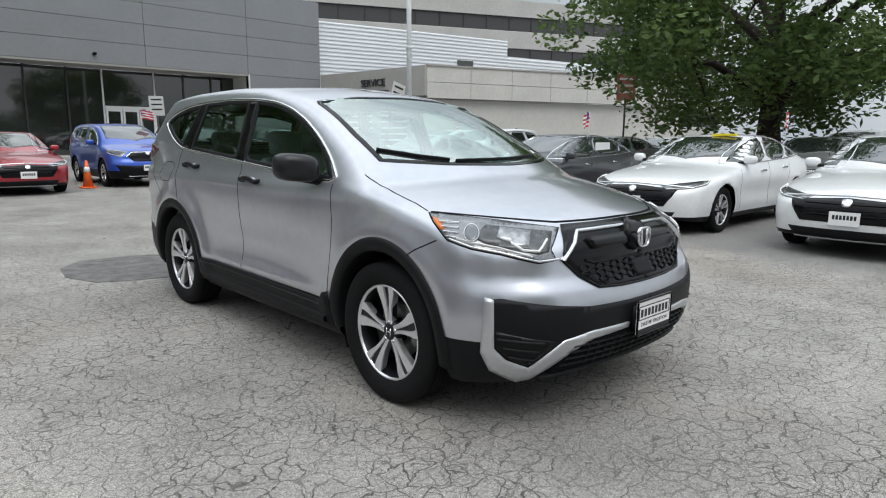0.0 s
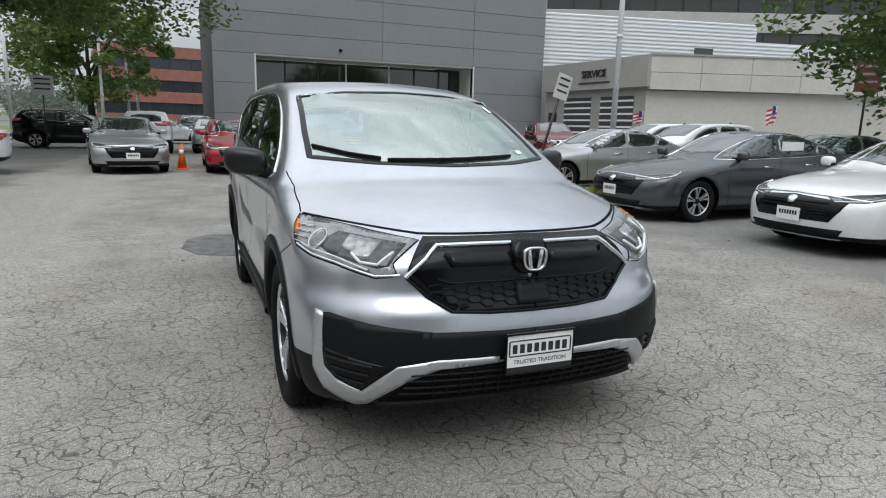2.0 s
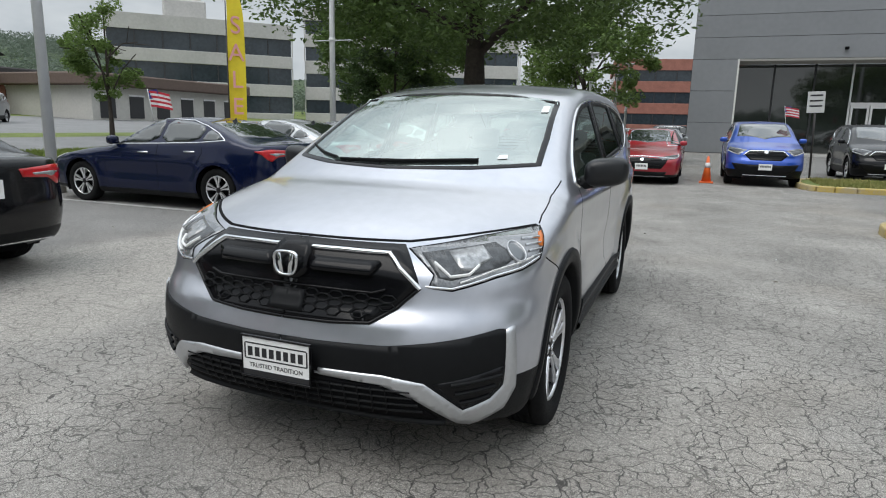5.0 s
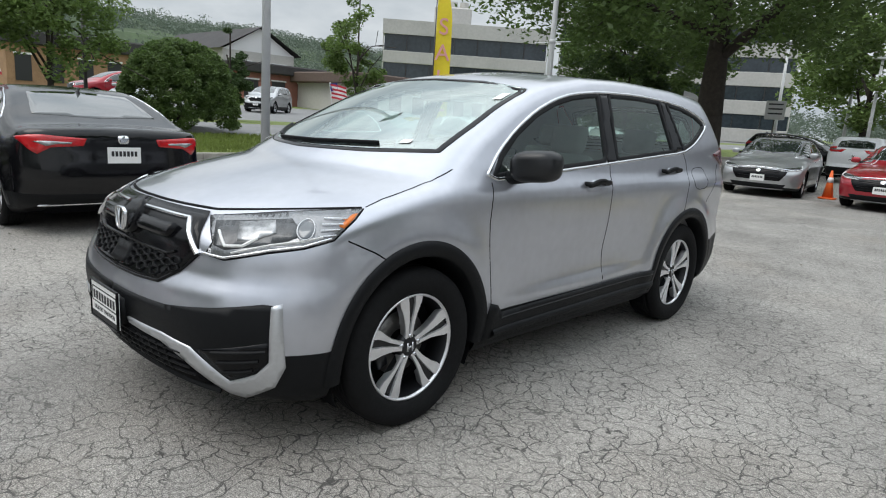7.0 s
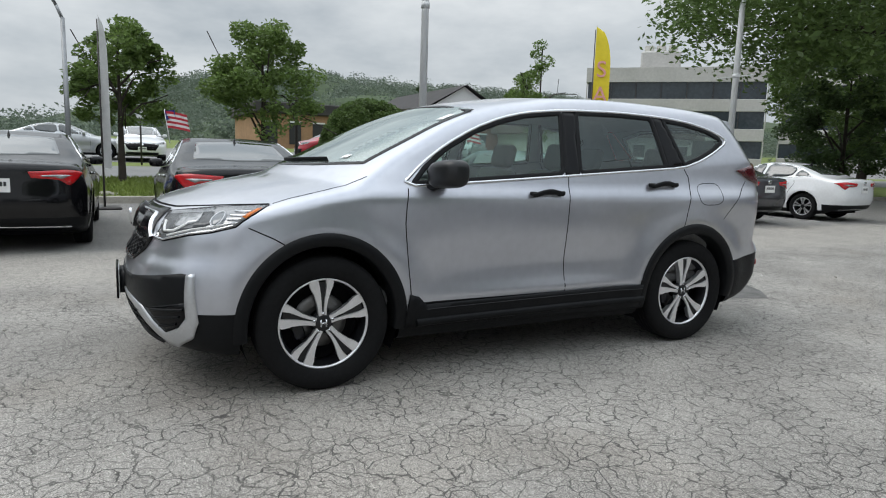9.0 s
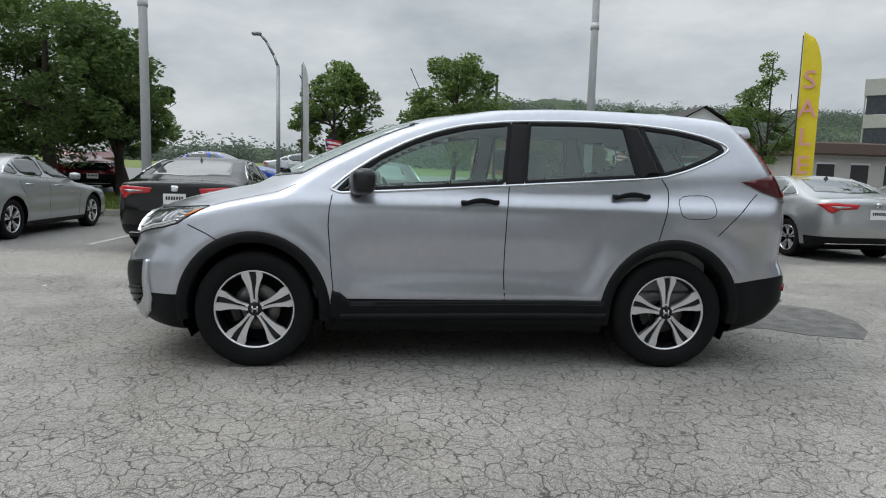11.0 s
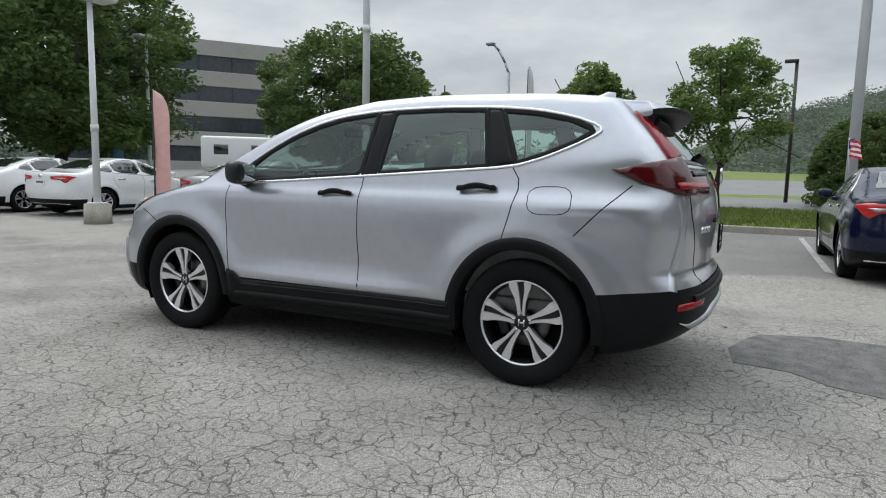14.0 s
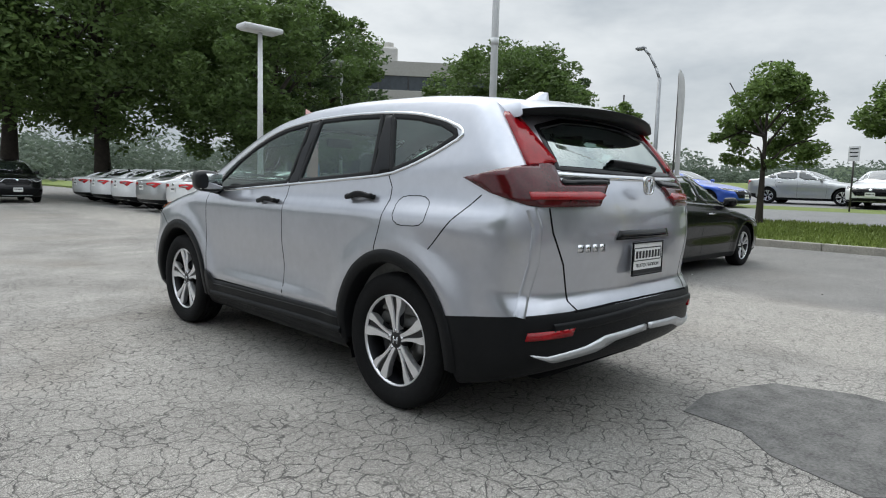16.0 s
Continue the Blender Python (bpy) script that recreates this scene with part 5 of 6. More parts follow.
for kind, colour, x, y, turn, z, label in (
        ("sedan", "silver", -27.0, -4.2, 178, 0.74, "silver sedan in the car park across the road"),
        ("sedan", "white", -26.5, -1.5, 90, 0.75, "white car in the car park across the road"),
        ("sedan", "blue", -21.5, -7.2, 175, 0.55, "blue hatchback on the road"),
        ("suv", "maroon", -17.2, -10.6, 120, 0.45, "dark red off-roader across the grass strip"),
        ("sedan", "silver", -27.5, 8.2, 60, 0.8, "silver sedan in the car park across the road"),
        ("suv", "red", -32.0, 8.8, 0, 0.9, "red SUV in the car park across the road"),
        ("suv", "silver", -34.0, 18.5, 40, 0.9, "silver SUV before the red building")):
    parked(kind, colour, x, y, turn, label, z, 1.0, "cars across the road")
for src in PATTERN.values():
    for o in (*src.children_recursive, src):
        bpy.data.objects.remove(o)


# ---- ground ----
def terrain():
    """One sheet: flat lot, rising beyond the kerb to the road and on to wooded hills."""
    rise = curve((-300, 26), (-190, 22), (-140, 13), (-90, 3.5), (-60, 1.9), (-35, 1.0), (-25, 0.7), (-21.2, 0.62), (-16.0, 0.42), (-14, 0.24), (-12.62, 0.10), (-12.6, -0.06), (-12.0, 0.0), (-8.0, 0.0), (300, 0.0))
    xs = sorted(set(np.concatenate([np.linspace(-300, -60, 25), np.linspace(-60, -26, 18), np.linspace(-26, -12.9, 40), [-12.62, -12.6, -12.0, -11.0], np.linspace(-9, 60, 24), np.linspace(60, 300, 12)]).round(3)))
    ys = sorted(set(np.concatenate([np.linspace(-300, -60, 13), np.linspace(-60, 80, 57), np.linspace(80, 300, 12)]).round(3)))
    v = [(x, y, float(rise(x)) * (1 if x > -75 else max(0.25, min(1.0, 0.6 + y / 60))) + (0.6 * noise.noise((x * 0.03, y * 0.03, 3)) * max(0, min(1, (-x - 60) / 60)) * 10 if x < -60 else 0)) for x in xs for y in ys]
    k = len(ys)
    bm = from_faces(v, [(i * k + j, (i + 1) * k + j, (i + 1) * k + j + 1, i * k + j + 1) for i in range(len(xs) - 1) for j in range(k - 1)])
    for f in bm.faces:
        c = f.calc_center_median()
        f.material_index = 0 if c.x > -12.6 else 1 if c.x > -15.9 else 2 if c.x > -21.1 else 1 if c.x > -24.0 else 2 if c.x > -44 else 3 if c.x < -75 else 1
    return tagged(link("ground", bm, [TARMAC, LAWN, ROAD, FOREST_FLOOR], smooth=False), "cracked grey asphalt lot with grass strips and road", "ground", kind="structure"), rise


ROAD = material("road_asphalt", (0.20, 0.20, 0.20), 0.88, vary=0.15, scale=0.8, bump=0.3)
FOREST_FLOOR = material("wooded_hill", (0.045, 0.07, 0.03), 0.95, vary=0.4, scale=0.1)
ground, RISE = terrain()


def slab(name, pts, z0, z1, mat, label, category, kind="structure", bevel=0.0):
    v = [(x, y, z0) for x, y in pts] + [(x, y, z1) for x, y in pts]
    k = len(pts)
    bm = from_faces(v, [tuple(range(k - 1, -1, -1)), tuple(range(k, 2 * k))] + [(i, (i + 1) % k, k + (i + 1) % k, k + i) for i in range(k)])
    bmesh.ops.recalc_face_normals(bm, faces=bm.faces)
    return tagged(link(name, bm, mat, smooth=False), label, category, kind=kind)


slab("asphalt_patch", [(-0.28, 2.42), (-0.65, 2.38), (-1.0, 2.48), (-1.22, 2.58), (-1.38, 3.0), (-1.32, 3.5), (-1.05, 3.85), (-0.5, 3.78), (-0.15, 3.6), (0.12, 3.35), (-0.02, 2.95), (-0.22, 2.75)], -0.05, 0.004, PATCH, "dark smooth patch in the cracked asphalt", "asphalt")
for i in range(22):  # kerb along the grass
    y = -44 + i * 4
    b = block(-12.62, -12.44, y + 0.01, y + 3.99, -0.1, 0.13, 0.02, 2)
    tagged(link("kerb", b, KERB, smooth=False), "weathered concrete kerb beside the grass strip", "kerb", "kerb stones", "structure")


def blades(n, area, h, seed, mat, name, label, base=None):
    """Short grass as many thin blades."""
    rng = np.random.RandomState(seed)
    v, f = [], []
    for i in range(n):
        x, y = rng.uniform(*area[0]), rng.uniform(*area[1])
        z = base if base is not None else float(RISE(x))
        a, hh = rng.uniform(0, 6.28), h * rng.uniform(0.5, 1.2)
        dx, dy, lx, ly = 0.02 * math.cos(a), 0.02 * math.sin(a), rng.normal(0, 0.025), rng.normal(0, 0.025)
        v += [(x - dx, y - dy, z - 0.01), (x + dx, y + dy, z - 0.01), (x + lx, y + ly, z + hh)]
        f.append((3 * i, 3 * i + 1, 3 * i + 2))
    me = bpy.data.meshes.new(name)
    me.from_pydata(v, [], f)
    me.materials.append(mat)
    return tagged(new(name, me), label, "grass", kind="stuff")


GRASS = material("grass_blades", (0.20, 0.26, 0.05), 0.8, second=(0.13, 0.17, 0.035), scale=0.7)
DRY_GRASS = material("dry_grass_blades", (0.30, 0.27, 0.10), 0.85, second=(0.14, 0.17, 0.04), scale=2)
blades(42000, ((-15.9, -12.7), (-16, 12)), 0.09, 3, GRASS, "grass", "mown green grass on the roadside strip")


def island(name, pts, label):
    """A kerbed island: yellow kerb stones round a grassy top."""
    line = rounded(pts, 2)
    top = slab(name, shrink(line, 0.1), -0.05, 0.11, LAWN, label, "traffic island")
    loop = resample(line, 0.9)
    for a, b in zip(loop, np.roll(loop, -1, 0)):
        mid, d = (a + b) / 2, b - a
        k = block(-np.linalg.norm(d) / 2 + 0.004, np.linalg.norm(d) / 2 - 0.004, -0.08, 0.08, -0.05, 0.14, 0.03, 2)
        bmesh.ops.transform(k, matrix=Matrix.Translation((*mid, 0)) @ Matrix.Rotation(math.atan2(d[1], d[0]), 4, "Z"), verts=k.verts)
        part("kerb", k, KERB_YELLOW, top, smooth=False)
    return top


island("island", [(4.0, 5.7), (5.2, 5.3), (9.8, 5.4), (9.8, 7.2), (5.2, 7.5), (4.1, 6.9)], "grassy island with a worn yellow kerb")
blades(5000, ((4.4, 9.6), (5.6, 7.2)), 0.10, 5, DRY_GRASS, "grass", "dry patchy grass on the kerb island", 0.11)
island("island", [(4.2, 13.5), (7.0, 13.5), (7.4, 14.4), (7.2, 16.6), (4.2, 16.6), (3.95, 14.4)], "grassy island with a yellow kerb under a black SUV")
blades(3000, ((4.4, 6.9), (13.8, 16.3)), 0.10, 6, DRY_GRASS, "grass", "patchy grass on the kerb island", 0.11)
LINE = material("worn_white_line", (0.5, 0.5, 0.48), 0.8, second=(0.25, 0.25, 0.25), scale=6)
for y in (3.4, 6.6, 9.7, 13.0, -5.3, -10.6):
    slab("bay_line", [(-11.5, y), (-5.6, y), (-5.6, y + 0.1), (-11.5, y + 0.1)], -0.02, 0.004, LINE, "worn white parking bay line", "road marking")

# ---- buildings ----
PANEL = material("grey_metal_panel", (0.225, 0.233, 0.245), 0.5, 0.1, vary=0.06, scale=0.4, rand=0.05)
JOINT = material("panel_joint", (0.04, 0.042, 0.046), 0.7)
REVEAL = material("pale_reveal", (0.66, 0.66, 0.63), 0.6, vary=0.05)
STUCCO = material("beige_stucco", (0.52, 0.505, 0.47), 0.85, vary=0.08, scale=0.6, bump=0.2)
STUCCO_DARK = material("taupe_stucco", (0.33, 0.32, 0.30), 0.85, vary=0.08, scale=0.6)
CORR = material("white_ribbed_metal", (0.78, 0.80, 0.82), 0.45, 0.2, vary=0.05)
PANE = material("showroom_glass", (0.02, 0.024, 0.022), 0.04, spec=0.8, coat=0.6)
FRAME = material("white_frame", (0.75, 0.75, 0.75), 0.45)
MULLION = material("dark_mullion", (0.03, 0.03, 0.033), 0.4)
# dark for the shutters, and for the painted shade in the garage decks
SHUTTER_DECK_SHADE = material("shutter_and_deck_shade", (0.05, 0.05, 0.05), 0.5)
BRICK = material("tan_brick", (0.32, 0.19, 0.11), 0.9, vary=0.2, scale=1.5, rand=0.1)
RED_WALL = material("red_brick", (0.30, 0.13, 0.10), 0.9, vary=0.2, scale=1.2)
ROOF = material("dark_roof", (0.045, 0.042, 0.042), 0.85, vary=0.2, scale=0.7)
CONCRETE = material("pale_concrete", (0.46, 0.45, 0.43), 0.8, vary=0.1, scale=0.4)
BAND_GLASS = material("office_glass", (0.035, 0.045, 0.055), 0.12, vary=0.3, scale=0.3)


def showroom():
    b = thing("showroom", "dark grey panelled car showroom with a wide glazed recess", "building")
    x0, x1, y0, h = 0.7, 25.0, 40.0, 11.5
    rx0, rx1, rz, deep = 3.4, 19.0, 5.75, 2.6
    part("wall", join(block(x0, rx0, y0 + 0.05, y0 + 0.4, 0, h), block(rx1, x1, y0 + 0.05, y0 + 0.4, 0, h), block(rx0, rx1, y0 + 0.05, y0 + 0.4, rz, h), block(x0, x0 + 0.3, y0 + 0.4, y0 + 22, 0, h), block(x1 - 0.3, x1, y0 + 0.4, y0 + 22, 0, h)), JOINT, b, smooth=False)
    part("roof", block(x0, x1, y0 + 0.4, y0 + 22, h - 0.3, h - 0.05), ROOF, b, smooth=False)
    rows = [0.02, 1.9, 3.85, 5.75, 7.05, 8.35, 9.65, 11.5]
    for za, zb in zip(rows[:-1], rows[1:]):
        cols = [x0, 12.0, 18.99, x1] if za > 5.7 else [x0, rx0]
        spans = list(zip(cols[:-1], cols[1:])) + ([] if za > 5.7 else [(rx1, x1)])
        for a, c in spans:
            part("wall_panel", block(a + 0.012, c - 0.012, y0, y0 + 0.06, za + 0.012, zb - 0.012, 0.008), PANEL, b, smooth=False)
    for x, s in ((rx0, -1), (rx1, 1)):
        part("reveal", block(min(x, x + s * 0.1), max(x, x + s * 0.1), y0 - 0.04, y0 + deep, 0, rz), REVEAL, b, smooth=False)
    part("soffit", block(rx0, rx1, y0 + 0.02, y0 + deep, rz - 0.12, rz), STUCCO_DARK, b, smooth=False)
    part("floor_step", block(rx0, rx1, y0 - 0.5, y0 + deep + 8, 0, 0.12), CONCRETE, b, smooth=False)
    g = y0 + deep - 0.2
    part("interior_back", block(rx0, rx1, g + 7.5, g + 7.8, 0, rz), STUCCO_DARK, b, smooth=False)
    xs = [rx0, 5.6, 7.9, 9.95, 13.2, 15.2, 17.2, rx1]
    for i, (a, c) in enumerate(zip(xs[:-1], xs[1:])):
        door = i == 3
        win = part("window", block(a + 0.05, c - 0.05, g, g + 0.03, 3.3 if door else 0.15, rz - 0.15), PANE, b, "dark reflecting showroom pane", False)
        part("mullion", block(a - 0.05, a + 0.05, g - 0.08, g + 0.08, 0, rz - 0.12), FRAME if i in (3, 4) else MULLION, win, smooth=False)
    a, c = 9.95, 13.2
    part("door_header", block(a, c, g - 0.08, g + 0.05, 3.12, 3.3), FRAME, b, smooth=False)
    for i in range(3):
        l, r = a + 0.1 + i * 1.05, a + 0.1 + i * 1.05 + 1.0
        d = part("door", block(l + 0.12, r - 0.12, g - 0.02, g + 0.02, 0.25, 2.95), PANE, b, "white-framed glass door", False)
        part("door_frame", join(block(l, l + 0.12, g - 0.07, g + 0.05, 0.12, 3.12), block(r - 0.12, r, g - 0.07, g + 0.05, 0.12, 3.12), block(l + 0.12, r - 0.12, g - 0.07, g + 0.05, 2.95, 3.12), block(l + 0.12, r - 0.12, g - 0.07, g + 0.05, 0.12, 0.27)), FRAME, d, smooth=False)
    part("wall_lamp", block(8.9, 9.1, y0 - 0.2, y0, 6.2, 6.35, 0.02), DARK, b)


def service_building():
    b = thing("service_building", "beige stucco service building with striped shutters", "building")
    p, q, r = Vector((24.8, 39.0, 0)), Vector((25.6, 28.4, 0)), Vector((47.0, 21.4, 0))

    def wall(a, c, s0, s1, z0, z1, out, thick, name, mat, label=""):
        d = (c - a).normalized()
        n = Vector((d.y, -d.x, 0))
        bm = block(s0, s1, -out, thick, z0, z1)
        m = Matrix((( d.x, -n.x, 0, a.x), (d.y, -n.y, 0, a.y), (0, 0, 1, 0), (0, 0, 0, 1)))
        bmesh.ops.transform(bm, matrix=m, verts=bm.verts)
        bmesh.ops.recalc_face_normals(bm, faces=bm.faces)
        return part(name, bm, mat, b, label, False)
    la, lb = (q - p).length, (r - q).length
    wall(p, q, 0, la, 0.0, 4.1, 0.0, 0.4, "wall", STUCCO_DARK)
    wall(q, r, 0, lb, 0.0, 3.9, 0.0, 0.4, "wall", STUCCO)
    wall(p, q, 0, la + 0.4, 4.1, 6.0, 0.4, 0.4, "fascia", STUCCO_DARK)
    n = 7
    for i in range(n):
        wall(q, r, lb * i / n + 0.015, lb * (i + 1) / n - 0.015, 3.95, 4.95, 0.45, 0.3, "fascia_panel", STUCCO)
        wall(q, r, lb * i / n + 0.015, lb * (i + 1) / n - 0.015, 4.98, 6.0, 0.43, 0.3, "fascia_panel", STUCCO)
    wall(q, r, 0, lb, 5.98, 6.08, 0.5, 0.5, "coping", STUCCO_DARK)
    for s0, s1 in ((2.4, 5.4), (6.4, 9.6)):
        sh = wall(p, q, s0, s1, 0.0, 3.6, 0.03, 0.1, "shutter", SHUTTER_DECK_SHADE)
        for k in range(8):
            bm = wall(p, q, s0, s1, 0.3 + k * 0.42, 0.42 + k * 0.42, 0.05, 0.1, "shutter_slat", FRAME)
    wall(p, q, 0.5, 1.5, 0.0, 2.6, 0.04, 0.1, "service_door", MULLION)
    d = (q - p).normalized()
    nrm = Vector((d.y, -d.x, 0))
    rot = Matrix(((d.x, 0, nrm.x, 0), (d.y, 0, nrm.y, 0), (0, 1, 0, 0), (0, 0, 0, 1)))
    bar_text("SERVICE", 0.7, "sign_letters", MULLION, b, Matrix.Translation(p + d * 6.0 + nrm * 0.46 + Vector((0, 0, 5.1))) @ rot, 0.04)
    wall(p, q, 4.4, 7.6, 4.5, 4.58, 0.46, 0.0, "sign_rail", MULLION)
    part("roof", from_faces([(24.8, 39, 5.9), (25.6, 28.4, 5.9), (47, 21.4, 5.9), (60, 45, 5.9)], [(0, 1, 2, 3)]), ROOF, b, smooth=False)
    # white ribbed upper storey
    up = thing("workshop_hall", "white ribbed metal workshop hall behind the service wing", "building")
    for (xa, ya), (xb, yb), h in (((25.2, 40.6), (43.5, 37.0), 10.3), ((43.5, 37.0), (64.0, 33.0), 8.9)):
        a, c = Vector((xa, ya, 0)), Vector((xb, yb, 0))
        d = (c - a).normalized()
        nrm = Vector((d.y, -d.x, 0))
        L = (c - a).length
        m = Matrix(((d.x, -nrm.x, 0, a.x), (d.y, -nrm.y, 0, a.y), (0, 0, 1, 0), (0, 0, 0, 1)))
        bits = [block(0, L, 0.0, 0.4, 0, h)]
        bm = join(*bits)
        bmesh.ops.transform(bm, matrix=m, verts=bm.verts)
        part("wall", bm, CORR, up, smooth=False)
        z = 5.6
        while z < h - 0.1:
            rib = block(0, L, -0.05, 0.02, z, z + 0.16, 0.03)
            bmesh.ops.transform(rib, matrix=m, verts=rib.verts)
            part("rib", rib, CORR, up, smooth=False)
            z += 0.3
        w = block(L * 0.70, L * 0.70 + 1.7, -0.08, 0.02, 6.6, 8.2)
        bmesh.ops.transform(w, matrix=m, verts=w.verts)
        part("window", w, PANE, up, smooth=False)


def office(name, label, a, c, floors, fh, z0, wall, glass_mat, depth=14, plain=0.5, plant=False):
    """A block with ribbon windows along the line from a to c."""
    b = thing(name, label, "building")
    A, C = Vector((*a, 0)), Vector((*c, 0))
    d = (C - A).normalized()
    n = Vector((d.y, -d.x, 0))
    L = (C - A).length
    m = Matrix(((d.x, -n.x, 0, A.x), (d.y, -n.y, 0, A.y), (0, 0, 1, 0), (0, 0, 0, 1)))

    def put(name, bm, mat):
        bmesh.ops.transform(bm, matrix=m, verts=bm.verts)
        bmesh.ops.recalc_face_normals(bm, faces=bm.faces)
        return part(name, bm, mat, b, smooth=False)
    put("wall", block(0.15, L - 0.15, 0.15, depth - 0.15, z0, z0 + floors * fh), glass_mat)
    for i in range(floors):
        put("spandrel", block(0, L, 0, depth, z0 + i * fh, z0 + i * fh + fh * plain, 0.05), wall)
    put("roof", block(-0.1, L + 0.1, -0.1, depth + 0.1, z0 + floors * fh, z0 + floors * fh + fh * 0.5), wall)
    k = max(4, int(L / 3))
    for i in range(k + 1):
        for j in range(floors):
            put("mullion", block(L * i / k - 0.06, L * i / k + 0.06, 0.05, 0.2, z0 + j * fh + fh * plain, z0 + (j + 1) * fh), wall if i in (0, k) else MULLION)
    if plant:
        put("roof_plant", block(L * 0.3, L * 0.3 + 5, 3, 7, z0 + floors * fh + fh * 0.5, z0 + floors * fh + fh * 1.2, 0.2), CONCRETE)
        for q in range(3):
            put("roof_unit", rod((L * 0.3 + 1 + q * 1.5, 5, z0 + floors * fh + fh * 1.2), (L * 0.3 + 1 + q * 1.5, 5, z0 + floors * fh + fh * 1.45), 0.6), STUCCO)


showroom()
service_building()
# the solid dark core stands in for shade inside the open decks
office("parking_garage", "pale concrete parking garage with open decks", (38, 62), (92, 38), 4, 3.9, 1.0, CONCRETE, SHUTTER_DECK_SHADE, 20, 0.55)
office("red_office", "red brick office block with dark ribbon windows", (-12, 104), (7, 107), 3, 3.4, 0.4, RED_WALL, BAND_GLASS, 20, 0.5)
office("banded_office", "white and dark glass office block with banded floors", (-63.5, 52.5), (-48.5, 68), 3, 3.6, 0.8, CONCRETE, BAND_GLASS, 16, 0.42, True)
office("banded_office", "pale office block with ribbon windows behind the big tree", (-48, 70), (-22, 82), 4, 3.4, 0.8, CONCRETE, BAND_GLASS, 14, 0.5)
office("brown_office", "taupe office block with dark ribbon windows and rooftop plant", (-33.0, -56.0), (-50.5, -42.0), 4, 3.0, 0.5, STUCCO_DARK, BAND_GLASS, 14, 0.5, True)


def hall(name, label, x0, x1, y0, y1, z0, h, wall_mat, roof_mat, eave=0.5, openings=4, gable=0.0, dark=MULLION):
    """A low building whose front looks to +x: wall, roof band, door and window openings."""
    b = thing(name, label, "building")
    part("wall", block(x0, x1, y0, y1, z0 - 1, z0 + h), wall_mat, b, smooth=False)
    if gable:
        ym = (y0 + y1) / 2
        v = [(x, y, z) for x in (x0 - eave, x1 + eave) for y, z in ((y0 - eave, z0 + h - 0.1), (ym, z0 + h + gable), (y1 + eave, z0 + h - 0.1))]
        part("roof", from_faces(v, [(0, 1, 4, 3), (1, 2, 5, 4)]), roof_mat, b, smooth=False)
        part("gable", from_faces([(x1 + 0.02, y0, z0 + h - 0.1), (x1 + 0.02, y1, z0 + h - 0.1), (x1 + 0.02, ym, z0 + h + gable - 0.15)], [(0, 1, 2)]), FRAME, b, smooth=False)
    else:
        part("roof", block(x0 - eave, x1 + eave, y0 - eave, y1 + eave, z0 + h, z0 + h * 1.35, 0.1), roof_mat, b, smooth=False)
    w = (y1 - y0) / openings
    for i in range(openings):
        o = part("window", block(x1 - 0.1, x1 + 0.06, y0 + w * (i + 0.25), y0 + w * (i + 0.75), z0 + 0.3, z0 + h * 0.75), dark, b, smooth=False)
        part("window_frame", block(x1, x1 + 0.1, y0 + w * (i + 0.22), y0 + w * (i + 0.78), z0 + h * 0.75, z0 + h * 0.8), FRAME, o, smooth=False)


hall("brick_hall", "low tan brick hall with a dark flat roof", -66, -53, 8.5, 19.0, 1.7, 2.9, BRICK, ROOF, 0.4, 5)
hall("red_hall", "low red brick building with a row of doors", -60, -48.5, 24.0, 40.0, 1.7, 2.4, RED_WALL, ROOF, 0.6, 6)
hall("gabled_hall", "dark-roofed hall with a white gable", -66, -50.0, 23.5, 30.5, 1.7, 4.3, STUCCO, ROOF, 0.5, 2, 2.1)
hall("tan_bank", "low tan building with a brown roof band", -50, -39.5, 30.0, 46.0, 1.0, 2.6, STUCCO, material("brown_roof", (0.12, 0.085, 0.07), 0.8, vary=0.15), 0.8, 6)


# ---- trees ----
BARK = material("bark", (0.04, 0.032, 0.026), 0.95, vary=0.35, scale=6, bump=0.8, bump_scale=30)


def leaf_material(name, color, second, spread=0.3):
    m = material(name, color, 0.6, second=second, scale=0.5)
    nt = m.node_tree
    p = nt.nodes["Principled BSDF"]
    geo, hsv, rng = nt.nodes.new("ShaderNodeNewGeometry"), nt.nodes.new("ShaderNodeHueSaturation"), nt.nodes.new("ShaderNodeMapRange")
    rng.inputs["To Min"].default_value, rng.inputs["To Max"].default_value = 1 - spread, 1 + spread
    nt.links.new(geo.outputs["Random Per Island"], rng.inputs["Value"])
    nt.links.new(rng.outputs[0], hsv.inputs["Value"])
    old = p.inputs["Base Color"].links[0].from_socket
    nt.links.new(old, hsv.inputs["Color"])
    nt.links.new(hsv.outputs[0], p.inputs["Base Color"])
    thin, mix = nt.nodes.new("ShaderNodeBsdfTranslucent"), nt.nodes.new("ShaderNodeMixShader")
    nt.links.new(hsv.outputs[0], thin.inputs[0])
    mix.inputs[0].default_value = 0.42
    nt.links.new(p.outputs[0], mix.inputs[1])
    nt.links.new(thin.outputs[0], mix.inputs[2])
    nt.links.new(mix.outputs[0], nt.nodes["Material Output"].inputs[0])
    return m


LEAF = leaf_material("oak_leaves", (0.12, 0.185, 0.05), (0.075, 0.125, 0.034))
LEAF_LIGHT = leaf_material("young_leaves", (0.17, 0.25, 0.065), (0.11, 0.175, 0.045))
LEAF_DARK = leaf_material("conifer_leaves", (0.08, 0.13, 0.045), (0.05, 0.085, 0.03))


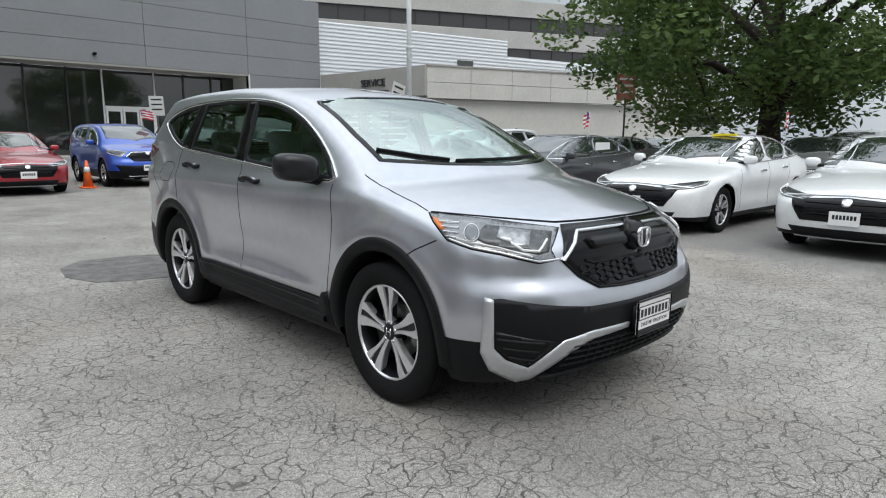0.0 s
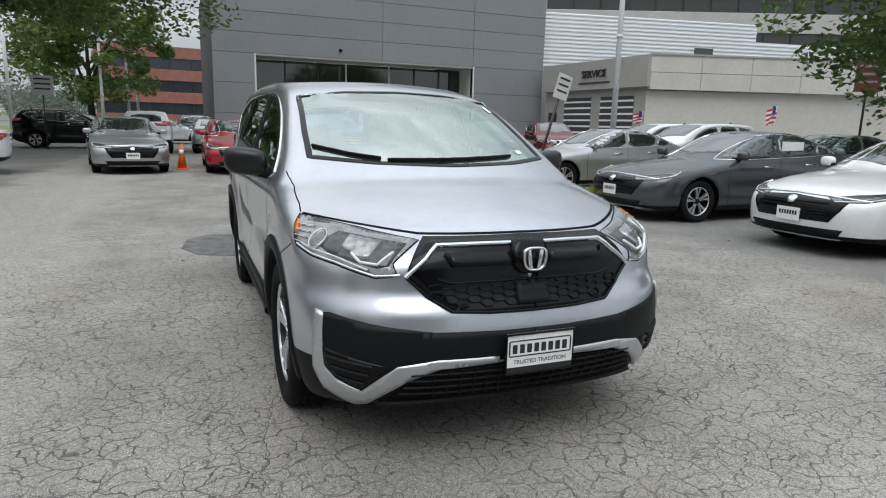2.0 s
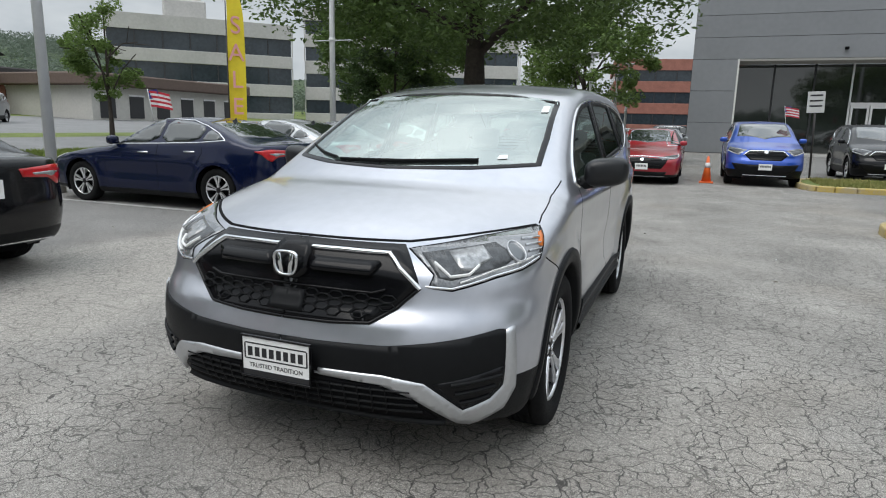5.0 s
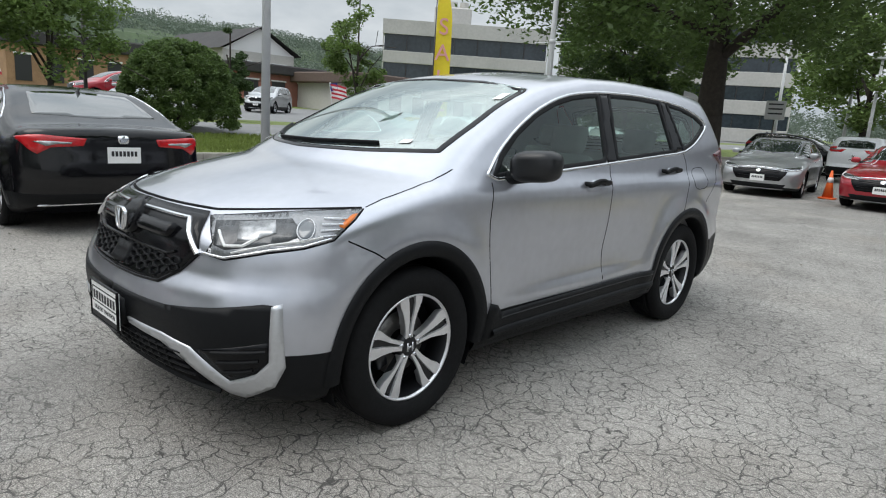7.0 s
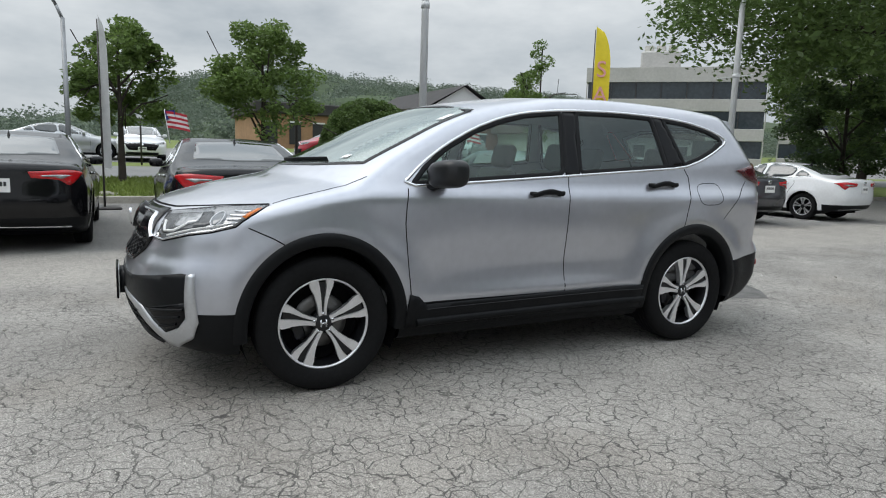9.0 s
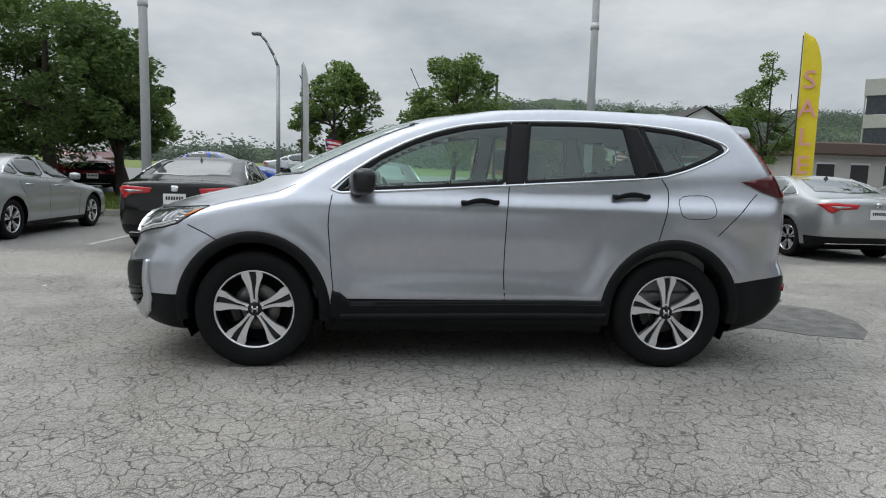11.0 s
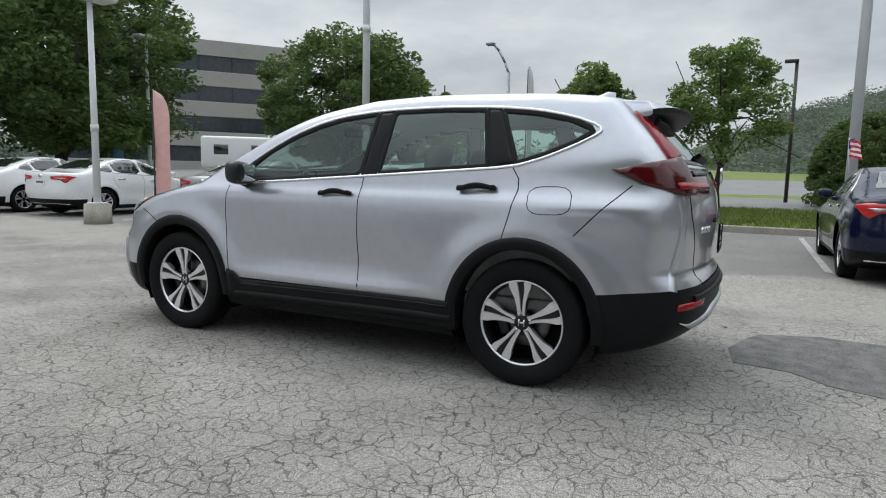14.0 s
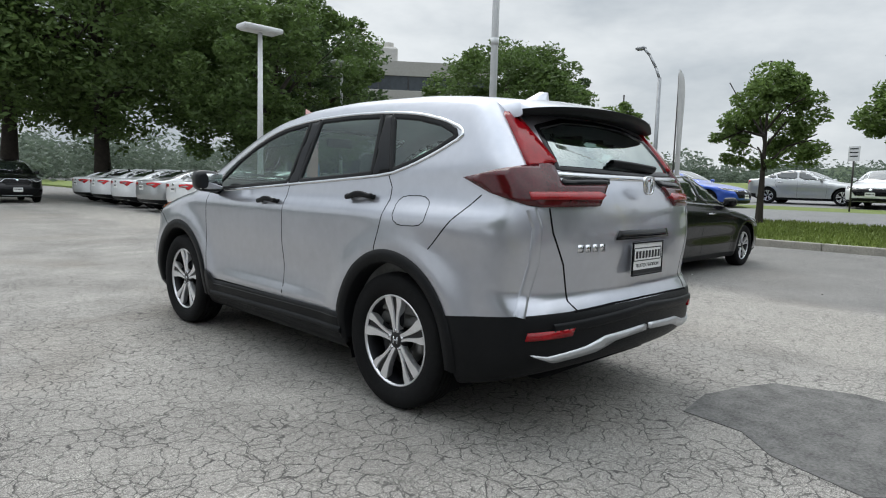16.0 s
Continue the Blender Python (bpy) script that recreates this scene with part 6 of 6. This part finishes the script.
def leaf_cloud(rng, centres, sizes, per, leaf):
    """Many small folded leaves round clump centres."""
    k = len(centres)
    c = np.repeat(np.array(centres), per, 0)
    s = np.repeat(np.array(sizes), per)[:, None]
    d = rng.normal(size=(k * per, 3))
    d /= np.linalg.norm(d, axis=1, keepdims=True)
    p = c + d * s * np.cbrt(rng.uniform(0.05, 1, (k * per, 1))) * np.array([1, 1, 0.72])
    u = rng.normal(size=(k * per, 3))
    u[:, 2] *= 0.5
    u /= np.linalg.norm(u, axis=1, keepdims=True)
    w = np.cross(u, rng.normal(size=(k * per, 3)))
    w /= np.linalg.norm(w, axis=1, keepdims=True)
    L = leaf * rng.uniform(0.6, 1.3, (k * per, 1))
    v = np.stack([p - u * L, p + w * L * 0.45, p + u * L, p - w * L * 0.45], 1).reshape(-1, 3)
    n = len(p)
    me = bpy.data.meshes.new("crown")
    me.vertices.add(4 * n)
    me.vertices.foreach_set("co", v.ravel())
    me.loops.add(4 * n)
    me.loops.foreach_set("vertex_index", np.arange(4 * n))
    me.polygons.add(n)
    me.polygons.foreach_set("loop_start", np.arange(0, 4 * n, 4))
    me.update()
    return me


def tree(name, label, x, y, z, trunk_h, crown_z, crown_r, crown_h, seed, clumps=90, per=260, leaf=0.12, mat=LEAF, trunk_r=0.3, group="", lean=(0, 0), limbs=7, shape=1.0):
    """Tapered trunk, limbs, and a crown of leaf clumps with gaps; crown_z is the crown's middle."""
    rng = np.random.RandomState(seed)
    t = thing(name, label, "tree", pose(x, y, z), group)
    bits = []
    pts = [Vector((0, 0, -0.2)), Vector((rng.normal(0, 0.05), rng.normal(0, 0.05), trunk_h * 0.5)), Vector((lean[0] * 0.3, lean[1] * 0.3, trunk_h))]
    rad = [trunk_r * 1.25, trunk_r, trunk_r * 0.8]
    for i in range(2):
        bits.append(rod(pts[i], pts[i + 1], rad[i], rad[i + 1], 14, False))
    top = Vector((lean[0], lean[1], crown_z + crown_h * 0.45))
    bits.append(rod(pts[2], (pts[2] + top) / 2, rad[2], trunk_r * 0.4, 10, False))
    bits.append(rod((pts[2] + top) / 2, top, trunk_r * 0.4, 0.03, 8, False))
    tips = []
    for i in range(limbs):
        a = 2 * math.pi * i / limbs + rng.uniform(-0.4, 0.4)
        zz = crown_z - crown_h * 0.25 + rng.uniform(0, 0.5) * crown_h
        e = Vector((lean[0] + math.cos(a) * crown_r * 0.62, lean[1] + math.sin(a) * crown_r * 0.62, zz))
        s = pts[2].lerp(top, rng.uniform(0.0, 0.45))
        m = s.lerp(e, 0.5) + Vector((0, 0, crown_h * 0.06))
        bits += [rod(s, m, trunk_r * 0.42, trunk_r * 0.25, 8, False), rod(m, e, trunk_r * 0.25, 0.02, 7, False)]
        for _ in range(2):
            e2 = m.lerp(e, rng.uniform(0.2, 0.9)) + Vector(rng.normal(0, crown_r * 0.22, 3))
            bits.append(rod(m.lerp(e, 0.3), e2, trunk_r * 0.12, 0.015, 6, False))
    part("trunk", join(*bits), BARK, t)
    cs, ss = [], []
    while len(cs) < clumps:
        d = rng.normal(size=3)
        d /= np.linalg.norm(d)
        r = rng.uniform(0.35, 1.0) ** 0.6
        q = d * r
        wide = 1.0 if shape == 1.0 else max(0.12, 1 - (q[2] * 0.5 + 0.5) * shape)
        c = (lean[0] + q[0] * crown_r * wide, lean[1] + q[1] * crown_r * wide, crown_z + q[2] * crown_h / 2)
        if noise.noise((c[0] * 0.5 + seed, c[1] * 0.5, c[2] * 0.5)) > -0.12:
            cs.append(c)
            ss.append(crown_r * rng.uniform(0.10, 0.24))
    me = leaf_cloud(rng, cs, ss, per, leaf)
    me.materials.append(mat)
    crown = new("crown", me)
    crown.parent = t
    tagged(crown, kind="stuff")
    return t


tree("shade_tree", "broad shade tree with low spreading limbs behind the parked cars", 18.2, 3.9, 0, 1.6, 5.4, 6.6, 8.0, 11, 270, 200, 0.12, LEAF, 0.42)
tree("shade_tree", "large oak with a dark trunk shading the lot", -8.5, 24.6, 0, 4.4, 8.8, 10.4, 8.6, 12, 320, 190, 0.14, LEAF, 0.55)
tree("shade_tree", "oak in leaf behind the row of white sedans", -7.2, -30.2, 0, 3.6, 8.4, 7.6, 11.0, 13, 210, 220, 0.16, LEAF, 0.36)
tree("shade_tree", "oak in leaf at the end of the lot", -4.2, -34.0, 0, 3.8, 8.6, 8.0, 11.0, 14, 200, 200, 0.17, LEAF, 0.4)
tree("shade_tree", "leafy tree with low branches behind the white sedans", -12.0, -22.5, 0.1, 1.2, 5.6, 4.8, 9.2, 15, 170, 230, 0.13, LEAF, 0.3)
tree("shade_tree", "dense tree beside the office behind the lot", -17.0, -27.0, 0.5, 1.4, 5.2, 5.0, 8.0, 16, 130, 200, 0.14, LEAF_DARK, 0.3)
tree("roadside_tree", "broad roadside tree across the grass strip", -13.3, -9.7, 0.12, 1.05, 3.5, 2.75, 4.3, 17, 170, 230, 0.075, LEAF, 0.22)
tree("roadside_tree", "dark tree beside the broad roadside tree", -15.3, -8.7, 0.3, 1.0, 2.9, 1.5, 3.6, 18, 80, 200, 0.075, LEAF_DARK, 0.18)
for x, y, h, r, s in ((-15.2, -2.25, 4.7, 1.75, 21), (-15.5, 1.55, 4.9, 2.2, 22), (-22.2, -10.5, 5.0, 1.6, 23)):
    tree("street_tree", "young street tree on the median", x, y, float(RISE(x)) - 0.03, h * 0.24, h * 0.6, r, h * 0.72, s, 75, 170, 0.07, LEAF_LIGHT, 0.09, "street trees", shape=0.5)
tree("street_tree", "thin feathery street tree before the offices", -20.8, 15.2, 0.6, 1.2, 3.7, 1.9, 4.6, 24, 60, 160, 0.07, LEAF_LIGHT, 0.09, "street trees", shape=0.4)
tree("street_tree", "small dark conifer beside the red building", -23.0, 10.2, 0.6, 0.6, 2.2, 1.15, 3.6, 25, 50, 200, 0.07, LEAF_DARK, 0.1, "street trees", shape=0.8)
tree("street_tree", "dark bushy tree under the oak", -14.0, 27.5, 0.3, 0.7, 2.9, 2.6, 5.2, 26, 80, 180, 0.1, LEAF_DARK, 0.15)
tree("street_tree", "leafy trees beyond the oak", -18.0, 36.0, 0.4, 1.6, 5.5, 5.5, 8.0, 27, 110, 180, 0.16, LEAF, 0.25)
tree("street_tree", "leafy tree between the oak and the showroom", -7.0, 46.0, 0.2, 2.0, 6.0, 5.2, 8.5, 28, 110, 160, 0.17, LEAF_LIGHT, 0.25)
tree("street_tree", "tree rising over the ribbed hall", 52, 60, 0, 3, 13.0, 3.4, 5.5, 29, 40, 120, 0.22, LEAF_LIGHT, 0.2)


def bush(x, y, z, r, h, seed):
    rng = np.random.RandomState(seed)
    t = thing("hedge_bush", "large clipped rounded green bush on the grass verge", "bush", pose(x, y, z))
    part("stem", rod((0, 0, -0.2), (0, 0, h * 0.4), 0.12, 0.06, 8), BARK, t)
    cs, ss = [], []
    for _ in range(260):
        d = rng.normal(size=3)
        d /= np.linalg.norm(d)
        d[2] = abs(d[2])
        q = np.sign(d) * np.abs(d) ** 0.8
        cs.append((q[0] * r * 0.86, q[1] * r * 0.86, 0.12 + q[2] * (h - 0.35)))
        ss.append(0.26)
    me = leaf_cloud(rng, cs, ss, 260, 0.05)
    me.materials.append(LEAF)
    crown = new("foliage", me)
    crown.parent = t
    tagged(crown, kind="stuff")


bush(-17.2, 5.5, 0.46, 1.75, 2.8, 31)


def woods():
    """Far wooded hills and the tree line round the lot."""
    rng = np.random.RandomState(40)
    cs, ss = [], []
    for _ in range(1500):
        x = rng.uniform(-215, -85)
        y = rng.uniform(-150, 170)
        if y < -5 and x < -130:
            continue
        cs.append((x, y, float(RISE(x)) * max(0.25, min(1.0, 0.6 + y / 60)) + rng.uniform(0.0, 2.2)))
        ss.append(rng.uniform(2.2, 4.2))
    for _ in range(420):
        a = rng.uniform(-0.55, 0.6)
        d = rng.uniform(120, 190)
        cs.append((-d * math.sin(a) * 0.9 - 10, d * math.cos(a), rng.uniform(2, 7)))
        ss.append(rng.uniform(2.5, 4.5))
    for _ in range(900):
        a = rng.uniform(-1.3, 0.9)
        d = rng.uniform(70, 120)
        cs.append((d * math.sin(a) - 20, -d * math.cos(a), rng.uniform(0.0, 4.5)))
        ss.append(rng.uniform(2.0, 4.0))
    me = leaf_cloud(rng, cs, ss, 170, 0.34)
    me.materials.append(LEAF_HAZED)
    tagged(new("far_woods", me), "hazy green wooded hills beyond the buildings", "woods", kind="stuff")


# distance haze is mixed into these pale greyish greens
LEAF_HAZED = leaf_material("hazed_leaves", (0.15, 0.19, 0.145), (0.135, 0.172, 0.13), 0.1)
woods()


# ---- poles, signs, flags, small things ----
POLE = material("white_pole_paint", (0.62, 0.63, 0.64), 0.4, vary=0.05)
STEEL = material("galvanised_steel", (0.30, 0.31, 0.32), 0.45, 0.6, vary=0.15)
DARK_POLE = material("dark_pole", (0.035, 0.03, 0.028), 0.5, vary=0.2)
YELLOW = material("yellow_banner", (0.78, 0.62, 0.03), 0.7, vary=0.06)
PINK = material("pink_print", (0.75, 0.35, 0.33), 0.7)
PALE_PINK = material("pale_red_banner", (0.72, 0.42, 0.40), 0.7, vary=0.1)
ORANGE = material("orange_cone", (0.75, 0.13, 0.02), 0.5, vary=0.1)
FLAG_RED = material("flag_red", (0.50, 0.03, 0.05), 0.8)
FLAG_BLUE = material("flag_blue", (0.03, 0.04, 0.20), 0.8)
SIGN_BACK = material("sign_grey", (0.55, 0.55, 0.54), 0.5, vary=0.08)
SIGN_RED = material("sign_faded_red", (0.40, 0.14, 0.11), 0.6, vary=0.15)


def light_pole(x, y, h, z=0.0, r=0.1, arm=0.0, head=True, label="tall white lot light pole", foot=None, bracket=None, base=(0.28, 0.42)):
    t = thing("light_pole", label, "lamp post", pose(x, y, z), "lot light poles")
    part("pole", rod((0, 0, 0), (0, 0, h), r * 1.15, r * 0.75, 16), POLE, t)
    part("base_plate", block(-0.15, 0.15, -0.15, 0.15, base[1], base[1] + 0.03, 0.01), POLE, t)
    part("concrete_base", rod((0, 0, -0.05), (0, 0, base[1]), base[0], base[0] * 0.93, 18), foot or KERB, t)
    part("collar", rod((0, 0, h * 0.42), (0, 0, h * 0.42 + 0.14), r * 1.15, r * 1.15, 16), POLE, t)
    if bracket:
        part("banner_arm", rod((-0.75, 0, bracket), (0.75, 0, bracket), 0.018, n=8), POLE, t)
    if head:
        part("lamp_head", block(-0.5, 0.5, -0.22, 0.22, h, h + 0.12, 0.04, 2), POLE, t)
        part("lamp_glass", block(-0.42, 0.42, -0.17, 0.17, h - 0.02, h + 0.01, 0.01), SIGN_BACK, t)
    return t


light_pole(-11.0, 16.2, 10, bracket=4.25)
light_pole(-9.6, 4.05, 11.0, r=0.085, base=(0.2, 0.3))
light_pole(-7.0, -4.85, 9.6, r=0.075, base=(0.2, 0.42))
light_pole(-4.6, -10.0, 4.6, r=0.07)
for x, y, h in ((-7.6, 44.0, 6.6), (-5.9, 42.0, 6.4), (-4.8, 48.0, 6.6), (-4.4, 52.0, 6.6), (-10.5, 40.0, 7.2)):
    light_pole(x, y, h, r=0.1, label="white light pole at the back of the lot")
light_pole(-14.5, -20.5, 6.5, r=0.08, label="white light pole among the trees")
light_pole(15.2, 17.6, 12, r=0.11, head=False, label="tall white flag pole before the service building")


def street_lamp():
    t = thing("street_lamp", "grey street lamp with a curved arm over the road", "street lamp", pose(-10.9, -3.2, 0.0))
    part("pole", rod((0, 0, 0), (0, 0, 3.75), 0.055, 0.04, 12), STEEL, t)
    pts = [(0, 0, 3.72), (0.01, -0.10, 3.98), (0.03, -0.26, 4.28), (0.05, -0.40, 4.44)]
    for a, b in zip(pts[:-1], pts[1:]):
        part("arm", rod(a, b, 0.03, n=8), STEEL, t)
    part("lamp_head", block(-0.05, 0.12, -0.60, -0.38, 4.42, 4.50, 0.03, 2), STEEL, t)


street_lamp()
t = thing("road_light_pole", "dark lamp post beside the road", "lamp post", pose(-19.0, 3.4, 0.5))
part("pole", rod((0, 0, 0), (0, 0, 4.5), 0.06, 0.05), DARK_POLE, t)
part("lamp_head", block(-0.1, 0.1, -0.35, 0.05, 4.45, 4.55, 0.02), DARK_POLE, t)


def feather_flag(x, y, z, h, w, mat, label, toward, bars=None):
    """A tall curved banner on a thin bent pole."""
    t = thing("feather_flag", label, "banner", pose(x, y, z, 0, 0, toward), "feather flags")
    part("flag_pole", rod((0, 0, 0), (0, 0, h), 0.022, 0.012, 8), DARK_POLE, t)
    part("flag_base", block(-0.3, 0.3, -0.3, 0.3, 0.0, 0.05, 0.02), DARK_POLE, t)
    v, f, n = [], [], 24
    for i in range(n + 1):
        s = i / n
        zz = h * 0.22 + (h * 0.80) * s
        ww = w * (1 if s < 0.72 else math.sqrt(max(0.0, 1 - ((s - 0.72) / 0.28) ** 2)))
        for k in range(4):
            v.append((0.02 + ww * k / 3, 0.05 * math.sin(s * 5 + k * 0.9), zz))
    for i in range(n):
        f += [(i * 4 + k, i * 4 + k + 1, i * 4 + 5 + k, i * 4 + 4 + k) for k in range(3)]
    cloth = part("cloth", from_faces(v, f), mat, t)
    if bars:
        word, bm, size, z0, dz = bars
        for i, ch in enumerate(word):
            bar_text(ch, size, "letter", bm, cloth, Matrix.Translation((w * 0.5, -0.07, z0 - i * dz)) @ Matrix.Rotation(math.pi / 2, 4, "X"), 0.004)
    return t


feather_flag(-9.72, 9.1, 0.0, 4.75, 0.42, YELLOW, "yellow feather flag with faded pink letters", 55, ("SALE", PINK, 0.6, 3.7, 0.66))
feather_flag(-5.1, -8.85, 0.0, 2.75, 0.3, PALE_PINK, "pale red feather flag leaning over the row", 130)
feather_flag(-10.6, -2.6, 0.0, 3.75, 0.14, SIGN_BACK, "pale grey feather flag beside the street lamp", 95)
feather_flag(-10.6, 26.5, 0.0, 3.3, 0.85, FRAME, "white feather flag under the big oak", 20)
feather_flag(-13.5, -21.5, 0.0, 2.4, 0.4, material("blue_banner", (0.15, 0.32, 0.50), 0.7, vary=0.2), "blue feather flag behind the white sedans", 150)


def window_flag(x, y, z, toward):
    """A small striped flag clipped to a car window."""
    t = thing("window_flag", "small striped red, white and blue flag clipped to a car window", "flag", pose(x, y, z, 0, -8, toward), "window flags")
    part("stick", rod((0, 0, -0.05), (0, 0, 0.46), 0.007, n=6), FRAME, t)
    for i in range(7):
        z0 = 0.18 + i * 0.036
        v = [(0.005 + 0.42 * k / 8 * (0.8), 0.02 * math.sin(k * 1.1 + 0.5 * i), z0 + dz - 0.10 * (k / 8) ** 1.3) for dz in (0, 0.0362) for k in range(9)]
        part("stripe", from_faces(v, [(k, k + 1, k + 10, k + 9) for k in range(8)]), FLAG_RED if i % 2 == 0 else FRAME, t)
    v = [(0.004 + 0.15 * k / 3, 0.02 * math.sin(k * 1.0) - 0.006, z) for z in (0.30, 0.437) for k in range(4)]
    part("canton", from_faces(v, [(k, k + 1, k + 5, k + 4) for k in range(3)]), FLAG_BLUE, t)


for x, y, z, a in ((-6.55, -1.6, 1.40, 60), (-6.7, 3.68, 1.40, 20), (7.75, 3.4, 1.40, 200), (9.15, 0.3, 1.40, 200), (3.65, 15.9, 1.66, 0), (8.7, 7.9, 1.40, 200)):
    window_flag(x, y, z, a)


def cone(x, y, z=0.0):
    t = thing("traffic_cone", "orange traffic cone standing on the asphalt", "traffic cone", pose(x, y, z), "traffic cones")
    part("base", block(-0.18, 0.18, -0.18, 0.18, 0, 0.04, 0.01), ORANGE, t)
    part("cone_body", rod((0, 0, 0.04), (0, 0, 0.72), 0.13, 0.025, 20), ORANGE, t)
    part("band", rod((0, 0, 0.42), (0, 0, 0.55), 0.082, 0.058, 20), FRAME, t)


cone(-1.35, 15.2)
cone(1.75, 14.6)


def sign(name, label, base, top, w, h, mat, facing):
    t = thing(name, label, "sign")
    part("post", rod(base, top, 0.03, n=8), DARK_POLE, t)
    d = (Vector(top) - Vector(base)).normalized()
    m = Matrix.Translation(Vector(top) - d * h * 0.45) @ Matrix.Rotation(facing, 4, "Z") @ Matrix.Rotation(math.asin(d.x), 4, "Y")
    bm = block(-w / 2, w / 2, -0.045, -0.035, -h / 2, h / 2, 0.004)
    bmesh.ops.transform(bm, matrix=m, verts=bm.verts)
    plate = part("sign_plate", bm, mat, t, smooth=False)
    for k in range(3):
        bm = block(-w * 0.36, w * 0.36, -0.0475, -0.0455, h * (0.28 - 0.25 * k), h * (0.36 - 0.25 * k))
        bmesh.ops.transform(bm, matrix=m, verts=bm.verts)
        part("print", bm, INK if mat != SIGN_RED else FRAME, plate, smooth=False)


sign("leaning_sign", "white sign on a leaning dark post on the island", (5.3, 7.0, 0.1), (5.98, 7.0, 2.45), 0.34, 0.5, SIGN_BACK, 0.0)
sign("lot_sign", "faded red sign on a dark post among parked cars", (15.3, 7.2, 0), (15.3, 7.2, 3.3), 0.6, 0.8, SIGN_RED, -0.7)
sign("lot_sign", "small white sign before the showroom", (4.6, 17.2, 0), (4.5, 17.2, 2.55), 0.45, 0.6, SIGN_BACK, 0.0)
sign("lot_sign", "small white sign near the shade tree", (21.5, -0.2, 0), (21.5, -0.2, 3.2), 0.4, 0.6, SIGN_BACK, -0.7)
sign("lot_sign", "round-edged grey sign under the oak", (-6.6, 27.0, 0), (-6.6, 27.0, 3.0), 0.8, 0.8, SIGN_BACK, 0.1)
sign("road_sign", "small white road sign on the median", (-21.8, -1.6, 0.6), (-21.8, -1.6, 2.8), 0.35, 0.5, FRAME, 1.5)

# white paper in the grey sedan's window, yellow sticker on the white one
t = thing("price_paper", "white paper stuck in a car window", "paper")
part("sheet", block(7.90, 8.40, 3.30, 3.306, 1.0, 1.28), WHITE, t, smooth=False)
t = thing("price_sticker", "yellow sticker along the top of a windscreen", "sticker")
part("sheet", block(7.95, 8.01, 0.65, 1.05, 1.405, 1.445, 0.004), YELLOW, t, smooth=False)


def motorhome():
    t = thing("motorhome", "long white motorhome parked beyond the grass", "motorhome", pose(-33.5, -29.5, 0.9, 0, 0, 127))
    part("body", block(-5.6, 5.6, -1.2, 1.2, 0.4, 2.7, 0.2, 3), FRAME, t)
    part("skirt", block(-5.3, 5.3, -1.1, 1.1, 0.2, 0.45, 0.05), SIGN_BACK, t)
    for x in (-4.2, -1.6, 1.4, 4.2):
        for s in (-1, 1):
            part("window", block(x - 0.5, x + 0.5, s * 1.2 - 0.02, s * 1.2 + 0.02, 1.4, 2.1, 0.02), PANE, t)
    part("roof_unit", block(-1.0, 0.2, -0.5, 0.5, 2.7, 2.95, 0.06, 2), FRAME, t)
    part("stripe", block(-5.3, 5.3, 1.2, 1.215, 0.85, 1.0), STUCCO_DARK, t)
    for x in (-2.3, 2.2):
        for s in (-1, 1):
            part("wheel", rod((x, s * 0.8, 0.3), (x, s * 1.02, 0.3), 0.32, n=20), RUBBER, t)


motorhome()
t = thing("boulder", "pale stone lying on the grass edge", "stone", pose(-13.0, -2.6, 0.12))
bm = bmesh.new()
bmesh.ops.create_icosphere(bm, subdivisions=3, radius=0.16)
for v in bm.verts:
    v.co = Vector((v.co.x * 1.2, v.co.y * 1.6, v.co.z * 0.6)) * (1 + 0.25 * noise.noise(v.co * 9))
part("stone", bm, KERB, t)
rng = np.random.RandomState(9)
for i in range(26):  # pebbles and litter on the asphalt
    x, y = rng.uniform(-6, 6), rng.uniform(-6, 6)
    if abs(x) < 1.2 and abs(y) < 2.6:
        continue
    bm = bmesh.new()
    bmesh.ops.create_icosphere(bm, subdivisions=1, radius=rng.uniform(0.008, 0.018))
    for v in bm.verts:
        v.co = Vector((v.co.x * 1.3, v.co.y, v.co.z * 0.6)) * (1 + 0.3 * noise.noise(v.co * 60 + Vector((i, 0, 0))))
    p = link("pebble", bm, WHITE if i % 3 == 0 else KERB)
    p.location = (x, y, 0.006)
    tagged(p, "small loose stone on the asphalt", "stone", "loose stones")
